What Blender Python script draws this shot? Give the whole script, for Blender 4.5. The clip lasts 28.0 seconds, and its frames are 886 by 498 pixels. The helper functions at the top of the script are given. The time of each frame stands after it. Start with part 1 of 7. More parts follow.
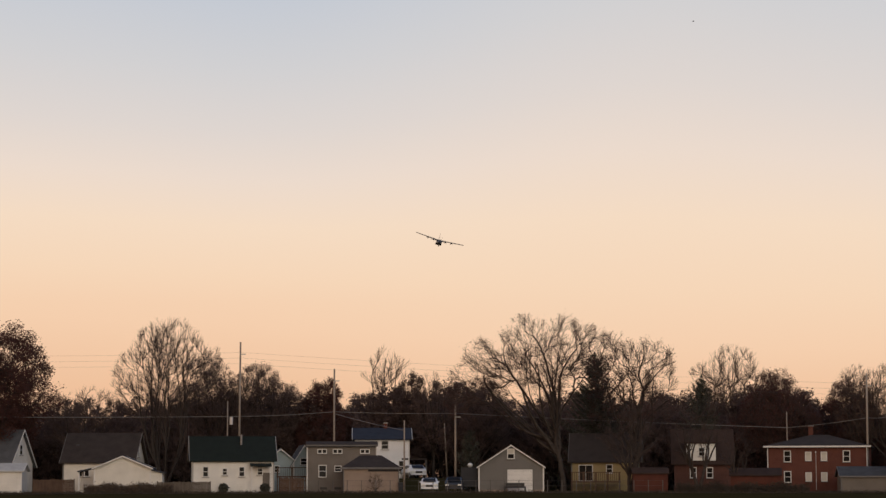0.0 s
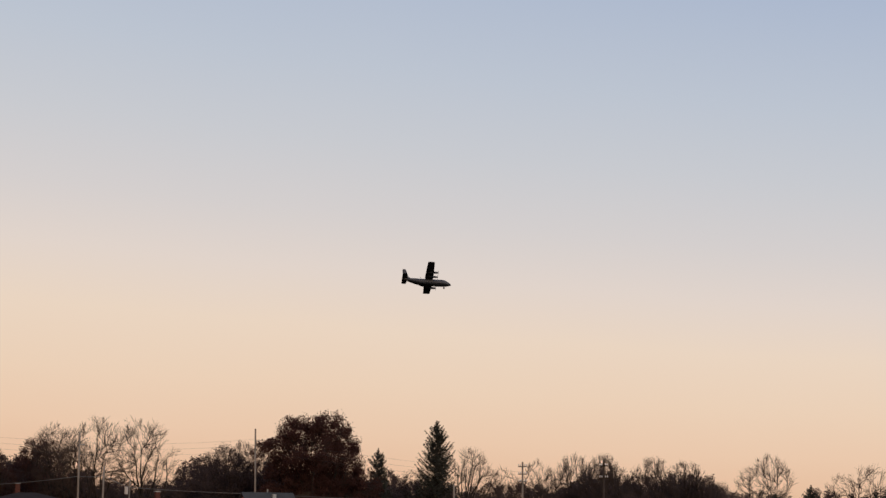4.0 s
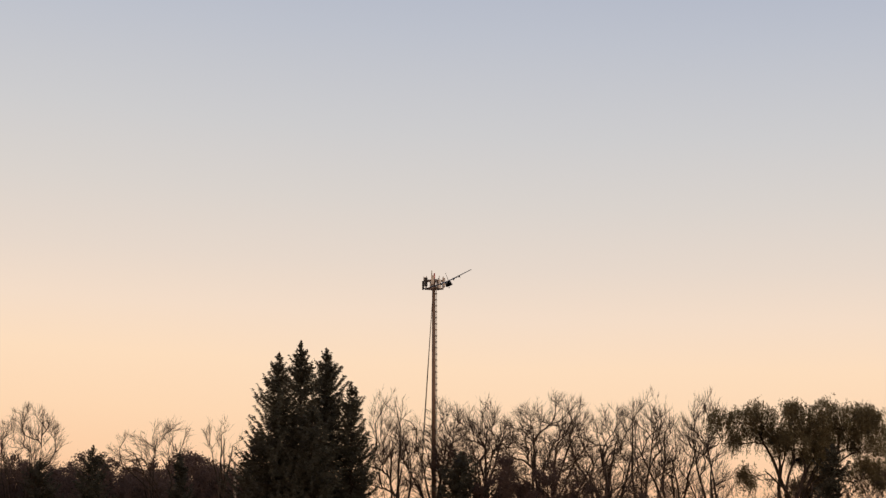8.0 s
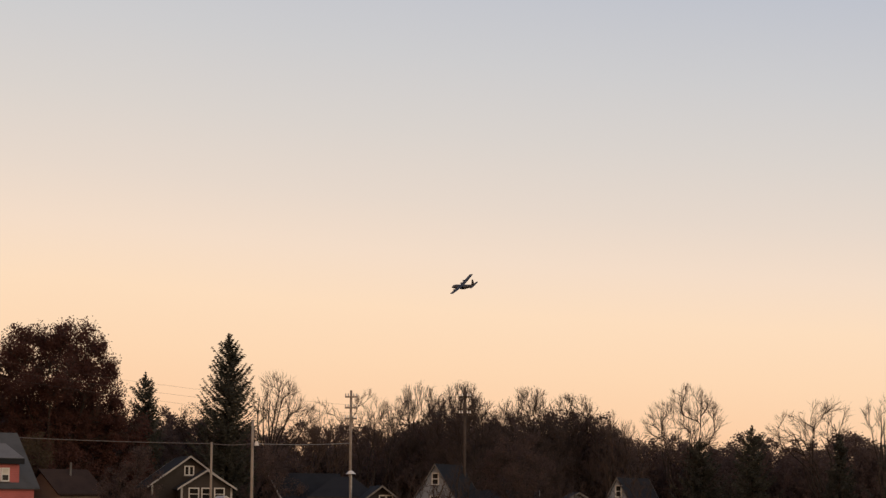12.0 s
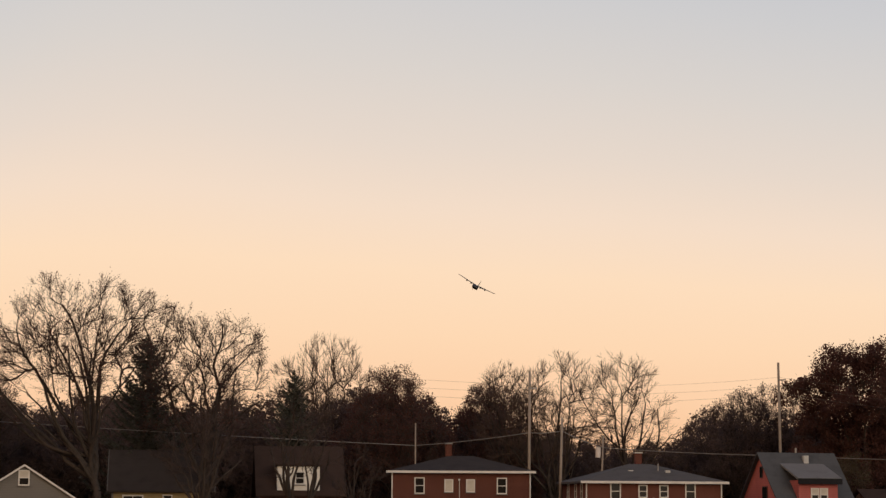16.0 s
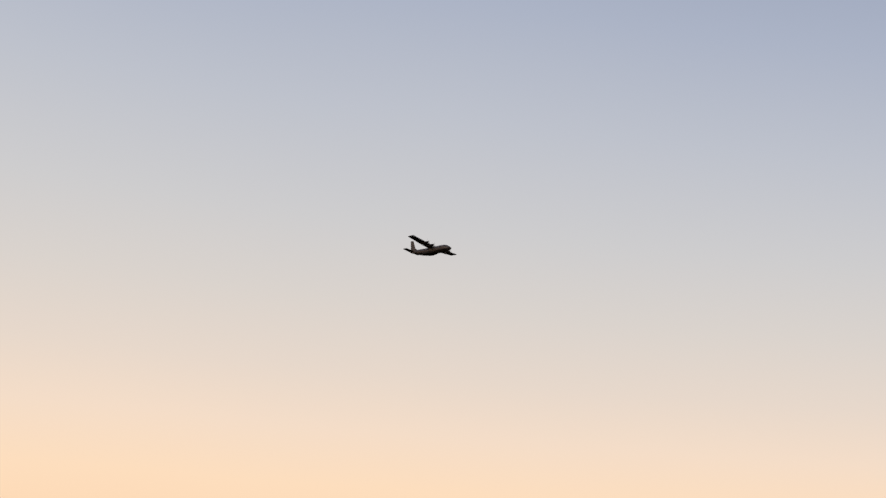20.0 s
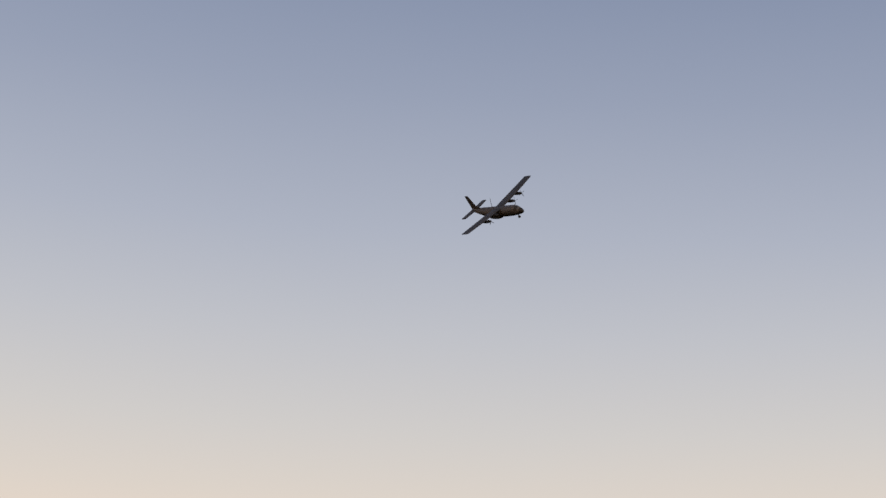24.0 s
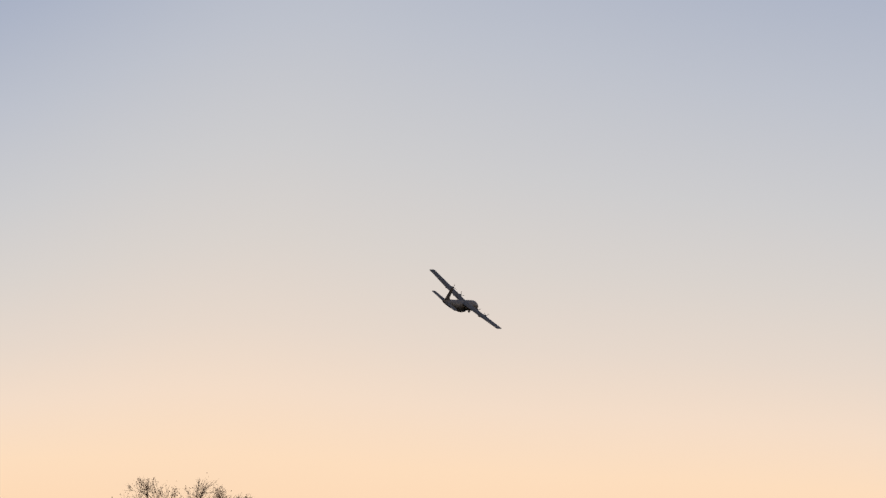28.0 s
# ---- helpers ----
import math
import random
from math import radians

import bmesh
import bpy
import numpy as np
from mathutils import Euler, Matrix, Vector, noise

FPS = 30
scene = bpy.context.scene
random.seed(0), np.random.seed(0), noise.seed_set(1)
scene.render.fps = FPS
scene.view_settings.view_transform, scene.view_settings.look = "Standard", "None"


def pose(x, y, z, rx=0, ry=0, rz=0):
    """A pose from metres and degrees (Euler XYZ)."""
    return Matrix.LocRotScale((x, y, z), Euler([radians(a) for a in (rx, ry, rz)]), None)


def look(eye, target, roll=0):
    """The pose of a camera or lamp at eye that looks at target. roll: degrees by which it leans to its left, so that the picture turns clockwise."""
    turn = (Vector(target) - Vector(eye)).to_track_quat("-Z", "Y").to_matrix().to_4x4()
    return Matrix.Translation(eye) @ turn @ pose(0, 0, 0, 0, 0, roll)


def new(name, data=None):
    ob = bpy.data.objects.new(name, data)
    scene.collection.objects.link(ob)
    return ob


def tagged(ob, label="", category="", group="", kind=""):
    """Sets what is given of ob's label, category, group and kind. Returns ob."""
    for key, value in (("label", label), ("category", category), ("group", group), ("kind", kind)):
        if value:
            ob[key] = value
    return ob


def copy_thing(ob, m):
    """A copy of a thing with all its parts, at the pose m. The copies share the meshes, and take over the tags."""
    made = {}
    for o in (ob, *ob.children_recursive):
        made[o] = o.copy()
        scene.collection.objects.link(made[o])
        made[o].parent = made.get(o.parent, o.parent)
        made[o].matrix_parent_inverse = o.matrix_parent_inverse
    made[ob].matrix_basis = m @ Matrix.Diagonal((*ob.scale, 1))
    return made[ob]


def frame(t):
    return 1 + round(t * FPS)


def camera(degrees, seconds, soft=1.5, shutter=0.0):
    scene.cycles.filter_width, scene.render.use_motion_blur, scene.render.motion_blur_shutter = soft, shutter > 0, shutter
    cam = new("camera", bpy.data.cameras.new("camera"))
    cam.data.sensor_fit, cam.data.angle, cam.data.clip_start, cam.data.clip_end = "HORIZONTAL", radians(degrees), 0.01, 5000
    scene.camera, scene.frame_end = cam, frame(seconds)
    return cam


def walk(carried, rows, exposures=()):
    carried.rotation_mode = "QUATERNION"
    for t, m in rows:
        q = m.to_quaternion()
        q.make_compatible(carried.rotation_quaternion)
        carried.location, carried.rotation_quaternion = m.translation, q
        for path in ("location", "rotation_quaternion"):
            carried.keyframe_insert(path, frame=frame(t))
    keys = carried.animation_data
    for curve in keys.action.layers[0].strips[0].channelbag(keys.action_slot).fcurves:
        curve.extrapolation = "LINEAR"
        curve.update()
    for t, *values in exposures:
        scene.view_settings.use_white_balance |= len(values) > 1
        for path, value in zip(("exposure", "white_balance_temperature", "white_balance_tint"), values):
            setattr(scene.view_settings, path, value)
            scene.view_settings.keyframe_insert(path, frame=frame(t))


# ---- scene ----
cam = camera(23.0, 28.0, soft=1.4)
walk(cam, [
    (0, look((-0.00, -70.00, 1.70), (0.000, 29.464, 12.041), -0.07)),
    (0.5, look((-0.65, -70.00, 1.70), (0.273, 29.436, 12.292), 0.02)),
    (1, look((-2.75, -69.95, 1.70), (1.153, 29.383, 12.590), 0.09)),
    (1.5, look((-6.40, -69.71, 1.70), (2.682, 29.231, 13.048), 0.18)),
    (2, look((-10.40, -69.22, 1.70), (4.349, 28.953, 13.701), 0.06)),
    (2.5, look((-14.62, -68.46, 1.70), (6.103, 28.579, 14.138), -0.02)),
    (3, look((-20.00, -67.08, 1.70), (8.338, 27.969, 14.438), 0.17)),
    (3.5, look((-27.80, -64.24, 1.70), (11.568, 26.736, 14.849), 0.33)),
    (4, look((-34.08, -61.15, 1.70), (14.188, 25.458, 14.754), 0.38)),
    (4.1, look((-35.30, -60.45, 1.70), (14.708, 25.186, 14.586), 0.25)),
    (4.2, look((-36.39, -59.51, 1.70), (15.360, 25.121, 14.369), 0.07)),
    (4.3, look((-37.17, -58.13, 1.70), (16.281, 25.462, 14.146), -0.14)),
    (4.4, look((-37.62, -56.35, 1.70), (17.488, 26.197, 13.942), -0.35)),
    (4.5, look((-37.68, -54.18, 1.70), (18.994, 27.311, 13.786), -0.52)),
    (4.6, look((-37.36, -51.66, 1.70), (20.822, 28.790, 13.673), -0.64)),
    (4.7, look((-36.64, -48.77, 1.70), (23.000, 30.614, 13.581), -0.75)),
    (4.8, look((-35.51, -45.55, 1.70), (25.546, 32.769, 13.510), -0.83)),
    (4.9, look((-34.10, -42.20, 1.70), (28.319, 35.046, 13.450), -0.89)),
    (5, look((-32.57, -38.92, 1.70), (31.164, 37.247, 13.388), -0.94)),
    (5.1, look((-30.92, -35.73, 1.70), (34.074, 39.376, 13.326), -0.96)),
    (5.2, look((-29.16, -32.62, 1.70), (37.043, 41.435, 13.265), -0.97)),
    (5.3, look((-27.29, -29.58, 1.70), (40.065, 43.427, 13.208), -0.96)),
    (5.4, look((-25.33, -26.63, 1.70), (43.133, 45.357, 13.156), -0.95)),
    (5.5, look((-23.26, -23.76, 1.70), (46.241, 47.229, 13.110), -0.92)),
    (5.6, look((-21.11, -20.97, 1.70), (49.381, 49.049, 13.074), -0.88)),
    (5.7, look((-18.87, -18.25, 1.70), (52.547, 50.823, 13.049), -0.83)),
    (5.8, look((-16.55, -15.61, 1.70), (55.733, 52.557, 13.039), -0.78)),
    (5.9, look((-14.16, -13.04, 1.70), (58.930, 54.259, 13.044), -0.73)),
    (6, look((-11.71, -10.54, 1.70), (62.132, 55.936, 13.069), -0.67)),
    (6.1, look((-9.19, -8.10, 1.70), (65.332, 57.597, 13.117), -0.61)),
    (6.2, look((-6.81, -5.89, 1.70), (68.336, 59.088, 13.173), -0.55)),
    (6.3, look((-4.76, -4.05, 1.70), (70.943, 60.264, 13.223), -0.49)),
    (6.4, look((-3.07, -2.57, 1.70), (73.138, 61.142, 13.268), -0.44)),
    (6.5, look((-1.74, -1.43, 1.70), (74.910, 61.740, 13.309), -0.40)),
    (6.6, look((-0.78, -0.63, 1.70), (76.259, 62.060, 13.340), -0.35)),
    (6.7, look((-0.19, -0.16, 1.70), (77.184, 62.106, 13.354), -0.30)),
    (6.8, look((0.00, 0.00, 1.70), (77.677, 61.891, 13.352), -0.24)),
    (6.9, look((0.00, 0.00, 1.70), (77.923, 61.582, 13.350), -0.19)),
    (7, look((0.00, 0.00, 1.70), (78.110, 61.340, 13.369), -0.14)),
    (7.5, look((0.00, 0.00, 1.70), (78.228, 61.114, 13.759), -0.02)),
    (8, look((0.00, 0.00, 1.70), (77.920, 61.459, 14.000), -0.03)),
    (8.5, look((0.00, 0.00, 1.70), (76.854, 62.686, 14.499), -0.04)),
    (9, look((0.00, 0.00, 1.70), (74.719, 65.261, 14.272), 0.15)),
    (9.5, look((0.00, 0.00, 1.70), (72.390, 67.994, 13.384), 0.63)),
    (10, look((0.00, 0.00, 1.70), (69.953, 70.604, 12.731), 1.04)),
    (10.5, look((0.00, 0.00, 1.70), (66.883, 73.552, 12.505), 0.94)),
    (11, look((0.00, 0.00, 1.70), (63.491, 76.472, 12.701), 0.72)),
    (11.5, look((0.00, 0.00, 1.70), (60.271, 79.006, 12.901), 0.56)),
    (12, look((0.00, 0.00, 1.70), (56.354, 81.831, 13.010), 0.43)),
    (12.5, look((0.00, 0.00, 1.70), (51.191, 85.051, 13.777), 0.67)),
    (13, look((0.00, 0.00, 1.70), (46.812, 87.587, 13.414), 0.65)),
    (13.5, look((0.00, 0.00, 1.70), (43.130, 89.515, 12.969), 0.49)),
    (14, look((0.00, 0.00, 1.70), (38.997, 91.412, 12.792), 0.49)),
    (14.5, look((0.00, 0.00, 1.70), (34.480, 93.201, 12.868), 0.61)),
    (15, look((0.00, 0.00, 1.70), (30.045, 94.697, 13.096), 0.71)),
    (15.5, look((0.00, 0.00, 1.70), (26.182, 95.803, 13.375), 0.61)),
    (16, look((0.00, 0.00, 1.70), (23.000, 96.578, 13.689), 0.30)),
    (16.5, look((0.00, 0.00, 1.70), (20.583, 97.035, 14.370), -0.07)),
    (17, look((0.00, 0.00, 1.70), (19.789, 97.083, 15.240), -0.06)),
    (17.5, look((0.00, 0.00, 1.70), (22.311, 96.442, 15.881), 0.20)),
    (18, look((0.00, 0.00, 1.70), (24.036, 95.936, 16.482), -0.03)),
    (18.5, look((0.00, 0.00, 1.70), (28.160, 94.562, 17.980), -0.05)),
    (19, look((0.00, 0.00, 1.70), (33.926, 92.635, 18.062), 0.04)),
    (19.4, look((0.00, 0.00, 1.70), (37.189, 91.174, 19.143), -0.29)),
    (19.5, look((0.00, 0.00, 1.70), (38.412, 90.569, 19.637), 0.00)),
    (20, look((0.00, 0.00, 1.70), (44.452, 87.212, 22.146), 0.00)),
    (20.5, look((0.00, 0.00, 1.70), (50.751, 83.362, 23.498), 0.00)),
    (21, look((0.00, 0.00, 1.70), (57.244, 78.763, 24.493), 0.00)),
    (21.5, look((0.00, 0.00, 1.70), (63.092, 73.703, 25.933), 0.00)),
    (22, look((0.00, 0.00, 1.70), (66.350, 70.575, 26.536), 0.00)),
    (22.5, look((0.00, 0.00, 1.70), (67.673, 69.352, 26.410), 0.00)),
    (23, look((0.00, 0.00, 1.70), (69.119, 67.998, 26.172), 0.00)),
    (23.5, look((0.00, 0.00, 1.70), (72.513, 64.263, 26.441), 0.00)),
    (24, look((0.00, 0.00, 1.70), (77.735, 57.453, 27.320), 0.00)),
    (24.5, look((0.00, 0.00, 1.70), (80.093, 54.019, 27.528), 0.00)),
    (25, look((0.00, 0.00, 1.70), (79.005, 54.556, 29.664), 0.00)),
    (25.3, look((0.00, 0.00, 1.70), (75.846, 57.933, 31.553), 0.00)),
    (25.6, look((0.00, 0.00, 1.70), (68.285, 65.522, 34.011), 0.00)),
    (26, look((0.00, 0.00, 1.70), (53.782, 77.031, 35.960), 0.00)),
    (26.3, look((0.00, 0.00, 1.70), (42.663, 83.698, 35.972), 0.00)),
    (26.6, look((0.00, 0.00, 1.70), (32.845, 88.494, 34.717), 0.00)),
    (27, look((0.00, 0.00, 1.70), (21.966, 92.480, 32.764), 0.00)),
    (27.3, look((0.00, 0.00, 1.70), (17.297, 94.468, 29.567), 0.00)),
    (27.6, look((0.00, 0.00, 1.70), (16.323, 95.387, 26.895), 0.00)),
    (27.8, look((0.00, 0.00, 1.70), (16.994, 95.787, 24.854), 0.00)),
    (28, look((0.00, 0.00, 1.70), (18.399, 95.994, 22.832), 0.00)),
], exposures=[(0, -0.05, 5980, 9), (2.0, -0.07, 5860, 8), (3.0, -0.12, 5650, 8), (4.2, -0.16, 5750, 8), (6.6, 0, 6500, 10), (20, 0, 6500, 10), (22.5, 0, 6700, 10), (24, 0, 6780, 10), (25.5, 0, 6500, 10), (28, 0, 6480, 10)])

# ---- sky and light ----
EYE = Vector((0.0, 0.0, 1.7))


def srgb(r, g, b):
    return tuple(((c / 255 + 0.055) / 1.055) ** 2.4 if c > 10 else c / 255 / 12.92 for c in (r, g, b)) + (1.0,)


def make_world():
    """A dusk sky: a glow over the horizon that turns grey, then blue, and leans with the bearing."""
    world = bpy.data.worlds.new("dusk_sky")
    scene.world = world
    world.use_nodes = True
    nt = world.node_tree
    nt.nodes.clear()
    n = nt.nodes.new

    def math_node(op, a, b=None, c=None):
        m = n("ShaderNodeMath")
        m.operation = op
        for i, v in enumerate((a, b, c)):
            if v is None:
                continue
            if isinstance(v, (int, float)):
                m.inputs[i].default_value = v
            else:
                nt.links.new(v, m.inputs[i])
        return m.outputs[0]

    co = n("ShaderNodeTexCoord")
    sep = n("ShaderNodeSeparateXYZ")
    nt.links.new(co.outputs["Generated"], sep.inputs[0])
    x, y, z = sep.outputs
    el = math_node("MULTIPLY", math_node("ARCSINE", z), 180 / math.pi)
    a0 = radians(-20)
    side = math_node("SUBTRACT", math_node("MULTIPLY", x, math.cos(a0)), math_node("MULTIPLY", y, math.sin(a0)))
    ease = n("ShaderNodeMapRange")
    ease.interpolation_type = "SMOOTHSTEP"
    nt.links.new(side, ease.inputs["Value"])
    for key, value in (("From Min", 0.45), ("From Max", 0.23), ("To Min", 0.0), ("To Max", 0.5)):
        ease.inputs[key].default_value = value
    west = math_node("MULTIPLY", ease.outputs[0], math_node("MAXIMUM", y, 0.0))
    high = math_node("MULTIPLY", west, math_node("MAXIMUM", math_node("SUBTRACT", el, 4.5), 0.0))
    lean = math_node("ADD", math_node("MULTIPLY", el, math_node("MULTIPLY_ADD", side, LEAN, 1.0 - 0.707 * LEAN)), math_node("MULTIPLY", math_node("MAXIMUM", math_node("SUBTRACT", side, 0.707), 0.0), 4.5))
    lean = math_node("ADD", lean, high)
    cloud = n("ShaderNodeTexNoise")
    cloud.inputs["Scale"].default_value = 3.0
    nt.links.new(co.outputs["Generated"], cloud.inputs["Vector"])
    wob = math_node("MULTIPLY_ADD", math_node("SUBTRACT", cloud.outputs[0], 0.5), 0.8, lean)
    pos = math_node("DIVIDE", wob, 45.0)
    ramp = n("ShaderNodeValToRGB")
    cr = ramp.color_ramp
    cr.interpolation = "LINEAR"
    for i, (e, c) in enumerate(SKY):
        k = cr.elements[i] if i < 2 else cr.elements.new(e / 45)
        k.position = e / 45
        k.color = srgb(*c)
    nt.links.new(pos, ramp.inputs[0])
    bg = n("ShaderNodeBackground")
    bg.inputs["Strength"].default_value = 1.0
    nt.links.new(ramp.outputs[0], bg.inputs[0])
    out = n("ShaderNodeOutputWorld")
    nt.links.new(bg.outputs[0], out.inputs[0])


LEAN = 0.6
SKY = [(0.0, (236, 178, 138)), (1.6, (247, 196, 153)), (2.8, (253, 209, 169)), (4.1, (254, 217, 180)),
       (5.6, (253, 222, 190)), (7.1, (244, 221, 200)), (8.6, (231, 216, 203)), (10.5, (218, 211, 205)),
       (12.5, (206, 205, 206)), (15.3, (190, 194, 204)), (18.2, (172, 180, 198)), (22.0, (150, 161, 185)),
       (26.0, (129, 143, 172)), (44.0, (88, 104, 136))]
make_world()
glow = bpy.data.lights.new("afterglow", "SUN")
glow.energy, glow.angle, glow.color = 0.95, radians(40), (1.0, 0.80, 0.58)
new("afterglow", glow).matrix_world = look((0, 0, 60), (-50, 152, 24))


# ---- materials ----
def mat(name, c1, c2, scale=2.0, rough=0.8, bump=0.3, metal=0.0, fine=12.0, pattern="", size=0.2, spec=0.3):
    """A procedural surface: two colours mixed by broad and fine noise, with relief; pattern adds bricks, boards or shingles."""
    m = bpy.data.materials.new(name)
    m.use_nodes = True
    nt = m.node_tree
    bsdf = nt.nodes["Principled BSDF"]
    bsdf.inputs["Roughness"].default_value = rough
    bsdf.inputs["Metallic"].default_value = metal
    bsdf.inputs["Specular IOR Level"].default_value = spec
    n = nt.nodes.new
    co = n("ShaderNodeTexCoord")
    big, small = n("ShaderNodeTexNoise"), n("ShaderNodeTexNoise")
    big.inputs["Scale"].default_value, big.inputs["Detail"].default_value = scale, 4
    small.inputs["Scale"].default_value, small.inputs["Detail"].default_value = scale * fine, 3
    for s in (big, small):
        nt.links.new(co.outputs["Object"], s.inputs["Vector"])
    add = n("ShaderNodeMath")
    add.operation = "MULTIPLY_ADD"
    nt.links.new(small.outputs[0], add.inputs[0])
    add.inputs[1].default_value = 0.5
    nt.links.new(big.outputs[0], add.inputs[2])
    info = n("ShaderNodeObjectInfo")
    vary = n("ShaderNodeMath")
    vary.operation = "MULTIPLY_ADD"
    nt.links.new(info.outputs["Random"], vary.inputs[0])
    vary.inputs[1].default_value = 0.25
    nt.links.new(add.outputs[0], vary.inputs[2])
    ramp = n("ShaderNodeValToRGB")
    ramp.color_ramp.elements[0].position, ramp.color_ramp.elements[1].position = 0.45, 1.0
    ramp.color_ramp.elements[0].color = (*c1, 1)
    ramp.color_ramp.elements[1].color = (*c2, 1)
    nt.links.new(vary.outputs[0], ramp.inputs[0])
    colour, height = ramp.outputs[0], small.outputs[0]
    if pattern == "brick":
        geo = n("ShaderNodeSeparateXYZ")
        nt.links.new(co.outputs["Object"], geo.inputs[0])
        along = n("ShaderNodeMath")
        along.operation = "ADD"
        nt.links.new(geo.outputs[0], along.inputs[0])
        nt.links.new(geo.outputs[1], along.inputs[1])
        comb = n("ShaderNodeCombineXYZ")
        nt.links.new(along.outputs[0], comb.inputs[0])
        nt.links.new(geo.outputs[2], comb.inputs[1])
        br = n("ShaderNodeTexBrick")
        br.inputs["Scale"].default_value = 1.0
        br.inputs["Brick Width"].default_value, br.inputs["Row Height"].default_value = size * 1.1, size * 0.37
        br.inputs["Mortar Size"].default_value = 0.008
        nt.links.new(comb.outputs[0], br.inputs["Vector"])
        nt.links.new(colour, br.inputs["Color1"])
        nt.links.new(colour, br.inputs["Color2"])
        br.inputs["Mortar"].default_value = (*[min(1, c * 1.25 + 0.03) for c in c2], 1)
        colour, height = br.outputs[0], br.outputs[1]
    elif pattern in ("boards", "shingles"):
        wave = n("ShaderNodeTexWave")
        wave.wave_type, wave.bands_direction, wave.wave_profile = "BANDS", "Z", "SAW"
        wave.inputs["Scale"].default_value = 1 / (size * 6.283) * 6.283 / 2
        wave.inputs["Distortion"].default_value = 0.15 if pattern == "boards" else 1.2
        nt.links.new(co.outputs["Object"], wave.inputs["Vector"])
        mix = n("ShaderNodeMix")
        mix.data_type, mix.blend_type = "RGBA", "MULTIPLY"
        mix.inputs[0].default_value = 0.22
        nt.links.new(colour, mix.inputs[6])
        nt.links.new(wave.outputs[0], mix.inputs[7])
        colour, height = mix.outputs[2], wave.outputs[1]
    nt.links.new(colour, bsdf.inputs["Base Color"])
    b = n("ShaderNodeBump")
    b.inputs["Strength"].default_value, b.inputs["Distance"].default_value = bump, 0.02
    nt.links.new(height, b.inputs["Height"])
    nt.links.new(b.outputs[0], bsdf.inputs["Normal"])
    return m


def leafy(m, share=0.45):
    """Leaves pass on a part of the light that falls on their far side."""
    nt = m.node_tree
    bsdf = nt.nodes["Principled BSDF"]
    colour = bsdf.inputs["Base Color"].links[0].from_socket
    through_ = nt.nodes.new("ShaderNodeBsdfTranslucent")
    mix = nt.nodes.new("ShaderNodeMixShader")
    mix.inputs[0].default_value = share
    nt.links.new(colour, through_.inputs["Color"])
    nt.links.new(bsdf.outputs[0], mix.inputs[1])
    nt.links.new(through_.outputs[0], mix.inputs[2])
    nt.links.new(mix.outputs[0], nt.nodes["Material Output"].inputs["Surface"])


BARK = mat("bark", (0.0215, 0.0166, 0.0137), (0.0563, 0.0438, 0.0364), 3, 0.95, 0.6)
BARK_PALE = mat("pale_bark", (0.10, 0.07, 0.05), (0.26, 0.19, 0.14), 2, 0.95, 0.5)
TWIG = mat("twigs", (0.0300, 0.0210, 0.0168), (0.0720, 0.0504, 0.0408), 1, 0.95, 0.2)
BRUSH = mat("brush_twigs", (0.0978, 0.0690, 0.0598), (0.1552, 0.1104, 0.0954), 1, 0.95, 0.2)
BRUSH_LEAF = mat("brush_leaves", (0.0960, 0.0660, 0.0564), (0.1416, 0.0984, 0.0840), 0.8, 0.9, 0.2)
TWIG_WARM = mat("warm_twigs", (0.038, 0.026, 0.020), (0.085, 0.058, 0.045), 1, 0.95, 0.2)
LEAF_SHRUB = mat("shrub_leaves", (0.060, 0.046, 0.026), (0.105, 0.080, 0.046), 1.2, 0.8, 0.2)
TWIG_PALE = mat("pale_twigs", (0.044, 0.030, 0.023), (0.095, 0.064, 0.049), 1, 0.95, 0.2)
LEAF_BROWN = mat("russet_leaves", (0.0648, 0.0282, 0.0222), (0.1176, 0.0528, 0.0408), 1.2, 0.8, 0.2)
LEAF_OLIVE = mat("olive_leaves", (0.115, 0.092, 0.050), (0.18, 0.148, 0.076), 1.2, 0.8, 0.2)
LEAF_DARK = mat("dark_brush", (0.0864, 0.0588, 0.0504), (0.1296, 0.0888, 0.0756), 0.8, 0.9, 0.2)
NEEDLE = mat("spruce_needles", (0.020, 0.0215, 0.017), (0.078, 0.078, 0.058), 2.2, 0.75, 0.2)
GRASS = mat("dry_grass", (0.017, 0.0145, 0.006), (0.042, 0.035, 0.015), 0.25, 1.0, 0.8, fine=30, spec=0.0)
ASPHALT = mat("asphalt", (0.035, 0.034, 0.034), (0.07, 0.068, 0.066), 1.5, 0.9, 0.3)
WHITE_SIDING = mat("white_siding", (0.62, 0.59, 0.53), (0.82, 0.79, 0.72), 0.7, 0.7, 0.35, pattern="boards", size=0.15)
# a darker, bluer grey-white than white_siding
WHITE_GREY = mat("grey_white_siding", (0.2322, 0.2622, 0.3050), (0.3526, 0.3956, 0.4550), 0.7, 0.75, 0.35, pattern="boards", size=0.15)
CREAM = mat("cream_siding", (0.60, 0.565, 0.49), (0.78, 0.74, 0.65), 0.7, 0.7, 0.35, pattern="boards", size=0.15)
GREY_SIDING = mat("grey_siding", (0.115, 0.108, 0.098), (0.17, 0.16, 0.145), 0.7, 0.7, 0.35, pattern="boards", size=0.18)
TAUPE = mat("taupe_siding", (0.13, 0.112, 0.094), (0.195, 0.17, 0.145), 0.7, 0.75, 0.35, pattern="boards", size=0.18)
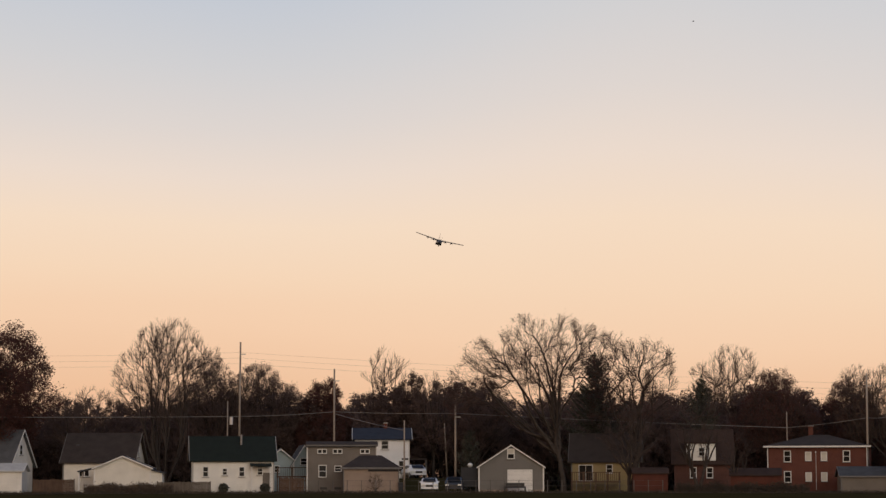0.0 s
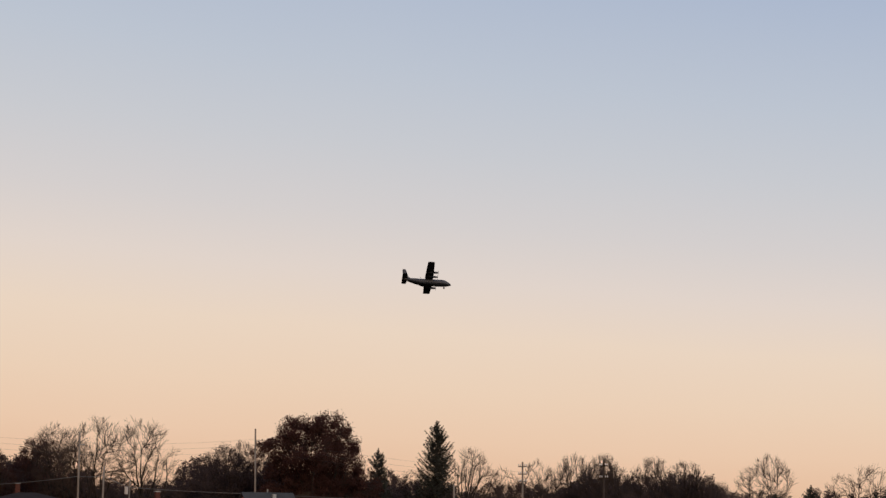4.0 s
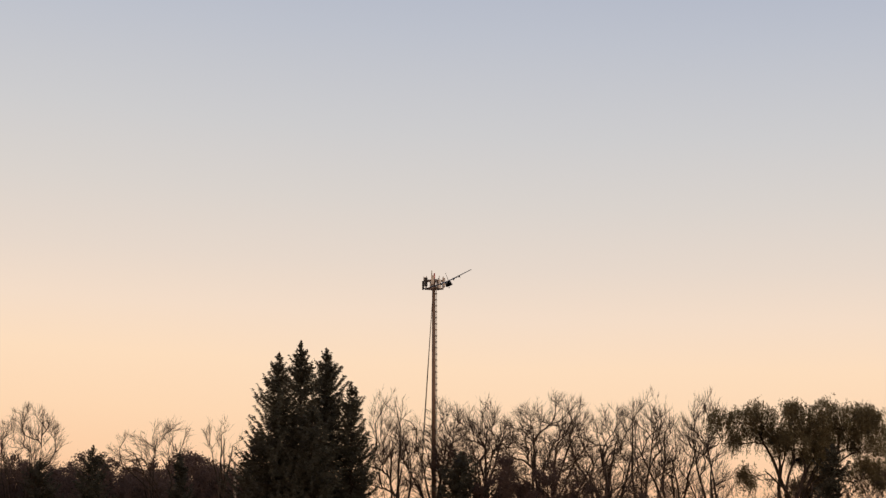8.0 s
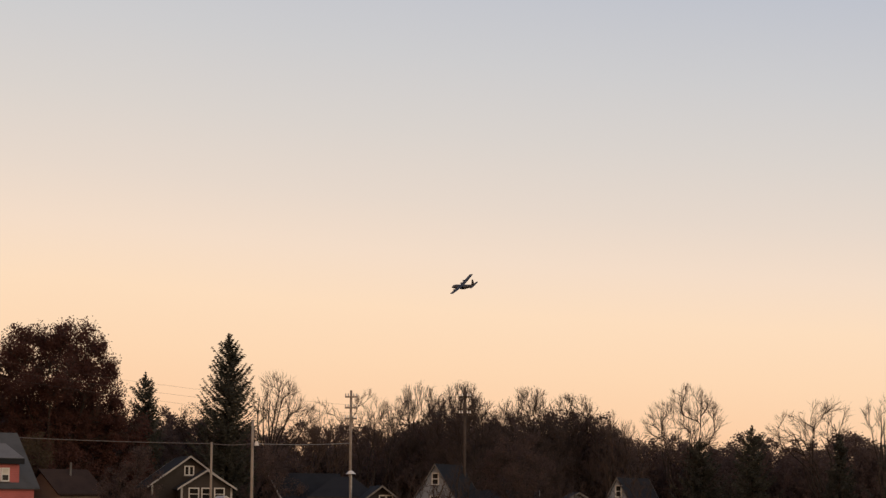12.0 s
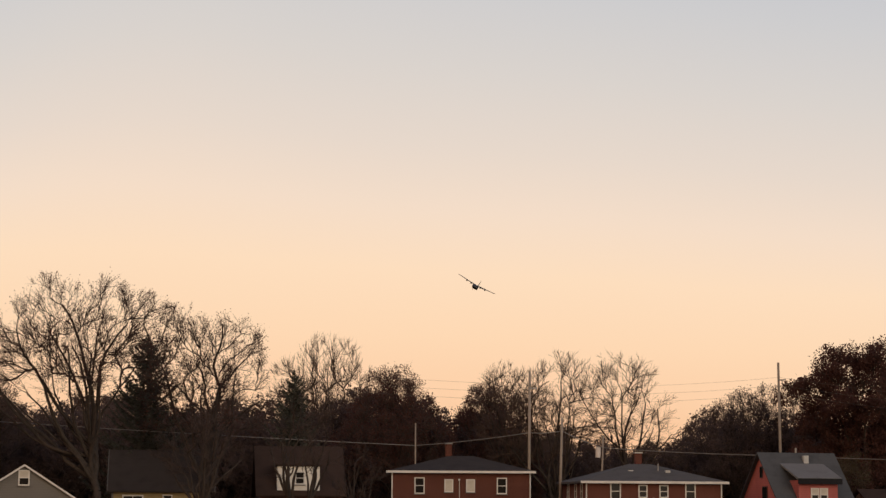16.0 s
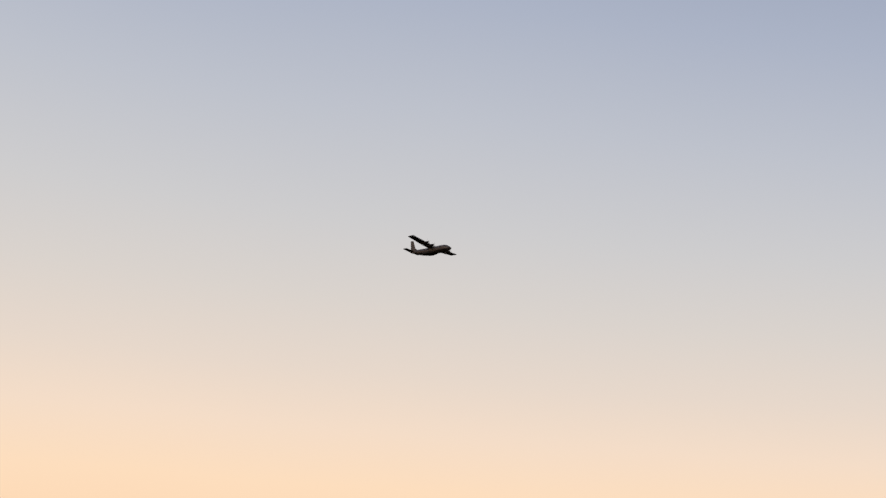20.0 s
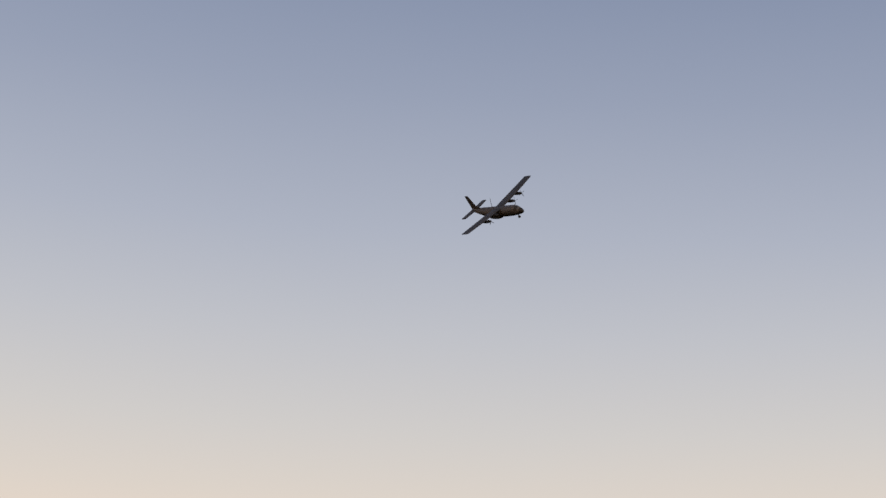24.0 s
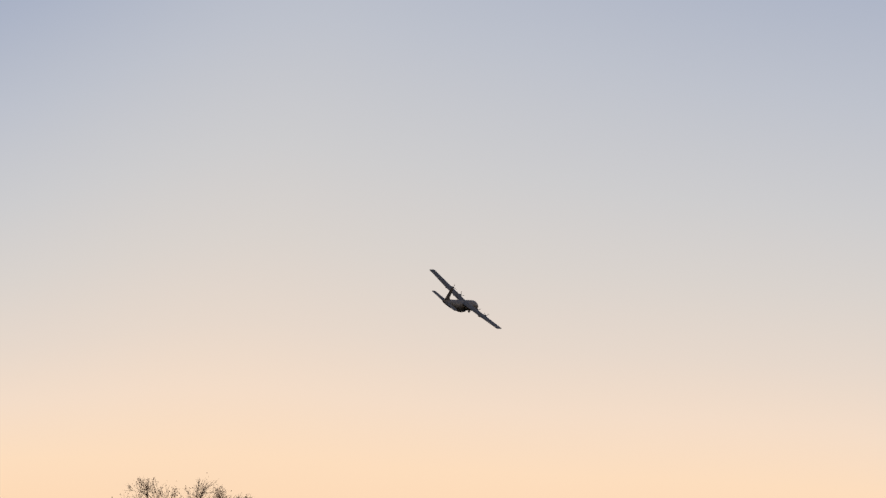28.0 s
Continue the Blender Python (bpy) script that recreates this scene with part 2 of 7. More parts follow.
TAN = mat("tan_stucco", (0.2, 0.15, 0.115), (0.28, 0.215, 0.17), 0.9, 0.85, 0.3)
BLUE_PAINT = mat("pale_blue_siding", (0.28, 0.35, 0.36), (0.39, 0.46, 0.46), 0.7, 0.7, 0.35, pattern="boards", size=0.15)
YELLOW_PAINT = mat("yellow_siding", (0.25, 0.19, 0.09), (0.36, 0.28, 0.14), 0.7, 0.7, 0.35, pattern="boards", size=0.15)
DARK_PAINT = mat("dark_siding", (0.020, 0.018, 0.018), (0.040, 0.037, 0.037), 0.7, 0.7, 0.35, pattern="boards", size=0.18)
BRICK = mat("red_brick", (0.0645, 0.0206, 0.0129), (0.1118, 0.0370, 0.0232), 1.3, 0.9, 0.5, pattern="brick", size=0.21)
# brick darkened in colour for the tree shade over the cottage
BRICK_SHADED = mat("shaded_brown_brick", (0.048, 0.020, 0.014), (0.086, 0.036, 0.025), 1.3, 0.9, 0.5, pattern="brick", size=0.21)
PINK = mat("coral_siding", (0.34, 0.092, 0.082), (0.48, 0.14, 0.125), 0.8, 0.75, 0.35, pattern="boards", size=0.2)
RED_SHED = mat("red_boards", (0.050, 0.014, 0.009), (0.092, 0.028, 0.017), 1, 0.85, 0.4, pattern="boards", size=0.2)
ROOF_GREY = mat("grey_shingles", (0.038, 0.040, 0.043), (0.08, 0.083, 0.088), 1.2, 0.9, 0.5, pattern="shingles", size=0.16)
ROOF_DARK = mat("dark_shingles", (0.021, 0.0155, 0.0130), (0.044, 0.034, 0.029), 1.2, 0.9, 0.5, pattern="shingles", size=0.16)
ROOF_BLACK = mat("black_shingles", (0.007, 0.0072, 0.0085), (0.016, 0.0165, 0.019), 1.2, 0.9, 0.5, pattern="shingles", size=0.16)
ROOF_GREEN = mat("green_shingles", (0.004, 0.0068, 0.0044), (0.009, 0.0145, 0.009), 1.2, 0.85, 0.5, pattern="shingles", size=0.16)
ROOF_BLUE = mat("slate_blue_shingles", (0.014, 0.018, 0.029), (0.030, 0.037, 0.053), 1.2, 0.85, 0.5, pattern="shingles", size=0.16)
ROOF_BROWN = mat("brown_shingles", (0.0207, 0.0114, 0.0085), (0.0460, 0.0266, 0.0187), 1.2, 0.9, 0.5, pattern="shingles", size=0.16)
ROOF_TAUPE = mat("taupe_shingles", (0.050, 0.045, 0.042), (0.098, 0.089, 0.083), 1.2, 0.9, 0.5, pattern="shingles", size=0.16)
ROOF_MID = mat("worn_grey_felt", (0.085, 0.083, 0.080), (0.155, 0.150, 0.145), 1.0, 0.75, 0.4)
BROWN_PAINT = mat("dark_brown_siding", (0.036, 0.030, 0.026), (0.060, 0.050, 0.043), 0.7, 0.75, 0.35, pattern="boards", size=0.18)
BRIGHT_WHITE = mat("fresh_white_siding", (0.76, 0.76, 0.75), (0.88, 0.88, 0.87), 0.7, 0.6, 0.35, pattern="boards", size=0.15)
TRIM_MID = mat("dull_white_trim", (0.26, 0.245, 0.23), (0.38, 0.36, 0.335), 1.5, 0.65, 0.1)
WEED_DARK = mat("dark_weeds", (0.022, 0.018, 0.012), (0.050, 0.040, 0.026), 1.2, 0.9, 0.2)
ROOF_PALE = mat("pale_metal_roof", (0.33, 0.33, 0.32), (0.48, 0.48, 0.46), 1.2, 0.55, 0.2)
TRIM_DIM = mat("weathered_trim", (0.09, 0.084, 0.078), (0.16, 0.15, 0.14), 1.5, 0.7, 0.1)
NAVY = mat("navy_paint", (0.005, 0.006, 0.009), (0.012, 0.013, 0.018), 1.5, 0.5, 0.1)
DRY_STEM = mat("dry_weeds", (0.055, 0.040, 0.026), (0.12, 0.088, 0.058), 1.2, 0.9, 0.2)
TRIM = mat("white_trim", (0.52, 0.5, 0.46), (0.68, 0.66, 0.62), 1.5, 0.6, 0.1)
CURTAIN = mat("drawn_blind", (0.42, 0.39, 0.33), (0.60, 0.56, 0.48), 2, 0.8, 0.2)
GLASS = mat("window_glass", (0.006, 0.006, 0.006), (0.014, 0.014, 0.014), 0.6, 0.12, 0.02, spec=0.12)
# darker wood tone than weathered_pole
WOOD_DARK = mat("dark_pole_wood", (0.035, 0.026, 0.021), (0.075, 0.056, 0.046), 1.5, 0.9, 0.5)
WOOD_POLE = mat("weathered_pole", (0.15, 0.12, 0.095), (0.29, 0.24, 0.195), 1.5, 0.9, 0.5)
FENCE_WOOD = mat("fence_boards", (0.06, 0.048, 0.038), (0.125, 0.102, 0.08), 1.5, 0.9, 0.5)
DECK_WOOD = mat("deck_timber", (0.045, 0.026, 0.017), (0.095, 0.058, 0.038), 1.5, 0.85, 0.4)
STEEL = mat("galvanised_steel", (0.20, 0.19, 0.18), (0.36, 0.34, 0.32), 3, 0.5, 0.15, metal=0.6)
RUST_STEEL = mat("weathered_lattice", (0.10, 0.062, 0.042), (0.19, 0.125, 0.09), 3, 0.6, 0.2, metal=0.3)
PANEL_WHITE = mat("antenna_shell", (0.52, 0.47, 0.43), (0.68, 0.62, 0.57), 3, 0.5, 0.1)
PANEL_DARK = mat("antenna_dark", (0.02, 0.019, 0.019), (0.05, 0.047, 0.045), 3, 0.5, 0.1)
CABLE_GREY = mat("grey_cable", (0.12, 0.11, 0.10), (0.22, 0.20, 0.185), 2, 0.6, 0.1)
CABLE = mat("overhead_cable", (0.05, 0.045, 0.042), (0.12, 0.11, 0.10), 2, 0.6, 0.1)
CAR_WHITE = mat("white_car_paint", (0.62, 0.63, 0.64), (0.74, 0.75, 0.76), 1, 0.25, 0.02, spec=0.5)
CAR_DARK = mat("dark_car_paint", (0.02, 0.024, 0.032), (0.045, 0.05, 0.06), 1, 0.25, 0.02, spec=0.5)
RUBBER = mat("tyre_rubber", (0.015, 0.015, 0.015), (0.03, 0.03, 0.03), 4, 0.9, 0.2)
CHROME = mat("bright_metal", (0.45, 0.45, 0.45), (0.6, 0.6, 0.6), 4, 0.25, 0.02, metal=0.9)
LAMP_LENS = mat("lamp_lens", (0.55, 0.55, 0.52), (0.7, 0.7, 0.66), 4, 0.2, 0.02)
RED_LENS = mat("red_lens", (0.30, 0.02, 0.015), (0.45, 0.04, 0.03), 4, 0.25, 0.02)
AIR_TOP = mat("plane_grey_paint", (0.060, 0.060, 0.066), (0.095, 0.096, 0.104), 3, 0.5, 0.05)
AIR_WING = mat("plane_wing_paint", (0.034, 0.038, 0.047), (0.055, 0.061, 0.074), 3, 0.55, 0.05)
# shade on the plane's lower parts is put into this darker colour
AIR_UNDERSHADE = mat("plane_underside_shade", (0.0085, 0.0095, 0.0125), (0.015, 0.017, 0.022), 3, 0.7, 0.05)
AIR_DARK = mat("plane_dark_trim", (0.012, 0.012, 0.013), (0.03, 0.03, 0.03), 3, 0.5, 0.05)


for m in (BRUSH_LEAF, LEAF_BROWN, LEAF_DARK, LEAF_OLIVE, LEAF_SHRUB):
    leafy(m)


# ---- building blocks ----
def obj(name, verts, faces, material, parent=None, label="", smooth=False):
    me = bpy.data.meshes.new(name)
    me.from_pydata([tuple(v) for v in verts], [], [tuple(f) for f in faces])
    if smooth:
        me.polygons.foreach_set("use_smooth", [True] * len(me.polygons))
    me.materials.append(material)
    me.update()
    ob = new(name, me)
    if parent is not None:
        ob.parent = parent
    if label:
        ob["label"] = label
    return ob


def part(name, bm, material, parent, label="", smooth=False):
    bmesh.ops.recalc_face_normals(bm, faces=bm.faces)
    me = bpy.data.meshes.new(name)
    bm.to_mesh(me)
    bm.free()
    if smooth:
        me.polygons.foreach_set("use_smooth", [True] * len(me.polygons))
    me.materials.append(material)
    ob = new(name, me)
    ob.parent = parent
    if label:
        ob["label"] = label
    return ob


def boxes(*specs):
    bm = bmesh.new()
    for x0, x1, y0, y1, z0, z1 in specs:
        bmesh.ops.create_cube(bm, size=1, matrix=Matrix.Translation(((x0 + x1) / 2, (y0 + y1) / 2, (z0 + z1) / 2))
                              @ Matrix.Diagonal((x1 - x0, y1 - y0, z1 - z0, 1)))
    return bm


def prism(poly, a0, a1, axis, bm=None):
    """The polygon (u, z) drawn out from a0 to a1 along the axis; u runs along the other level axis."""
    bm = bm or bmesh.new()
    ring = [[bm.verts.new((u, a, z) if axis == "y" else (a, u, z)) for u, z in poly] for a in (a0, a1)]
    n = len(poly)
    bm.faces.new(ring[0])
    bm.faces.new(ring[1][::-1])
    for i in range(n):
        bm.faces.new((ring[0][i], ring[1][i], ring[1][(i + 1) % n], ring[0][(i + 1) % n]))
    return bm


def rod(bm, p0, p1, r0, r1=None, sides=8):
    p0, p1 = Vector(p0), Vector(p1)
    r1 = r0 if r1 is None else r1
    q = (p1 - p0).to_track_quat("Z", "Y").to_matrix()
    rings = []
    for p, r in ((p0, r0), (p1, r1)):
        rings.append([bm.verts.new(p + q @ Vector((r * math.cos(6.2832 * i / sides), r * math.sin(6.2832 * i / sides), 0))) for i in range(sides)])
    for i in range(sides):
        j = (i + 1) % sides
        bm.faces.new((rings[0][i], rings[0][j], rings[1][j], rings[1][i]))
    bm.faces.new(rings[0][::-1])
    bm.faces.new(rings[1])
    return bm


def ground_z(x, y):
    """The land falls two metres to the east, beyond the field."""
    d, a = math.hypot(x, y), math.degrees(math.atan2(x, y))
    s = min(1, max(0, (a - 20) / 9)) if y > 0 else 0
    q = min(1, max(0, (d - 60) / 60))
    # a raised yard behind the lane
    e = min(1, max(0, (a + 2.9) / 0.7)) * min(1, max(0, (2.4 - a) / 0.8)) if y > 0 else 0
    b = min(1, max(0, (d - 161) / 6)) * min(1, max(0, (230 - d) / 40))
    return -2.0 * s * s * (3 - 2 * s) * q * q * (3 - 2 * q) + 1.4 * e * b * b * (3 - 2 * b)


def spot(az, d, up=0.0):
    """The place on the ground at a bearing and distance from the field's edge."""
    x, y = d * math.sin(radians(az)), d * math.cos(radians(az))
    return x, y, ground_z(x, y) + up


def thing(name, label, category, az, d, turn=0.0, group=""):
    ob = tagged(new(name), label, category, group)
    x, y, z = spot(az, d)
    ob.matrix_world = pose(x, y, z, 0, 0, turn - az)
    return ob


WINDOW_MESHES = {}


def window(parent, x, z, w, h, y=0.0, side=0, style="sash", label=""):
    """A window with frame, pane and sill; side turns it round the house (-90 looks left, 90 right)."""
    key = (round(w, 2), round(h, 2), style)
    if key not in WINDOW_MESHES:
        f = 0.08
        bars = [(-w / 2, -w / 2 + f, -0.06, 0.02, 0, h), (w / 2 - f, w / 2, -0.06, 0.02, 0, h),
                (-w / 2 + f, w / 2 - f, -0.06, 0.02, h - f, h), (-w / 2 + f, w / 2 - f, -0.06, 0.02, 0, f)]
        if style in ("sash", "half_blind"):
            bars.append((-w / 2 + f, w / 2 - f, -0.05, 0.02, h / 2 - 0.025, h / 2 + 0.025))
        if style == "double":
            bars.append((-0.05, 0.05, -0.05, 0.02, f, h - f))
        frame_ob = part("window", boxes(*bars), TRIM, parent)
        part("pane", boxes((-w / 2 + f - 0.01, w / 2 - f + 0.01, -0.025, 0.0, f - 0.01, h - f + 0.01)), CURTAIN if style == "blind" else GLASS, frame_ob)
        part("sill", boxes((-w / 2 - 0.06, w / 2 + 0.06, -0.12, 0.0, -0.06, -0.003)), TRIM_DIM, frame_ob)
        if style == "half_blind":
            # a blind let down behind the upper sash
            part("blind", boxes((-w / 2 + f - 0.008, w / 2 - f + 0.008, -0.032, -0.027, h / 2, h - f + 0.008)), CURTAIN, frame_ob, "drawn pale blind")
        WINDOW_MESHES[key] = frame_ob
    else:
        frame_ob = copy_thing(WINDOW_MESHES[key], pose(0, 0, 0))
        frame_ob.parent = parent
    if label:
        frame_ob["label"] = label
    if side == 0:
        frame_ob.matrix_basis = pose(x, y - 0.004, z - h / 2)
    elif side < 0:
        frame_ob.matrix_basis = pose(y - 0.004, x, z - h / 2, 0, 0, -90)
    else:
        frame_ob.matrix_basis = pose(y + 0.004, x, z - h / 2, 0, 0, 90)
    return frame_ob


def gable(parent, w, dep, hw, hr, ridge, wall, roof, over=0.35, x=0.0, y=0.0, trim=True, gutters=False, z0=0.0):
    """Walls and a pitched roof; the ridge runs along x (eaves to the front) or along y (gable to the front). Front face at y."""
    t = 0.11
    edge = TRIM if trim is True else trim
    half = (dep if ridge == "x" else w) / 2
    slope = (hr - hw) / half
    c = y + half if ridge == "x" else x
    poly = [(c - half, z0), (c + half, z0), (c + half, hw), (c, hr - 0.02), (c - half, hw)]
    ends = (x - w / 2, x + w / 2) if ridge == "x" else (y, y + dep)
    ax = "x" if ridge == "x" else "y"
    part("wall", prism(poly, *ends, ax), wall, parent)
    o = over
    for s in (-1, 1):
        poly = [(c, hr), (c, hr + t), (c + s * (half + o), hw - slope * o + t), (c + s * (half + o), hw - slope * o)]
        part("roof_slope", prism(poly, ends[0] - o, ends[1] + o, ax), roof, parent)
        if trim:
            for e0, e1 in ((ends[0] - o - 0.05, ends[0] - o - 0.003), (ends[1] + o + 0.003, ends[1] + o + 0.05)):
                poly = [(c, hr - 0.02), (c, hr + t + 0.01), (c + s * (half + o), hw - slope * o + t + 0.01), (c + s * (half + o), hw - slope * o - 0.02)]
                part("barge_board", prism(poly, e0, e1, ax), edge, parent)
            if not gutters:
                continue
            g = c + s * (half + o)
            bx = (ends[0] - o, ends[1] + o, *sorted((g + s * 0.003, g + s * 0.07)), hw - slope * o - 0.02, hw - slope * o + t)
            part("gutter", boxes(bx if ridge == "x" else (bx[2], bx[3], bx[0], bx[1], bx[4], bx[5])), edge, parent)
    if trim:
        cx = (x - w / 2, x + w / 2)
        for xx in cx:
            part("corner_board", boxes((xx - 0.07, xx + 0.07, y - 0.03, y + 0.08, z0, hw - 0.05)), edge, parent)


def hip(parent, w, dep, hw, hr, ridge_len, wall, roof, over=0.45, x=0.0, y=0.0, edge=None):
    edge = edge or TRIM
    part("wall", boxes((x - w / 2, x + w / 2, y, y + dep, 0, hw)), wall, parent)
    bm = bmesh.new()
    o, c = over, y + dep / 2
    e = [bm.verts.new(p) for p in ((x - w / 2 - o, y - o, hw + 0.15), (x + w / 2 + o, y - o, hw + 0.15), (x + w / 2 + o, y + dep + o, hw + 0.15), (x - w / 2 - o, y + dep + o, hw + 0.15))]
    b = [bm.verts.new((v.co.x, v.co.y, hw + 0.005)) for v in e]
    r = [bm.verts.new((x - ridge_len / 2, c, hr)), bm.verts.new((x + ridge_len / 2, c, hr))]
    for f in ((e[0], e[1], r[1], r[0]), (e[1], e[2], r[1]), (e[2], e[3], r[0], r[1]), (e[3], e[0], r[0]), b[::-1]):
        bm.faces.new(f)
    for i in range(4):
        bm.faces.new((b[i], b[(i + 1) % 4], e[(i + 1) % 4], e[i]))
    part("roof", bm, roof, parent)
    part("fascia", boxes((x - w / 2 - o - 0.05, x + w / 2 + o + 0.05, y - o - 0.06, y - o - 0.004, hw - 0.01, hw + 0.16)), edge, parent)
    for xx in (x - w / 2, x + w / 2):
        part("downpipe", rod(bmesh.new(), (xx * 0.995, y - 0.06, 0.1), (xx * 0.995, y - 0.06, hw), 0.05), edge, parent)


def chimney(parent, x, y, z0, z1, material=BRICK, s=0.3):
    c = part("chimney", boxes((x - s, x + s, y - s, y + s, z0, z1)), material, parent)
    part("cap", boxes((x - s - 0.05, x + s + 0.05, y - s - 0.05, y + s + 0.05, z1 + 0.003, z1 + 0.1)), STEEL, c)


def door(parent, x, w, h, y=0.0, material=TRIM, z=0.0):
    d = part("door", boxes((x - w / 2, x + w / 2, y - 0.05, y - 0.004, z + 0.02, z + h)), material, parent)
    part("handle", boxes((x + w / 2 - 0.14, x + w / 2 - 0.1, y - 0.1, y - 0.052, z + 0.95, z + 1.1)), STEEL, d)
    return d


# ---- ground ----
def make_ground():
    # rings grow with distance to the horizon
    radii = [0.0] + [4 * 1.13 ** i for i in range(55)]
    radii = sorted([r for r in radii if r < 132 or 240 < r < 2600] + [132 + 2.7 * i for i in range(41)])
    verts, faces = [], []
    n = 720
    for r in radii:
        for k in range(n):
            a = 2 * math.pi * k / n
            x, y = r * math.sin(a), r * math.cos(a)
            verts.append((x, y, ground_z(x, y) + (0.12 * noise.noise((x / 9, y / 9, 0)) * min(1, r / 30) if r < 140 else 0) - 0.02))
    for i in range(len(radii) - 1):
        for k in range(n):
            a, b = i * n + k, i * n + (k + 1) % n
            faces.append((a, a + n, b + n, b))
    tagged(obj("ground", verts, faces, GRASS, smooth=True), "flat mown field of dry brown grass", "ground", kind="structure")


make_ground()


# ---- trees ----
def tubes(segs, sides):
    """Tapered tubes for an array of segments: x y z, x y z, r, r."""
    s = np.asarray(segs, float)
    p0, p1, r0, r1 = s[:, :3], s[:, 3:6], s[:, 6], s[:, 7]
    d = p1 - p0
    d /= np.linalg.norm(d, axis=1)[:, None] + 1e-9
    ref = np.where(np.abs(d[:, 2:3]) > 0.9, np.array([[1.0, 0, 0]]), np.array([[0, 0, 1.0]]))
    u = np.cross(d, ref)
    u /= np.linalg.norm(u, axis=1)[:, None]
    v = np.cross(d, u)
    a = 2 * np.pi * np.arange(sides) / sides
    ring = np.cos(a)[None, :, None] * u[:, None, :] + np.sin(a)[None, :, None] * v[:, None, :]
    verts = np.concatenate([p0[:, None] + ring * r0[:, None, None], p1[:, None] + ring * r1[:, None, None]], 1).reshape(-1, 3)
    base = (np.arange(len(s)) * 2 * sides)[:, None]
    k = np.arange(sides)
    quad = np.stack([k, (k + 1) % sides, (k + 1) % sides + sides, k + sides], 1).reshape(1, -1, 4)
    faces = (base[:, :, None] + quad).reshape(-1, 4)
    return verts, faces


def chain(pts, r, sides=5):
    """One unbroken thin tube along a line of points."""
    pts = np.asarray(pts, float)
    d = np.gradient(pts, axis=0)
    d /= np.linalg.norm(d, axis=1)[:, None]
    u = np.cross(d, np.array([0, 0, 1.0]))
    u /= np.linalg.norm(u, axis=1)[:, None]
    v = np.cross(d, u)
    a = 2 * np.pi * np.arange(sides) / sides
    verts = (pts[:, None] + (np.cos(a)[None, :, None] * u[:, None] + np.sin(a)[None, :, None] * v[:, None]) * r).reshape(-1, 3)
    faces = [(i * sides + k, i * sides + (k + 1) % sides, (i + 1) * sides + (k + 1) % sides, (i + 1) * sides + k) for i in range(len(pts) - 1) for k in range(sides)]
    return verts, faces


def quads(centres, along, across):
    v = np.stack([centres - along - across * 0.35, centres - across * 0.2 + along * 0.2 - across * 0.6, centres + along, centres + across * 0.8 + along * 0.1], 1)
    f = np.arange(len(centres) * 4).reshape(-1, 4)
    return v.reshape(-1, 3), f


def sprays(centres, along, across):
    v = np.stack([centres - along - across, centres - along + across, centres + along], 1)
    return v.reshape(-1, 3), np.arange(len(centres) * 3).reshape(-1, 3)


def fast_mesh(name, verts, faces, material):
    me = bpy.data.meshes.new(name)
    verts, faces = np.asarray(verts, np.float32), np.asarray(faces, np.int32)
    me.vertices.add(len(verts))
    me.vertices.foreach_set("co", verts.ravel())
    k = faces.shape[1]
    me.loops.add(faces.size)
    me.loops.foreach_set("vertex_index", faces.ravel())
    me.polygons.add(len(faces))
    me.polygons.foreach_set("loop_start", np.arange(0, faces.size, k, dtype=np.int32))
    me.polygons.foreach_set("loop_total", np.full(len(faces), k, np.int32))
    me.update(calc_edges=True)
    me.materials.append(material)
    return me


def unit(v):
    return v / (np.linalg.norm(v, axis=-1, keepdims=True) + 1e-9)


def inside(lobes, p):
    """Below 1 within the crown."""
    q = (p[..., None, :] - lobes[:, :3]) / np.stack([lobes[:, 3], lobes[:, 3], lobes[:, 4]], -1)
    return (q * q).sum(-1).min(-1)


def reach(lobes, p, d, most):
    """How far each ray may run before it leaves the crown."""
    k = np.arange(1, 13) / 12
    q = p[:, None] + d[:, None] * (most[:, None] * k)[..., None]
    ok = inside(lobes, q) < 1
    last = np.where(ok.any(1), 12 - ok[:, ::-1].argmax(1), 2)
    return most * last / 12


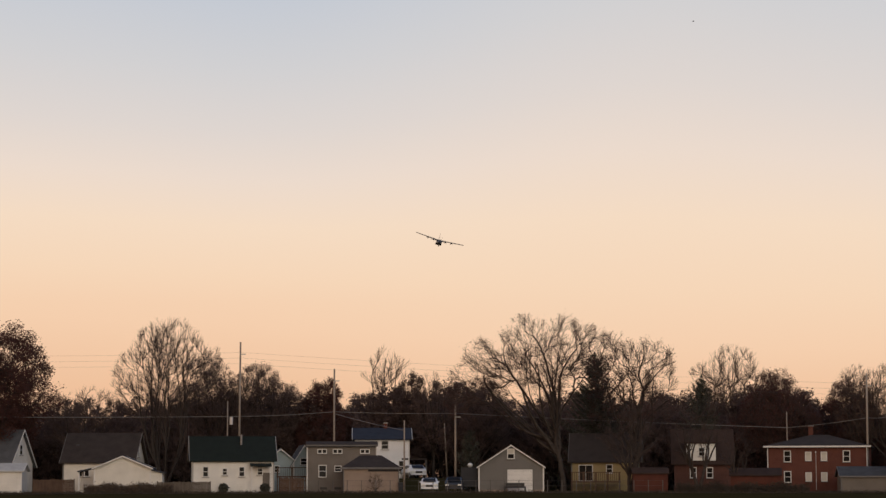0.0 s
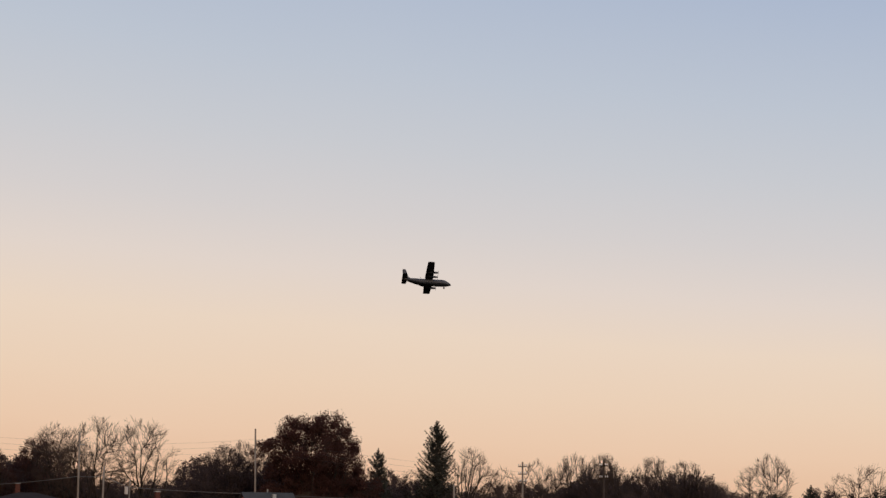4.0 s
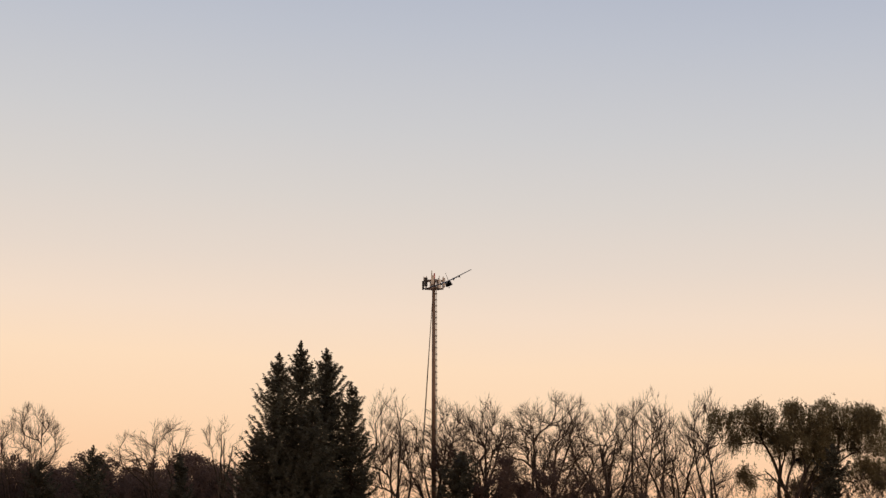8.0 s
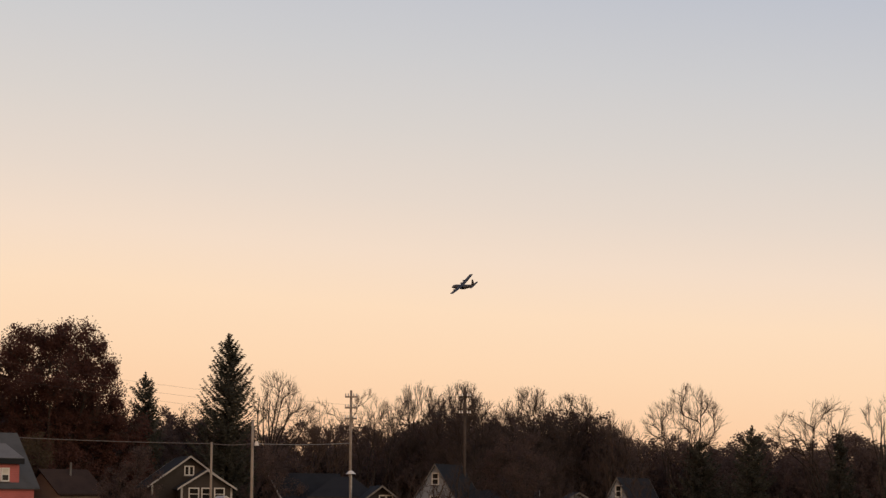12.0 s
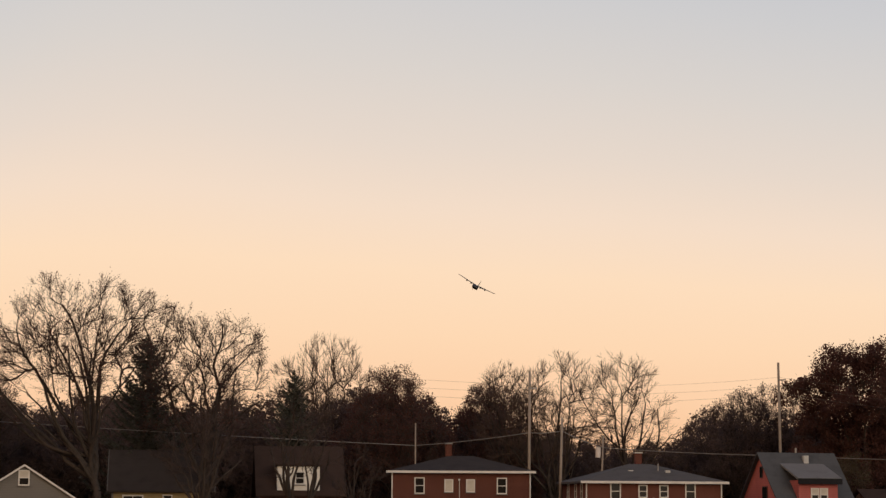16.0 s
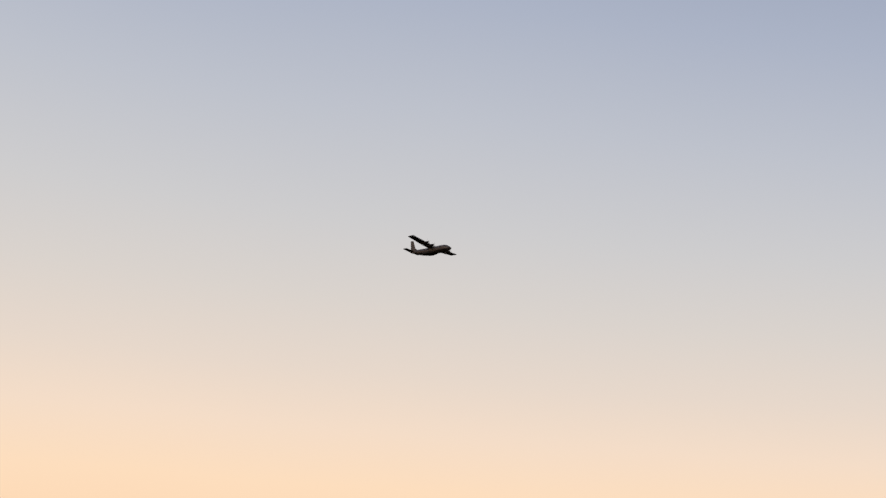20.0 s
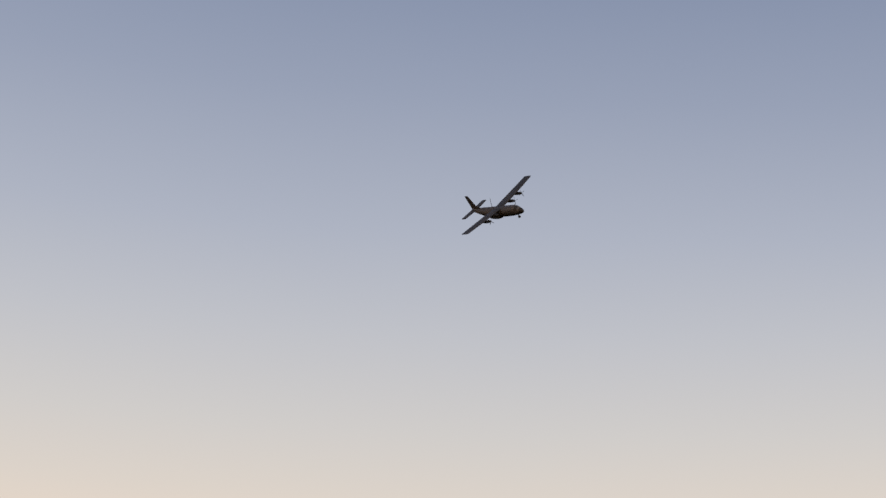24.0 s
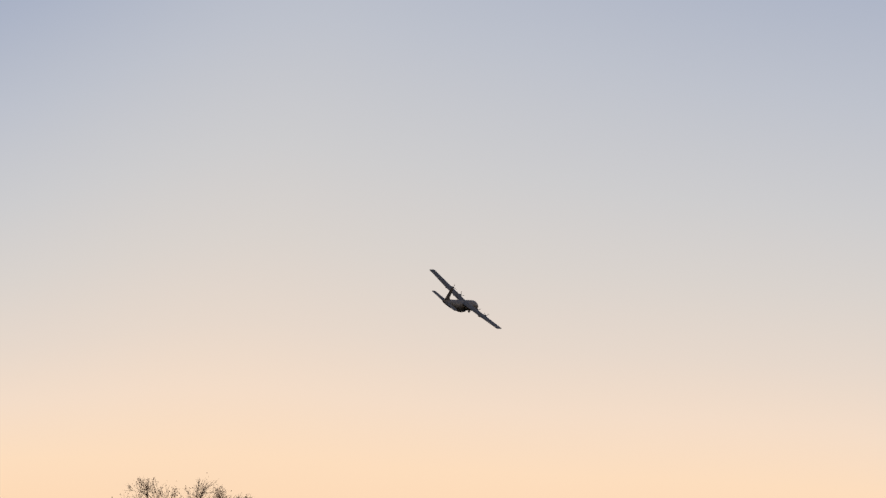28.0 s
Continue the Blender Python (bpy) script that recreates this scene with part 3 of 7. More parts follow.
def sprout(rng, lobes, heart, paths, radii, per_m, lo, angle, seg, rise, wiggle, most, thick, over=1.05):
    """Side branches along each parent path: positions, and radii that taper to the tip."""
    m = paths.shape[1]
    step = np.linalg.norm(np.diff(paths, axis=1), axis=2)
    length = step.sum(1)
    count = rng.poisson(per_m * length * (1 - lo)) + 1
    who = np.repeat(np.arange(len(paths)), count)
    n = len(who)
    s = lo + (1 - lo) * rng.uniform(0, 1, n) ** 0.9
    f = np.minimum(s * (m - 1), m - 1.001)
    i = f.astype(int)
    a, b = paths[who, i], paths[who, i + 1]
    p = a + (b - a) * (f - i)[:, None]
    r_at = radii[who, i] + (radii[who, i + 1] - radii[who, i]) * (f - i)
    t = unit(b - a)
    u = rng.normal(0, 1, (n, 3))
    u = unit(u - t * (u * t).sum(1)[:, None])
    th = np.radians(angle * rng.uniform(0.55, 1.35, n))[:, None]
    d = unit(np.cos(th) * t + np.sin(th) * u + 0.45 * unit(p - heart) + np.array([0, 0, rise]))
    want = most * (1.1 - 0.5 * s) * rng.uniform(0.45, 1.3, n)
    size = np.minimum(want, reach(lobes, p, d, want * 1.15) * rng.uniform(0.8, over, n))
    keep = size > 0.2 * want
    p, d, size, r_at = p[keep], d[keep], size[keep], r_at[keep]
    n = len(p)
    pts = [p]
    for j in range(seg):
        pts.append(pts[-1] + d * (size / seg)[:, None])
        d = unit(d + rng.normal(0, wiggle, (n, 3)) + np.array([0, 0, rise / seg]))
    base = np.minimum(0.8 * r_at, thick * size + 0.006)
    taper = 1 - 0.62 * np.arange(seg + 1) / seg
    return np.stack(pts, 1), base[:, None] * taper


def pieces(paths, radii):
    """The paths as an array of tapered segments."""
    a, b = paths[:, :-1].reshape(-1, 3), paths[:, 1:].reshape(-1, 3)
    return np.concatenate([a, b, radii[:, :-1].reshape(-1, 1), radii[:, 1:].reshape(-1, 1)], 1)


def grow(rng, h, spread, lobes=None, stems=1, fork=0.28, gnarl=0.3, rise=0.10, trunk_x=0.0, crown_low=0.32, limbs=12, lift=0.6, lean=0.3, dens=1.0, girth=1.0, room=1.35):
    """A tree grown into its crown: stems, arching limbs, boughs that share out the crown's room (cubic metres each), branches and shoots.
    lobes: ellipsoids (x, y, z, radius, half height) of the crown; the trunk stands at trunk_x."""
    if lobes is None:
        zc, hh = (1 + crown_low) / 2 * h, h * (1 - crown_low) / 2
        lobes = [(0, 0, zc, spread * 0.78, hh * 0.84)]
        for i in range(7):
            a = 6.283 * i / 7 + rng.uniform(-0.4, 0.4)
            up = rng.uniform(-0.55, 0.55)
            k = rng.uniform(0.42, 0.56)
            side = spread * (1 - k) * math.sqrt(1 - up * up)
            lobes.append((side * math.cos(a), side * math.sin(a), zc + up * hh * 0.75, spread * k, hh * rng.uniform(0.38, 0.5)))
        lobes.append((rng.uniform(-0.25, 0.25) * spread, 0, h - 0.45 * hh, 0.55 * spread, 0.45 * hh))
    L = np.array(lobes, float)
    vol = L[:, 3] ** 2 * L[:, 4]
    centre = (L[:, :3] * vol[:, None]).sum(0) / vol.sum()
    trunks, trunk_r, forks = [], [], []
    thick = 0.0125 * h * girth / math.sqrt(stems) ** 0.7
    for s in range(stems):
        a = 6.283 * s / stems + rng.uniform(0, 1)
        foot = np.array([trunk_x, 0, 0]) + (0.10 * np.array([math.cos(a), math.sin(a), 0]) if stems > 1 else 0)
        out_ = np.array([math.cos(a), math.sin(a), 0]) * (lean if stems > 1 else 0.04) * h * fork + np.array([(centre[0] - trunk_x) * 0.25, 0, 0])
        k = np.linspace(0, 1, 9)[:, None]
        path = foot + out_ * k ** 1.4 + np.array([0, 0, fork * h]) * k
        path[1:] += np.cumsum(rng.normal(0, 0.05 * gnarl, (8, 3)) * np.array([1, 1, 0]) * h * fork * 0.35, 0)
        trunks.append(path)
        trunk_r.append(thick * (1.25 - 0.45 * k[:, 0]) + thick * 0.5 * np.maximum(0, 0.12 - k[:, 0]) / 0.12)
        forks += [(path[i], path[i] - path[i - 1], trunk_r[-1][i]) for i in (5, 6, 7, 8)]

    heart = np.array([0.5 * (centre[0] + trunk_x), 0, max(fork * h, centre[2] - 0.75 * L[:, 4].max())])

    def skin(power, up):
        lobe = L[rng.choice(len(L), p=vol / vol.sum())]
        v = rng.normal(0, 1, 3)
        if up:
            v[2] = abs(v[2]) if rng.uniform() < 0.75 else -0.3 * abs(v[2])
        return lobe[:3] + unit(v) * np.array([lobe[3], lobe[3], lobe[4]]) * rng.uniform(0, 1) ** power

    def bend(at, g, way, m, pull, wave):
        """A curved path from at to g that sets out along way."""
        s = (np.arange(m) / (m - 1))[:, None]
        d = g - at
        D = np.linalg.norm(d)
        t0, t1 = d * 0.65 + unit(way) * D * pull, d + np.array([0, 0, (rise - 0.08) * D])
        path = at * (2 * s ** 3 - 3 * s ** 2 + 1) + t0 * (s ** 3 - 2 * s ** 2 + s) + g * (3 * s ** 2 - 2 * s ** 3) + t1 * (s ** 3 - s ** 2)
        w = np.cumsum(np.cumsum(rng.normal(0, 1, (m, 3)), 0), 0)
        w = w - w[:1] - (w[-1:] - w[:1]) * s
        return path + w / (np.abs(w).max() + 1e-6) * wave * D, D

    # limbs end near the crown's skin, spaced evenly
    ends = []
    for i in range(limbs):
        tries = [g for g in (skin(0.1, True) for _ in range(14)) if g[2] > fork * h * 0.9]
        if tries:
            ends.append(max(tries, key=lambda g: min((np.linalg.norm(g - e) for e in ends), default=9.0)))
    ends = [heart + (g - heart) * rng.uniform(0.55, 0.85) for g in ends]
    limb_p, limb_r = [], []
    m = 15
    for g in ends:
        costs = [np.linalg.norm(f[0][:2] - g[:2]) + rng.uniform(0, 0.12 * h) for f in forks]
        at, way, r0 = forks[int(np.argmin(costs))]
        path, D = bend(at, g, way, m, lift, gnarl * 0.11)
        limb_p.append(path)
        limb_r.append(min(0.8 * r0, (0.014 * D + 0.03) * girth ** 0.5) * (1 - 0.70 * np.arange(m) / (m - 1)))
    trunks, trunk_r = np.stack(trunks), np.stack(trunk_r)
    P1, R1 = np.stack(limb_p), np.stack(limb_r)
    # boughs reach every part of the crown from the nearest wood
    lo_, hi_ = (L[:, :3] - L[:, 3:4]).min(0), (L[:, :3] + L[:, 3:4]).max(0)
    box = lo_ + (hi_ - lo_) * rng.uniform(0, 1, (4000, 3))
    box = box[inside(L, box) < 0.95]
    space = len(box) / 4000 * np.prod(hi_ - lo_)
    goals = box[: int(min(440, max(16, space / room * dens)))]
    goals = goals[np.argsort(np.linalg.norm(goals - trunks[0, -1], axis=1))]
    node = P1[:, 3:].reshape(-1, 3)
    head = np.gradient(P1, axis=1)[:, 3:].reshape(-1, 3)
    owner = np.full(len(node), -1)
    P2, bough_of, size2 = [], [], []
    for g in goals:
        d = g - node
        dist = np.linalg.norm(d, axis=1) + 1e-6
        c = (d * unit(head)).sum(1) / dist
        away = (d * unit(g - heart)).sum(1) / dist
        cost = dist * (1 + 1.6 * np.maximum(0, 0.65 - c) + 1.5 * np.maximum(0, 0.5 - away))
        i = int(cost.argmin())
        if dist[i] < min(0.35, 0.04 * h) or dist[i] > 0.45 * h:
            continue
        path, D = bend(node[i], g, head[i], 8, 0.35, 0.03 + gnarl * 0.06)
        owner = np.concatenate([owner, np.full(6, len(P2))])
        bough_of.append((owner[i], i))
        size2.append(D)
        P2.append(path)
        node, head = np.concatenate([node, path[2:]]), np.concatenate([head, np.gradient(path, axis=0)[2:]])
    # each bough is as thick as what it carries asks for
    load = np.ones(len(P2))
    for j in range(len(P2) - 1, -1, -1):
        if bough_of[j][0] >= 0:
            load[bough_of[j][0]] += load[j]
    R2 = [min(0.1, (0.013 + 0.0055 * size2[j]) * load[j] ** 0.5 * girth ** 0.5) * (1 - (0.6 if load[j] < 2 else 0.35) * np.arange(8) / 7) for j in range(len(P2))]
    P2, R2 = np.stack(P2), np.stack(R2)
    wig = 0.07 + 0.09 * gnarl
    big = min(1.0, 0.35 + h / 20)
    P3, R3 = sprout(rng, L, heart, P2, R2, 2.0 * dens, 0.10, 45, 5, rise, wig * 0.8, 1.6 * big, 0.0135, 1.25)
    P3b, R3b = sprout(rng, L, heart, P1, R1, 1.0 * dens, 0.35, 52, 5, rise, wig, 1.5 * big, 0.0135)
    P3, R3 = np.concatenate([P3, P3b]), np.concatenate([R3, R3b])
    P4, R4 = sprout(rng, L, heart, P3, R3, 3.3 * dens, 0.08, 42, 3, rise, wig * 0.7, 0.95 * big, 0.011, 1.7)
    heavy = np.concatenate([pieces(trunks, trunk_r), pieces(P1, R1)])
    fine = np.concatenate([pieces(P2, R2), pieces(P3, R3)])
    return L, heavy, fine, (P3, R3), (P4, R4)


def cones(base, tip, r):
    d = unit(tip - base)
    u = unit(np.cross(d, np.array([0.31, 0.77, 0.55])))
    w = np.cross(d, u)
    a = 2 * np.pi * np.arange(3) / 3
    ring = base[:, None] + (np.cos(a)[None, :, None] * u[:, None] + np.sin(a)[None, :, None] * w[:, None]) * np.reshape(r, (-1, 1, 1))
    verts = np.concatenate([ring, tip[:, None]], 1).reshape(-1, 3)
    o = (np.arange(len(base)) * 4)[:, None, None]
    faces = (o + np.array([[0, 1, 3], [1, 2, 3], [2, 0, 3]])[None]).reshape(-1, 3)
    return verts, faces


def leaf_quads(rng, c, size):
    n = len(c)
    a = unit(rng.normal(0, 1, (n, 3)))
    b = unit(np.cross(a, rng.normal(0, 1, (n, 3))))
    s = size * rng.uniform(0.6, 1.3, (n, 1))
    return quads(c, a * s, b * s * 0.8)


def tree(label, az, d, h, spread, seed, bark=None, twig=None, leaf=None, leaves=0, leaf_size=0.08, group="", category="tree", sunk=0.15, name="tree", twigs=5.5, twig_len=0.50, twig_r=0.0095, clumps=0, blob=0.75, **shape):
    """A broadleaf tree: trunk with limbs, a crown of branches and twigs, and leaves where it keeps some."""
    rng = np.random.default_rng(seed)
    L, heavy, fine, (P3, R3), (P4, R4) = grow(rng, h, spread, **shape)
    top = tagged(new(name), label, category, group)
    x, y, z = spot(az, d)
    top.matrix_world = pose(x, y, z - sunk, 0, 0, -az)
    v, f = tubes(heavy, 7)
    new("trunk", fast_mesh("trunk", v, f, bark or BARK)).parent = top
    v, f = tubes(fine, 3)
    tagged(new("branch_work", fast_mesh("branch_work", v, f, twig or TWIG)), kind="stuff").parent = top
    # shoots end in single fine twigs
    n = int(len(P4) * twigs / 2)
    who = rng.integers(0, len(P4), n)
    k = rng.integers(0, P4.shape[1] - 1, n)
    s = rng.uniform(0, 1, (n, 1))
    a, b = P4[who, k], P4[who, k + 1]
    base = a + (b - a) * s
    tip = base + unit(unit(b - a) + rng.normal(0, 0.28, (n, 3)) + np.array([0, 0, 0.14])) * twig_len * rng.uniform(0.45, 1.2, (n, 1))
    out_, ln = P4[:, -1], np.linalg.norm(P4[:, -1] - P4[:, 0], axis=1)
    va, fa = cones(np.concatenate([P4[:, 0], base]), np.concatenate([P4[:, 1] + (P4[:, 2] - P4[:, 1]) * 0.6, tip]), np.concatenate([np.maximum(R4[:, 0], twig_r), np.full(n, twig_r)]))
    vb, fb = cones(P4[:, 1], out_ + unit(out_ - P4[:, 0]) * 0.12, np.maximum(R4[:, 1], twig_r * 0.9))
    v, f = np.concatenate([va, vb]), np.concatenate([fa, fb + len(va)])
    tagged(new("twig_crown", fast_mesh("twig_crown", v, f, twig or TWIG)), kind="stuff").parent = top
    if leaf is not None and leaves:
        if clumps:
            # clusters of foliage, fuller towards their skin
            lo, hi = (L[:, :3] - L[:, 3:4]).min(0), (L[:, :3] + L[:, 3:4]).max(0)
            pick = lo + (hi - lo) * rng.uniform(0, 1, (clumps * 14, 3))
            q = inside(L, pick)
            pick = pick[(q > 0.12) & (q < 0.92)][:clumps]
            size = blob * rng.uniform(0.55, 1.25, len(pick))
            w = size ** 2 / (size ** 2).sum()
            k = rng.choice(len(pick), leaves, p=w)
            c = pick[k] + unit(rng.normal(0, 1, (leaves, 3))) * (size[k] * rng.uniform(0, 1, leaves) ** 0.42)[:, None] * np.array([1, 1, 0.8])
            k = rng.integers(0, len(P4), leaves // 6)
            c[: leaves // 6] = P4[k, -1] + rng.normal(0, 0.2, (leaves // 6, 3))
        else:
            k = rng.integers(0, len(P4), leaves)
            c = P4[k, -1] + rng.normal(0, 0.16, (leaves, 3))
        v, f = leaf_quads(rng, c, leaf_size)
        tagged(new("foliage", fast_mesh("foliage", v, f, leaf)), kind="stuff").parent = top
    return top


def spruce(label, az, d, h, r, seed, group="", bare=0.03, lean=0.0, power=0.8, droop=0.4, dense=1.0):
    """A conifer: straight trunk, whorls of drooping boughs with upturned ends, and needle sprays along each bough."""
    rng = np.random.default_rng(seed)
    top = tagged(new("spruce_tree"), label, "conifer", group)
    x, y, z = spot(az, d)
    top.matrix_world = pose(x, y, z - 0.1, 0, lean, -az)
    segs = [(0, 0, h * i / 12, 0, 0, h * (i + 1) / 12, 0.016 * h * (1 - i / 12.5), 0.016 * h * (1 - (i + 1) / 12.5)) for i in range(12)]
    v, f = tubes(segs, 7)
    new("trunk", fast_mesh("trunk", v, f, BARK)).parent = top
    nb = int(40 * h * dense)
    tier = np.linspace(0, 1, int(h / 0.36)) ** 0.95
    pick = rng.integers(0, len(tier), nb)
    zz = h * np.clip(bare + (0.985 - bare) * tier[pick] + rng.normal(0, 0.009, nb), bare, 0.99)
    ang = rng.uniform(0, 6.283, nb)
    lobes = 1 + 0.14 * np.sin(ang * 2 + rng.uniform(0, 6)) + 0.10 * np.sin(ang * 3 + zz * 1.7)
    tier_size = rng.uniform(0.85, 1.10, len(tier))
    x_ = np.maximum(0.004, 1 - zz / h)
    ln = r * x_ ** power * np.minimum(1, x_ / 0.12) ** 0.4 * (0.36 + 0.74 * rng.beta(2.2, 1.5, nb)) * tier_size[pick] * lobes
    bough, cs, al, ac = [], [], [], []
    steps = 5
    k = np.linspace(0, 1, steps + 1)
    for i in range(nb):
        c, s = math.cos(ang[i]), math.sin(ang[i])
        fall = droop * rng.uniform(0.4, 1.2) * min(1.0, 1.3 * (1 - zz[i] / h))
        climb = (0.10 + 0.50 * zz[i] / h) * rng.uniform(0.6, 1.4)
        hz = zz[i] + ln[i] * ((climb - 1.35 * fall) * k + 0.75 * fall * k ** 2.2 + 0.30 * k ** 3)
        pts = np.stack([c * ln[i] * k, s * ln[i] * k, hz], 1)
        for j in range(steps):
            bough.append((*pts[j], *pts[j + 1], 0.026 * (1 - j / steps) + 0.006, 0.026 * (1 - (j + 1) / steps) + 0.006))
        m = max(7, int(36 * ln[i]) + 6)
        u = rng.uniform(0.05, 1.02, m)
        base = np.stack([c * ln[i] * u, s * ln[i] * u, np.interp(u, k, hz)], 1)
        wide = 0.34 * min(1.0, ln[i]) * (1.05 - 0.80 * u) + 0.03
        sd = rng.uniform(-1, 1, m)
        out_ = np.stack([-s * sd + c * 0.6, c * sd + s * 0.6, rng.uniform(-0.55, 0.30, m)], 1)
        cs.append(base + out_ * (wide * rng.uniform(0.1, 1.0, m))[:, None])
        small = min(1.0, 0.35 + 0.7 * ln[i])
        al.append(out_ * rng.uniform(0.10, 0.20, (m, 1)) * small)
        ac.append(unit(np.cross(out_, rng.normal(0, 1, (m, 3)))) * rng.uniform(0.030, 0.050, (m, 1)))
    v, f = tubes(bough, 3)
    tagged(new("bough_frame", fast_mesh("bough_frame", v, f, BARK)), kind="stuff").parent = top
    v, f = sprays(np.concatenate(cs), np.concatenate(al), np.concatenate(ac))
    tagged(new("foliage", fast_mesh("foliage", v, f, NEEDLE)), kind="stuff").parent = top
    return top


def willow(label, az, d, h, seed):
    """A willow in leaf: a spreading fork of dark limbs under a thin roof of foliage that hangs in short strands."""
    rng = np.random.default_rng(seed)
    lobes = [(-5.2, 0, 10.6, 1.1, 0.9), (-3.9, 0.2, 10.7, 1.0, 0.7), (-2.6, 0.4, 11.0, 1.4, 1.0), (-0.8, -0.5, 10.9, 1.4, 1.0), (-1.4, 0.9, 9.7, 2.0, 1.1), (-3.6, 0.8, 9.6, 1.4, 0.8), (0.6, 0.6, 10.6, 1.2, 0.9), (2.0, -0.3, 10.9, 1.8, 1.1), (4.1, 0.4, 10.6, 1.6, 1.2), (5.0, 0, 9.2, 1.0, 2.1), (0.2, -0.8, 9.3, 2.0, 1.2), (2.6, 1.0, 9.4, 1.8, 1.2), (0.6, 0.8, 7.3, 1.5, 1.5), (4.4, -0.4, 7.2, 1.2, 1.3), (-3.1, -0.6, 7.2, 0.9, 0.8)]
    L, heavy, fine, (P3, R3), (P4, R4) = grow(rng, h, 6, lobes=lobes, stems=1, fork=0.36, gnarl=1.3, rise=0.0, limbs=12, lift=0.15, trunk_x=-0.3, girth=1.9, room=0.8)
    top = tagged(new("willow_tree"), label, "tree")
    x, y, z = spot(az, d)
    top.matrix_world = pose(x, y, z - 0.35, 0, 0, -az)
    for nm, sg, sd in (("trunk", heavy, 7), ("branch_work", fine, 3)):
        v, f = tubes(sg, sd)
        tagged(new(nm, fast_mesh(nm, v, f, BARK)), kind="stuff" if nm != "trunk" else "").parent = top
    n = 10500
    p = P4[rng.integers(0, len(P4), n), -1] + rng.normal(0, 0.22, (n, 3))
    drop = 0.15 + rng.uniform(0, 1, n) ** 3 * 1.1
    cs, al, ac = [], [], []
    for i in range(n):
        m = int(5 + drop[i] * 8)
        k = np.linspace(0, 1, m)[:, None]
        way = unit(np.array([p[i][0], p[i][1], 0]) + rng.normal(0, 1.5, 3) * np.array([1, 1, 0]))
        cs.append(p[i] + way * 0.35 * np.sqrt(k) * drop[i] + np.array([0, 0, -1]) * k ** 1.4 * drop[i] + np.array([0, 0, 0.10]) * np.sin(3.14 * k) + rng.normal(0, 0.04, (m, 3)))
        a = np.array([0, 0, -0.7]) + rng.normal(0, 0.65, (m, 3))
        al.append(a * 0.085)
        ac.append(unit(np.cross(a, rng.normal(0, 1, (m, 3)))) * 0.027)
    v, f = quads(np.concatenate(cs), np.concatenate(al), np.concatenate(ac))
    tagged(new("foliage", fast_mesh("foliage", v, f, LEAF_OLIVE)), kind="stuff").parent = top
    return top


BARE = "tall leafless tree with fine bare twigs behind the houses"
RUSSET = "oak tree still holding dark russet autumn leaves"
# western yards
tree(RUSSET, -16.6, 170, 18.1, 8.0, 11, leaf=LEAF_BROWN, leaves=85000, leaf_size=0.092, crown_low=0.1, fork=0.15, limbs=20, clumps=460, blob=0.95, room=1.0, twigs=3)
tree("tall multi-stemmed leafless tree beside the white house", -10.3, 166, 18.9, 5.9, 12, lobes=[(0.2, 0, 13.8, 4.2, 4.9), (-3.1, 0.4, 11.6, 2.7, 3.8), (2.9, -0.3, 12.8, 2.6, 3.9), (-0.4, -1.0, 9.6, 3.2, 3.0), (1.2, 0.5, 15.4, 2.6, 3.2), (4.0, 0, 13.8, 2.0, 2.8)], stems=5, fork=0.24, gnarl=0.22, rise=0.30, limbs=24, lift=0.85, lean=0.38, dens=1.1)
tree(BARE, -13.1, 176, 11.6, 4.6, 13, stems=2, twig=TWIG_PALE, dens=0.9)
tree(RUSSET, -8.3, 180, 15.4, 5.0, 14, leaf=LEAF_DARK, leaf_size=0.06, leaves=32000, crown_low=0.1, dens=1.15, limbs=16)
tree(RUSSET, -6.5, 180, 14.4, 5.0, 15, leaf=LEAF_DARK, leaf_size=0.06, leaves=32000, crown_low=0.1, dens=1.15, limbs=16)
tree(RUSSET, -4.4, 180, 12.8, 3.6, 16, leaf=LEAF_BROWN, leaf_size=0.07, leaves=40000, crown_low=0.15, dens=1.2, twigs=4)
tree("leafless tree with few thick pruned limbs", -2.0, 184, 15.8, 3.3, 17, stems=3, fork=0.3, crown_low=0.4, rise=0.35, twig=TWIG_PALE, dens=0.85, girth=1.3, limbs=9)
tree("dark ivy-grown tree behind the white house", -1.1, 182, 12.2, 2.8, 18, leaf=LEAF_DARK, leaf_size=0.07, leaves=36000, crown_low=0.12, rise=0.3, dens=1.2, twigs=4)
tree(BARE, -0.35, 178, 12.2, 3.2, 19, twig=TWIG_PALE, rise=0.25, dens=0.9)
tree(RUSSET, 1.3, 178, 10.9, 4.8, 20, leaf=LEAF_DARK, leaf_size=0.06, leaves=32000, crown_low=0.1, dens=1.1, limbs=16)
# the two large sycamores
SYC = [(-4.6, 0, 12.2, 3.0, 3.4), (-1.6, 0, 14.7, 2.9, 3.6), (2.2, 0.5, 15.0, 2.8, 3.4), (0.3, -2.5, 12.0, 3.0, 3.2), (-7.2, 0.5, 11.2, 2.4, 2.6), (-6.2, 0.2, 13.9, 2.0, 2.5), (5.1, 0, 13.9, 2.5, 3.3), (-8.6, 0.2, 9.6, 1.6, 2.0), (-4.2, 0.6, 9.2, 2.2, 1.6)]
tree("broad leafless sycamore towering over the grey garage", 3.75, 155, 18.5, 7.6, 21, lobes=SYC, trunk_x=2.1, stems=1, fork=0.34, gnarl=0.9, rise=0.05, limbs=18, lift=0.12, girth=1.1, leaf=LEAF_BROWN, leaves=12000, leaf_size=0.055)
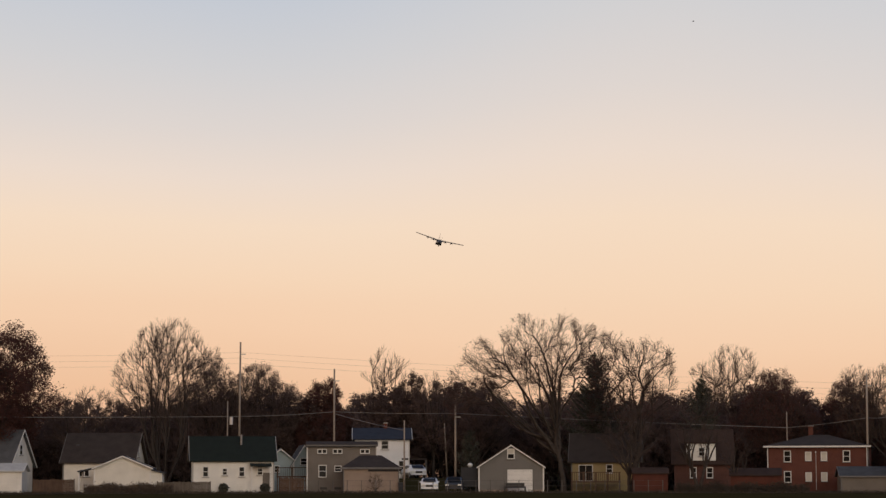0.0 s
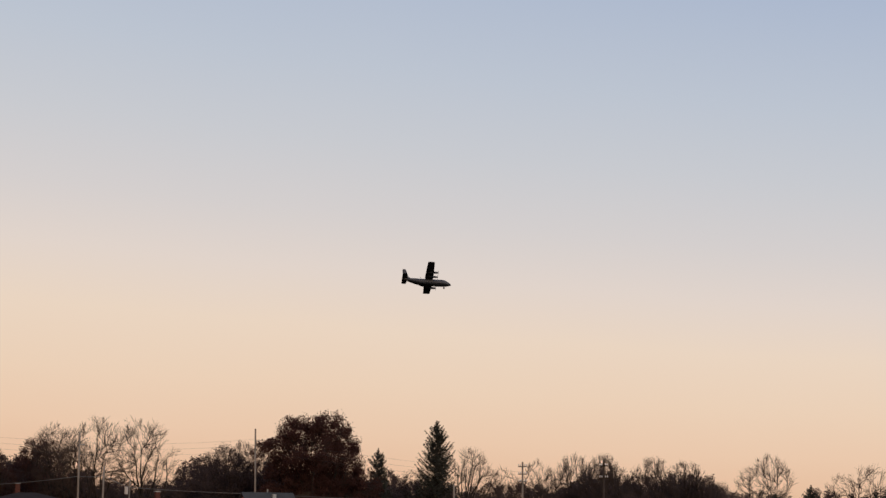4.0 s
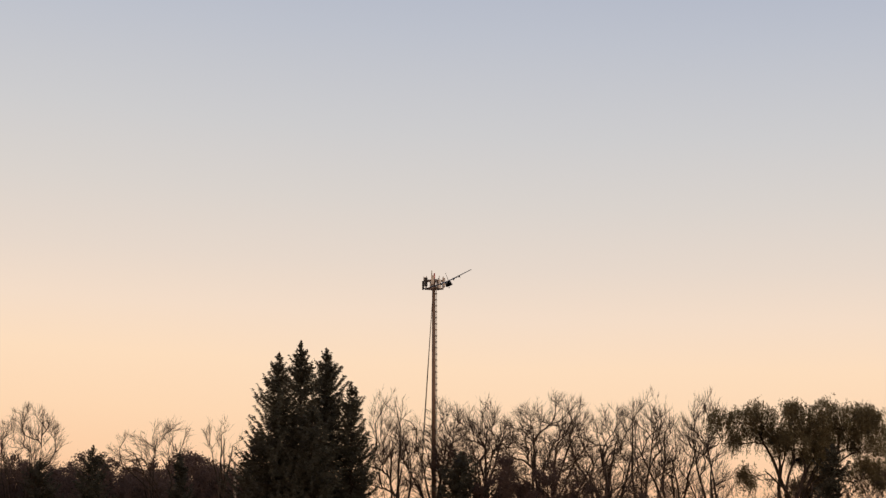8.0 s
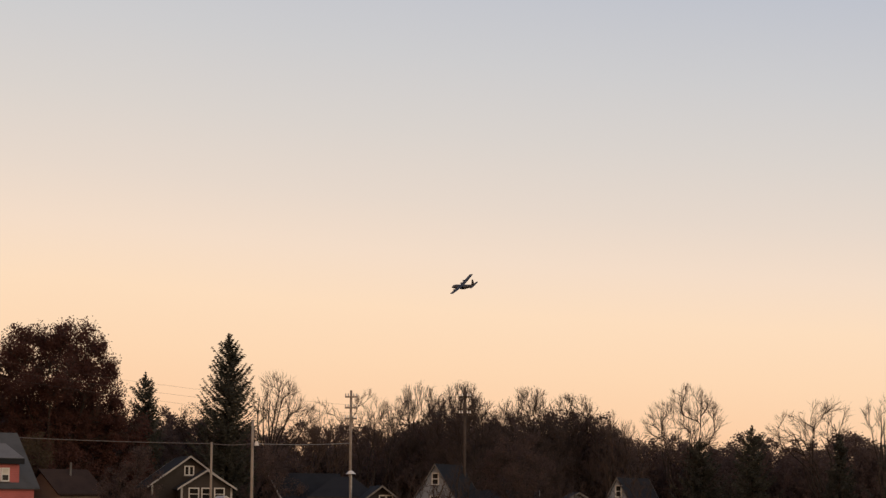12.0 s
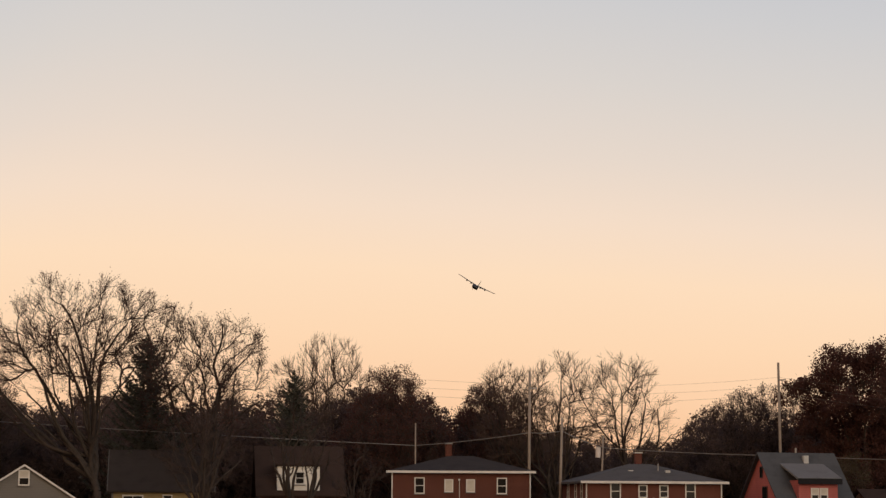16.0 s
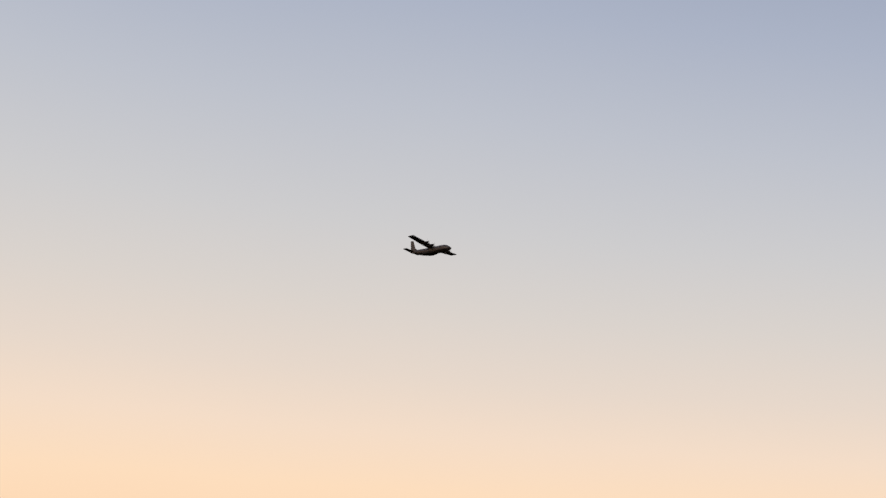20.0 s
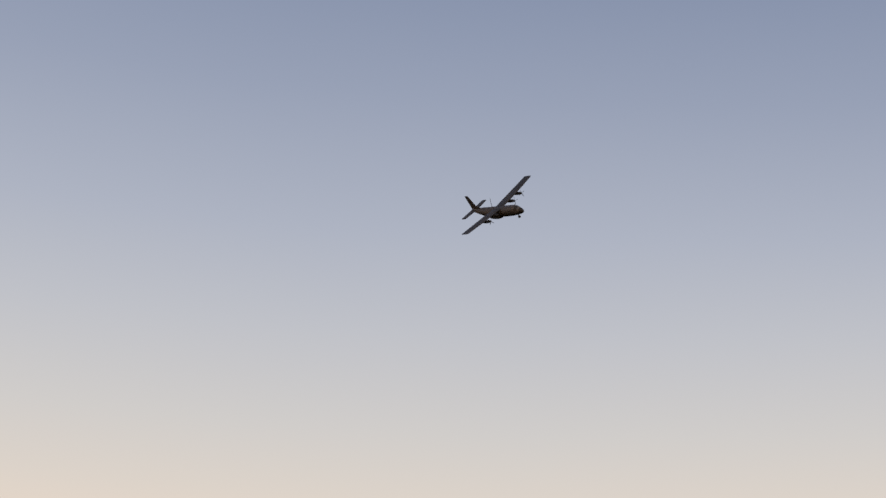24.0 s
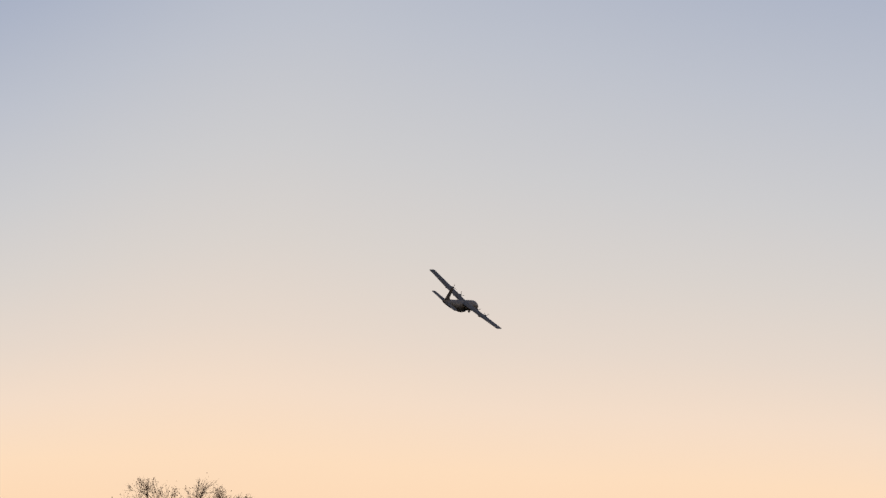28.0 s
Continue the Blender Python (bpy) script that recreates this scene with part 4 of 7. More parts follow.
tree("spreading leafless sycamore with upswept limbs", 7.15, 158, 16.7, 4.9, 22, lobes=[(-1.6, 0, 12.6, 2.6, 4.2), (1.7, 0.3, 12.9, 2.7, 4.2), (0.3, -1.8, 10.0, 3.0, 3.6), (3.2, 0.5, 9.8, 2.0, 2.6), (-2.9, 0.3, 9.4, 1.8, 2.4)], fork=0.3, gnarl=1.1, rise=0.10, limbs=12, lift=0.25, girth=1.1, leaf=LEAF_BROWN, leaves=8000, leaf_size=0.055)
spruce("dark spruce half hidden behind the sycamores", 5.68, 164, 15.0, 4.6, 31, power=0.7)
spruce("dark pointed spruce behind the brick cottage", 9.5, 172, 12.9, 3.4, 32, power=0.72)
tree(BARE, 10.3, 186, 16.8, 5.4, 23, stems=3, twig=TWIG_PALE, bark=BARK_PALE, gnarl=0.2, rise=0.32, crown_low=0.35, fork=0.3, limbs=20, lift=0.9, dens=0.9)
tree(RUSSET, 12.1, 175, 13.6, 5.3, 24, leaf=LEAF_BROWN, leaf_size=0.062, leaves=42000, crown_low=0.06, limbs=18, dens=1.15)
tree(BARE, 15.25, 174, 13.7, 4.0, 39, twig=TWIG_PALE, gnarl=0.7, fork=0.24, limbs=14, lift=0.1, rise=0.03, crown_low=0.25)
tree(RUSSET, 14.85, 178, 12.5, 4.3, 25, leaf=LEAF_BROWN, leaf_size=0.062, leaves=38000, crown_low=0.06, limbs=16, dens=1.15)
tree(BARE, 16.4, 172, 14.6, 4.6, 26, twig=TWIG_PALE, stems=1, gnarl=0.6, fork=0.22, limbs=16, lift=0.1, rise=0.03, lobes=[(-2.8, 0, 10.4, 2.6, 2.8), (0.6, 0.3, 11.6, 2.9, 2.9), (0, -0.8, 8.4, 3.6, 2.8), (-4.4, 0.3, 8.4, 2.0, 2.2), (2.6, 0, 9.4, 2.2, 2.6), (-3.4, 0, 6.8, 2.4, 1.8)])
tree("gnarled leafless tree with drooping side limbs", 18.2, 171, 14.9, 4.0, 27, twig=TWIG_PALE, gnarl=0.95, rise=0.0, fork=0.3, limbs=13, lift=0.25, lobes=[(-1.1, 0, 11.9, 2.1, 2.5), (2.8, 0.2, 9.0, 1.8, 2.3), (0.2, -0.8, 9.2, 2.4, 2.5), (0.8, 0.4, 12.2, 1.8, 1.8), (3.8, 0, 7.2, 1.7, 1.8), (-2.4, 0, 9.8, 1.7, 2.3), (1.8, 0, 7.2, 2.0, 1.8)])
tree(RUSSET, 21.1, 178, 12.3, 5.2, 28, leaf=LEAF_DARK, leaf_size=0.06, leaves=34000, crown_low=0.1, dens=1.1, limbs=16)
OAK = [(-3.2, 0, 11.9, 1.9, 1.7), (-1.9, 0, 13.7, 2.2, 2.1), (1.6, 0.3, 14.0, 2.5, 2.2), (-0.2, 0.5, 12.7, 2.4, 2.2), (3.3, 0.2, 11.8, 2.1, 2.0), (-4.9, 0, 11.8, 1.6, 1.1), (0.2, -1.2, 11.0, 3.4, 2.2), (-2.9, 0.4, 9.2, 2.4, 1.7), (3.9, 0, 9.4, 2.3, 2.0), (0.6, 1.4, 7.6, 4.0, 2.6), (-3.4, 0.5, 6.4, 2.4, 2.2), (4.6, 0.5, 6.0, 2.2, 2.4), (0, 0, 4.6, 4.4, 2.6), (5.8, 0.2, 8.2, 1.8, 1.9), (6.0, 0.4, 5.2, 2.0, 2.2)]
tree("broad oak thick with dark russet leaves beside the coral house", 24.35, 169, 16.3, 5.4, 29, lobes=OAK, fork=0.15, clumps=560, blob=0.74, limbs=26, room=0.9, leaf=LEAF_BROWN, leaves=135000, leaf_size=0.088, twigs=3)
tree(RUSSET, 22.9, 176, 11.6, 3.4, 36, leaf=LEAF_DARK, leaf_size=0.06, leaves=22000, crown_low=0.06, dens=1.1, limbs=14)
tree("low olive-brown shrub tree behind the coral house", 24.0, 164, 7.4, 2.6, 30, leaf=LEAF_SHRUB, leaves=7000, leaf_size=0.06, twig=TWIG_PALE, crown_low=0.1)
tree("brown-leaved tree between the two spruces", 27.85, 175, 11.0, 2.8, 37, leaf=LEAF_DARK, leaf_size=0.06, leaves=14000, crown_low=0.1, limbs=12)
tree("dark dense tree below the russet oak", 26.1, 172, 8.6, 3.0, 38, leaf=LEAF_DARK, leaf_size=0.06, leaves=20000, crown_low=0.05, dens=1.1, limbs=14)
spruce("small dark spruce beside the russet oak", 26.8, 173, 13.2, 3.1, 33, power=0.72)
spruce("tall dark pointed spruce above the roofs", 28.96, 171, 16.45, 3.7, 34, power=0.62, droop=0.35, dense=1.15)
tree("leafless tree leaning out beside the tall spruce", 30.15, 172, 13.8, 3.2, 35, twig=TWIG_PALE, gnarl=0.5, rise=0.15, limbs=10, lobes=[(0.2, 0, 11.0, 2.2, 2.5), (1.6, 0.2, 9.3, 2.2, 2.2)], trunk_x=-1.4, room=0.9)
for i, (az, h, r) in enumerate(((31.4, 10.6, 3.0), (32.8, 11.6, 2.6), (34.1, 12.3, 3.8), (35.3, 12.0, 3.6), (36.7, 11.9, 3.9), (38.2, 11.5, 4.0), (39.3, 9.8, 2.6), (40.9, 12.1, 3.2))):
    wood = 2 <= i <= 5
    tree("dense brushy leafless tree of the wood edge", az, 172 + 4 * (i % 3), h + 0.7, r + 0.3, 40 + i, stems=2 + i % 2, rise=0.3 if wood else 0.15, gnarl=0.3 if wood else 0.6, crown_low=0.12 if wood else 0.4, fork=0.25, dens=1.25 if wood else 0.95, room=1.0 if wood else 0.95, limbs=16 if wood else 10,
         twig=TWIG if wood else TWIG_PALE, leaf=LEAF_DARK, leaves=3500 if wood else 0, leaf_size=0.05, group="wood edge")
spruce("small dark spruce at the wood edge", 42.64, 170, 9.5, 2.9, 50, power=0.75)
spruce("small dark spruce at the wood edge", 44.87, 172, 9.1, 2.6, 51, power=0.75)
spruce("small dark spruce at the wood edge", 41.3, 174, 8.6, 3.2, 52, power=0.7)
tree(BARE, 44.4, 176, 11.5, 3.0, 53, twig=TWIG_PALE, gnarl=0.9, rise=0.0, limbs=9, lobes=[(-2.0, 0, 9.0, 2.3, 1.8), (0.6, 0.2, 10.0, 1.9, 2.0), (0, -0.4, 7.6, 2.0, 1.8)], trunk_x=0.6)
tree(BARE, 45.95, 172, 12.0, 1.9, 54, rise=0.25, twig=TWIG_PALE, gnarl=0.5, crown_low=0.55, fork=0.45, limbs=8)
# the spruce clump by the mast
for az, d, top_h, r, s, pw in ((48.0, 150, 16.1, 4.4, 60, 0.74), (48.66, 153, 15.8, 4.1, 61, 0.66), (47.43, 149, 15.2, 5.2, 62, 0.80), (49.32, 151, 13.3, 3.0, 63, 0.58), (46.9, 152, 9.8, 4.0, 64, 0.8), (48.3, 147, 11.6, 3.6, 65, 0.7)):
    spruce("tall dense dark spruce of a clump before the mast", az, d, top_h, r, s, group="spruce clump", power=pw, droop=0.5)
for i, (az, d, h, r) in enumerate(((50.2, 158, 13.2, 3.2), (51.5, 162, 12.7, 3.6), (52.75, 160, 12.8, 4.0), (54.35, 157, 12.9, 4.8), (56.0, 162, 12.2, 4.2), (57.2, 158, 13.4, 3.2), (58.35, 161, 13.3, 3.0), (64.6, 160, 11.5, 3.6), (66.5, 163, 12.0, 3.8))):
    tall = i in (0, 5, 6)
    tree("leafless tree with curving bare limbs against the sky", az, d, h, r, 70 + i, stems=2 if tall else 1, rise=0.16 if tall else -0.03, gnarl=0.45 if tall else 0.55, crown_low=0.22 if tall else 0.30, fork=0.26, limbs=10 if tall else 12, lift=0.35 if tall else 0.15, lean=0.45, girth=1.35, room=1.0, dens=1.0, twig=TWIG_WARM, bark=BARK, group="bare row")
spruce("small dark spruce below the mast", 52.2, 152, 8.5, 4.0, 90, power=0.7)
spruce("dark conifer grown into the willow", 61.85, 151, 8.9, 2.5, 91, power=0.6)
willow("willow with thin olive-green autumn leaves", 61.0, 154, 12.0, 92)
tree("dark leafy shrub below the bare trees", 53.4, 150, 7.9, 2.6, 93, leaf=LEAF_DARK, leaves=24000, leaf_size=0.07, stems=3, crown_low=0.05, name="shrub", category="shrub")
for az, h, r, sd in ((54.45, 7.8, 2.7, 92), (63.4, 7.2, 2.4, 94), (55.4, 6.2, 3.0, 95), (64.9, 6.4, 2.6, 96), (57.3, 5.4, 3.0, 98), (59.0, 4.6, 2.4, 99)):
    tree("dark leafy shrub below the bare trees", az, 152, h, r, sd, leaf=LEAF_DARK, leaves=12000, leaf_size=0.07, stems=3, crown_low=0.05, fork=0.12, name="shrub", category="shrub", group="shrubs")
for az, d, h, r, sd in ((56.9, 150, 8.2, 2.8, 120), (58.8, 152, 7.4, 2.4, 121), (60.2, 158, 6.4, 2.6, 122), (63.9, 150, 7.6, 2.6, 123), (55.7, 152, 7.6, 3.0, 124), (62.6, 152, 7.4, 2.6, 125), (60.9, 150, 6.6, 2.4, 126)):
    tree("low leafless twiggy tree under the bare row", az, d, h, r, sd, stems=3, crown_low=0.1, fork=0.15, twig=TWIG_WARM, room=0.8, group="bare row")
# small trees in the yards
for az, d, h, r, sd in ((33.75, 151, 6.4, 2.0, 130), (35.05, 153, 7.4, 2.3, 131), (37.6, 151, 6.2, 2.2, 132), (39.75, 151, 6.6, 2.2, 133), (38.75, 153, 5.4, 1.7, 134)):
    tree("small leafless twiggy tree before the white houses", az, d, h, r, sd, stems=2, crown_low=0.2, fork=0.2, gnarl=0.8, girth=1.5, limbs=10, group="house trees")
spruce("slender dark green arborvitae behind the utility pole", 1.0, 161, 6.6, 1.4, 110, power=0.45, droop=0.15)
tree("small leafless yard tree before the yellow house", 7.1, 151, 8.8, 3.6, 100, girth=1.7, fork=0.26, limbs=10, gnarl=0.6, lift=0.3)
tree("small leafless yard tree before the brick cottage", 9.75, 151, 10.2, 3.0, 101, girth=1.7, stems=2, gnarl=0.6, dens=0.9)
tree("slim leafless yard tree by the red shed", 11.2, 151, 6.4, 2.3, 102, girth=1.7, stems=2, dens=0.9)
tree("leafless bush against the tan garage", -2.6, 150, 2.3, 1.0, 103, crown_low=0.1, fork=0.10, name="bush", category="shrub", twig=TWIG_PALE, twig_len=0.25)
tree("small dark crooked tree before the white gabled house", 34.5, 152, 5.6, 1.7, 104, dens=0.45, twigs=2, limbs=9, fork=0.42, crown_low=0.4, gnarl=1.0, girth=2.0)
tree("dark tree before the white gabled houses", 36.6, 153, 8.2, 3.4, 105, stems=2, leaf=LEAF_DARK, leaves=12000, leaf_size=0.06)
tree("dark twiggy tree beside the dark bungalow", 26.5, 153, 6.6, 2.6, 106, stems=3, leaf=LEAF_DARK, leaves=9000, leaf_size=0.055, crown_low=0.1)
tree("dark twiggy tree before the low navy roof", 30.3, 160, 7.4, 2.8, 107, stems=3, leaf=LEAF_DARK, leaves=12000, leaf_size=0.055, crown_low=0.08)


def thicket():
    """The dark wood behind the houses: dense brushy trees, four kinds repeated along the bearing."""
    rng = np.random.default_rng(7)
    kinds = []
    for i in range(4):
        kinds.append(tree("dark dense brush of the wood behind the houses", -20 + 0.5 * i, 192, 9.6, 4.6, 200 + i, leaf=BRUSH_LEAF, leaves=14500, leaf_size=0.095,
                          stems=4, crown_low=0.02, fork=0.1, limbs=16, dens=0.75, twigs=2, twig_r=0.009, twig=BRUSH, group="brush wood", name="brush_tree"))
    az = -17.0
    while az < 72:
        tall = 1.0 if az < -11.5 else 1.12 if az < -3.2 else 1.08 if az < 3.5 else 1.15 if az < 13 else 0.95 if 15 < az < 17.2 else 0.8 if 17.2 <= az < 20.6 else 1.1 if az < 29 else 1.0 if az < 33.6 else 1.10 if az < 39 else 0.9 if az < 46.5 else 0.68 if az < 49.5 else 0.48
        for d in (183, 191, 199):
            k = kinds[int(rng.integers(0, 4))]
            a = az + rng.uniform(-0.4, 0.4)
            x, y, z = spot(a, d + rng.uniform(-3, 3))
            ob = copy_thing(k, pose(x, y, z - 0.3, 0, 0, rng.uniform(0, 360)))
            s = tall * rng.uniform(0.88, 1.12)
            ob.scale = (max(s, 0.8), max(s, 0.8), s)
        az += 1.05


thicket()


# ---- houses, west to east ----
def houses_west():
    h = thing("house", "white gabled house with a weathered grey roof", "house", -17.5, 163, -28)
    gable(h, 9.0, 6.6, 2.9, 6.4, "x", WHITE_SIDING, ROOF_GREY)
    window(h, 3.2, 4.4, 0.8, 1.1, y=4.5, side=90)
    window(h, 2.4, 1.7, 0.9, 1.2)
    g = thing("garage", "low white garage with a pale metal roof", "garage", -16.55, 158, -14)
    gable(g, 4.6, 4.2, 2.2, 2.9, "x", WHITE_SIDING, ROOF_PALE, over=0.25)

    h = thing("house", "white house with a dark grey shingle roof", "house", -12.86, 161, -15)
    gable(h, 7.2, 7.2, 3.25, 6.1, "x", CREAM, ROOF_DARK, trim=TRIM_DIM)
    window(h, -1.4, 2.0, 1.1, 0.8, style="double")
    window(h, 3.4, 4.2, 0.7, 1.1, y=3.6, side=90)
    window(h, 1.8, 1.9, 0.7, 1.1, y=3.6, side=90)
    for x, zz in ((-2.5, 5.0), (-2.1, 4.5)):
        part("roof_vent", boxes((x - 0.14, x + 0.14, 1.9, 2.3, zz - 0.5, zz)), ROOF_GREY, h)
    g = thing("garage", "cream gabled garage with an open lean-to", "garage", -12.12, 154, -8)
    gable(g, 5.6, 6.0, 2.45, 3.6, "y", CREAM, ROOF_GREY, over=0.28)
    bm = prism([(-4.5, 2.05), (-2.83, 2.45), (-2.83, 2.57), (-4.5, 2.17)], -0.2, 4.0, "y")
    part("lean_to_roof", bm, ROOF_GREY, g)
    part("annexe", prism([(2.803, 0), (3.95, 0), (3.95, 1.95), (2.803, 2.2)], 0.6, 4.6, "y"), CREAM, g)
    part("annexe_roof", prism([(2.803, 2.22), (4.15, 1.94), (4.15, 2.04), (2.803, 2.32)], 0.4, 4.8, "y"), ROOF_GREY, g)
    for y in (0.0, 3.6):
        part("post", boxes((-4.4, -4.28, y, y + 0.12, 0, 2.06)), TRIM, g)

    h = thing("house", "long white house with a dark green roof", "house", -7.92, 157, 0)
    gable(h, 8.3, 7.0, 3.35, 5.7, "x", WHITE_SIDING, ROOF_GREEN, trim=TRIM_MID)
    for x, w, hh in ((-2.84, 0.62, 1.1), (-0.87, 0.55, 0.75), (0.87, 0.62, 1.05), (2.75, 0.6, 0.75)):
        window(h, x, 2.1, w, hh)
    part("porch_roof", prism([(-1.1, 2.62), (0, 2.85), (0, 2.97), (-1.1, 2.74)], 1.7, 3.9, "x"), ROOF_GREEN, h)
    for x in (1.8, 3.7):
        part("porch_post", boxes((x, x + 0.1, -1.0, -0.9, 0, 2.66)), TRIM, h)
    door(h, 3.45, 0.85, 2.0, material=TAUPE)
    part("vent_pipe", rod(bmesh.new(), (0.9, 2.2, 4.5), (0.9, 2.2, 5.95), 0.1), STEEL, h)

    h = thing("house", "small pale blue house with a raised deck", "house", -5.72, 168, 4)
    gable(h, 3.2, 5.0, 3.2, 4.5, "y", BLUE_PAINT, ROOF_GREY, x=-0.9)
    gable(h, 2.3, 5.0, 3.1, 4.9, "y", BLUE_PAINT, ROOF_GREY, x=1.6, y=-0.8)
    window(h, 1.6, 3.2, 0.9, 0.8, y=-0.8)
    window(h, -1.3, 2.4, 0.6, 0.8)
    d = thing("deck", "raised brown timber deck with a railing", "deck", -5.65, 162.5, 0)
    part("platform", boxes((-1.6, 1.7, 0, 2.4, 1.5, 1.65)), DECK_WOOD, d)
    for x in (-1.55, 0.0, 1.6):
        part("post", boxes((x - 0.06, x + 0.06, 0, 0.12, 0, 2.5)), DECK_WOOD, d)
    part("rail", boxes((-1.6, 1.7, 0.01, 0.09, 2.5, 2.58)), DECK_WOOD, d)
    for i in range(16):
        part("baluster", boxes((-1.5 + i * 0.2, -1.46 + i * 0.2, 0.03, 0.07, 1.65, 2.5)), DECK_WOOD, d)

    h = thing("house", "two-storey taupe house with a flat dark roof", "house", -3.83, 158, 0)
    part("wall", boxes((-3.6, 3.6, 0, 7.5, 0, 4.62)), TAUPE, h)
    part("roof", prism([(-0.4, 4.9), (0.6, 5.25), (7.8, 5.25), (7.8, 4.9)], -3.75, 3.75, "x"), ROOF_DARK, h)
    part("fascia", boxes((-3.75, 3.75, -0.36, 7.7, 4.72, 4.895)), TRIM_DIM, h)
    for x in (-2.05, -0.45, 2.4):
        window(h, x, 4.2, 1.0, 0.5, style="double")
    window(h, -2.0, 2.15, 0.85, 1.3)
    window(h, -0.4, 2.4, 0.75, 0.65)
    for x in (-1.9, -0.4):
        part("vent", boxes((x - 0.35, x + 0.35, -0.03, -0.004, 0.25, 0.5)), PANEL_DARK, h)
    for x in (-3.6, 3.6):
        part("corner_board", boxes((x - 0.06, x + 0.06, -0.03, 0.06, 0, 4.62)), TRIM, h)
    g = thing("garage", "tan stucco garage with a dark hipped roof", "garage", -2.76, 151.5, 0)
    hip(g, 5.6, 5.5, 2.35, 3.75, 2.2, TAN, ROOF_DARK, over=0.25, edge=TRIM_DIM)
    # dark-coloured strip on the wall stands in for shade under the eave
    part("eave_shadow_board", boxes((-0.3, 2.9, -0.05, -0.004, 2.1, 2.3)), DARK_PAINT, g)

    h = thing("house", "tall white house with a slate blue roof", "house", -2.25, 172, 0)
    gable(h, 5.9, 6.0, 4.45, 5.6, "x", BRIGHT_WHITE, ROOF_BLUE)
    window(h, 0.3, 3.75, 0.85, 1.0)
    window(h, 2.1, 1.4, 0.6, 1.3)
    chimney(h, 0.4, 3.0, 5.5, 6.2, BRICK, s=0.2)
    c = thing("carport", "open carport with a thin flat roof on posts", "carport", -1.0, 172, 0)
    part("roof", boxes((-1.6, 1.2, 0, 5, 2.0, 2.2)), ROOF_DARK, c)
    for x in (-1.5, 1.05):
        for y in (0.1, 4.8):
            part("post", boxes((x, x + 0.12, y, y + 0.12, 0, 1.997)), TRIM_DIM, c)


def houses_mid():
    g = thing("garage", "grey gabled garage with a white roll-up door", "garage", 2.6, 151, 0)
    gable(g, 6.5, 7.5, 2.55, 4.65, "y", GREY_SIDING, ROOF_GREY, over=0.22)
    part("foundation", boxes((-3.27, 3.27, -0.02, 0.3, 0, 0.25)), TAN, g)
    d = part("roll_up_door", boxes(*[(-0.28, 2.05, -0.05, -0.005, 0.05 + i * 0.42, 0.46 + i * 0.42) for i in range(5)]), TRIM, g)
    part("door_frame", boxes((-0.38, -0.285, -0.08, 0.0, 0, 2.25), (2.055, 2.15, -0.08, 0.0, 0, 2.25), (-0.38, 2.15, -0.08, 0.0, 2.155, 2.28)), TRIM, g)
    window(g, -0.02, 3.85, 0.75, 1.05, style="half_blind")
    b = thing("utility_trailer", "dark box trailer parked beside the garage", "trailer", 1.0, 152, 0)
    part("box", boxes((-0.85, 0.85, 0, 3.6, 0.55, 2.5)), NAVY, b)
    for x in (-0.8, 0.62):
        part("tyre", rod(bmesh.new(), (x, 1.8, 0.33), (x + 0.18, 1.8, 0.33), 0.33, sides=16), RUBBER, b)
    part("lamp", boxes((-0.75, -0.6, -0.04, -0.003, 0.65, 0.75)), RED_LENS, b)
    part("hitch", rod(bmesh.new(), (0, 3.6, 0.6), (0, 4.7, 0.45), 0.05), STEEL, b)

    h = thing("house", "yellow single-storey house with a dark roof", "house", 6.1, 158, 0)
    gable(h, 6.9, 7.0, 3.25, 6.0, "x", YELLOW_PAINT, ROOF_DARK, trim=TRIM_DIM)
    pd = part("patio_door", boxes((-2.75, -1.25, -0.06, -0.005, 1.1, 2.8)), TRIM, h)
    part("glass", boxes((-2.66, -2.03, -0.075, -0.062, 1.15, 2.7), (-1.98, -1.34, -0.075, -0.062, 1.15, 2.7)), GLASS, pd)
    window(h, 0.45, 2.35, 0.7, 0.95)
    part("roof_vent", boxes((-1.2, -0.2, 1.2, 1.6, 4.0, 4.3)), ROOF_PALE, h)
    d = thing("deck", "raised timber deck with a railed edge", "deck", 5.75, 154.5, 0)
    part("platform", boxes((-2.4, 2.6, 0, 2.9, 0.95, 1.09)), DECK_WOOD, d)
    for i in range(5):
        x = -2.34 + i * 1.22
        part("post", boxes((x - 0.06, x + 0.06, 0.0, 0.12, 0, 1.95)), DECK_WOOD, d)
    part("rail", boxes((-2.45, 2.65, -0.01, 0.1, 1.953, 2.03)), DECK_WOOD, d)
    for i in range(24):
        part("baluster", boxes((-2.3 + i * 0.205, -2.25 + i * 0.205, 0.03, 0.08, 1.09, 1.953)), DECK_WOOD, d)
    s = thing("shed", "low red wooden shed with a grey roof", "shed", 7.95, 149, 6)
    gable(s, 3.4, 3.0, 1.85, 2.35, "x", RED_SHED, ROOF_BROWN, over=0.15, trim=False)
    s = thing("shed", "long low red wooden shed", "shed", 11.9, 150, 4)
    gable(s, 4.9, 3.2, 1.65, 2.3, "x", RED_SHED, ROOF_BROWN, over=0.15, trim=False)

    h = thing("house", "brick cottage with a steep brown roof and white dormer", "house", 9.72, 160, 4)
    gable(h, 5.9, 6.5, 3.1, 6.4, "x", BRICK_SHADED, ROOF_BROWN, trim=False)
    d = part("dormer", boxes((-1.75, 1.35, -0.1, 2.6, 3.2, 4.95)), WHITE_SIDING, h)
    part("dormer_roof", boxes((-1.9, 1.5, -0.25, 3.2, 4.955, 5.1)), ROOF_BROWN, h)
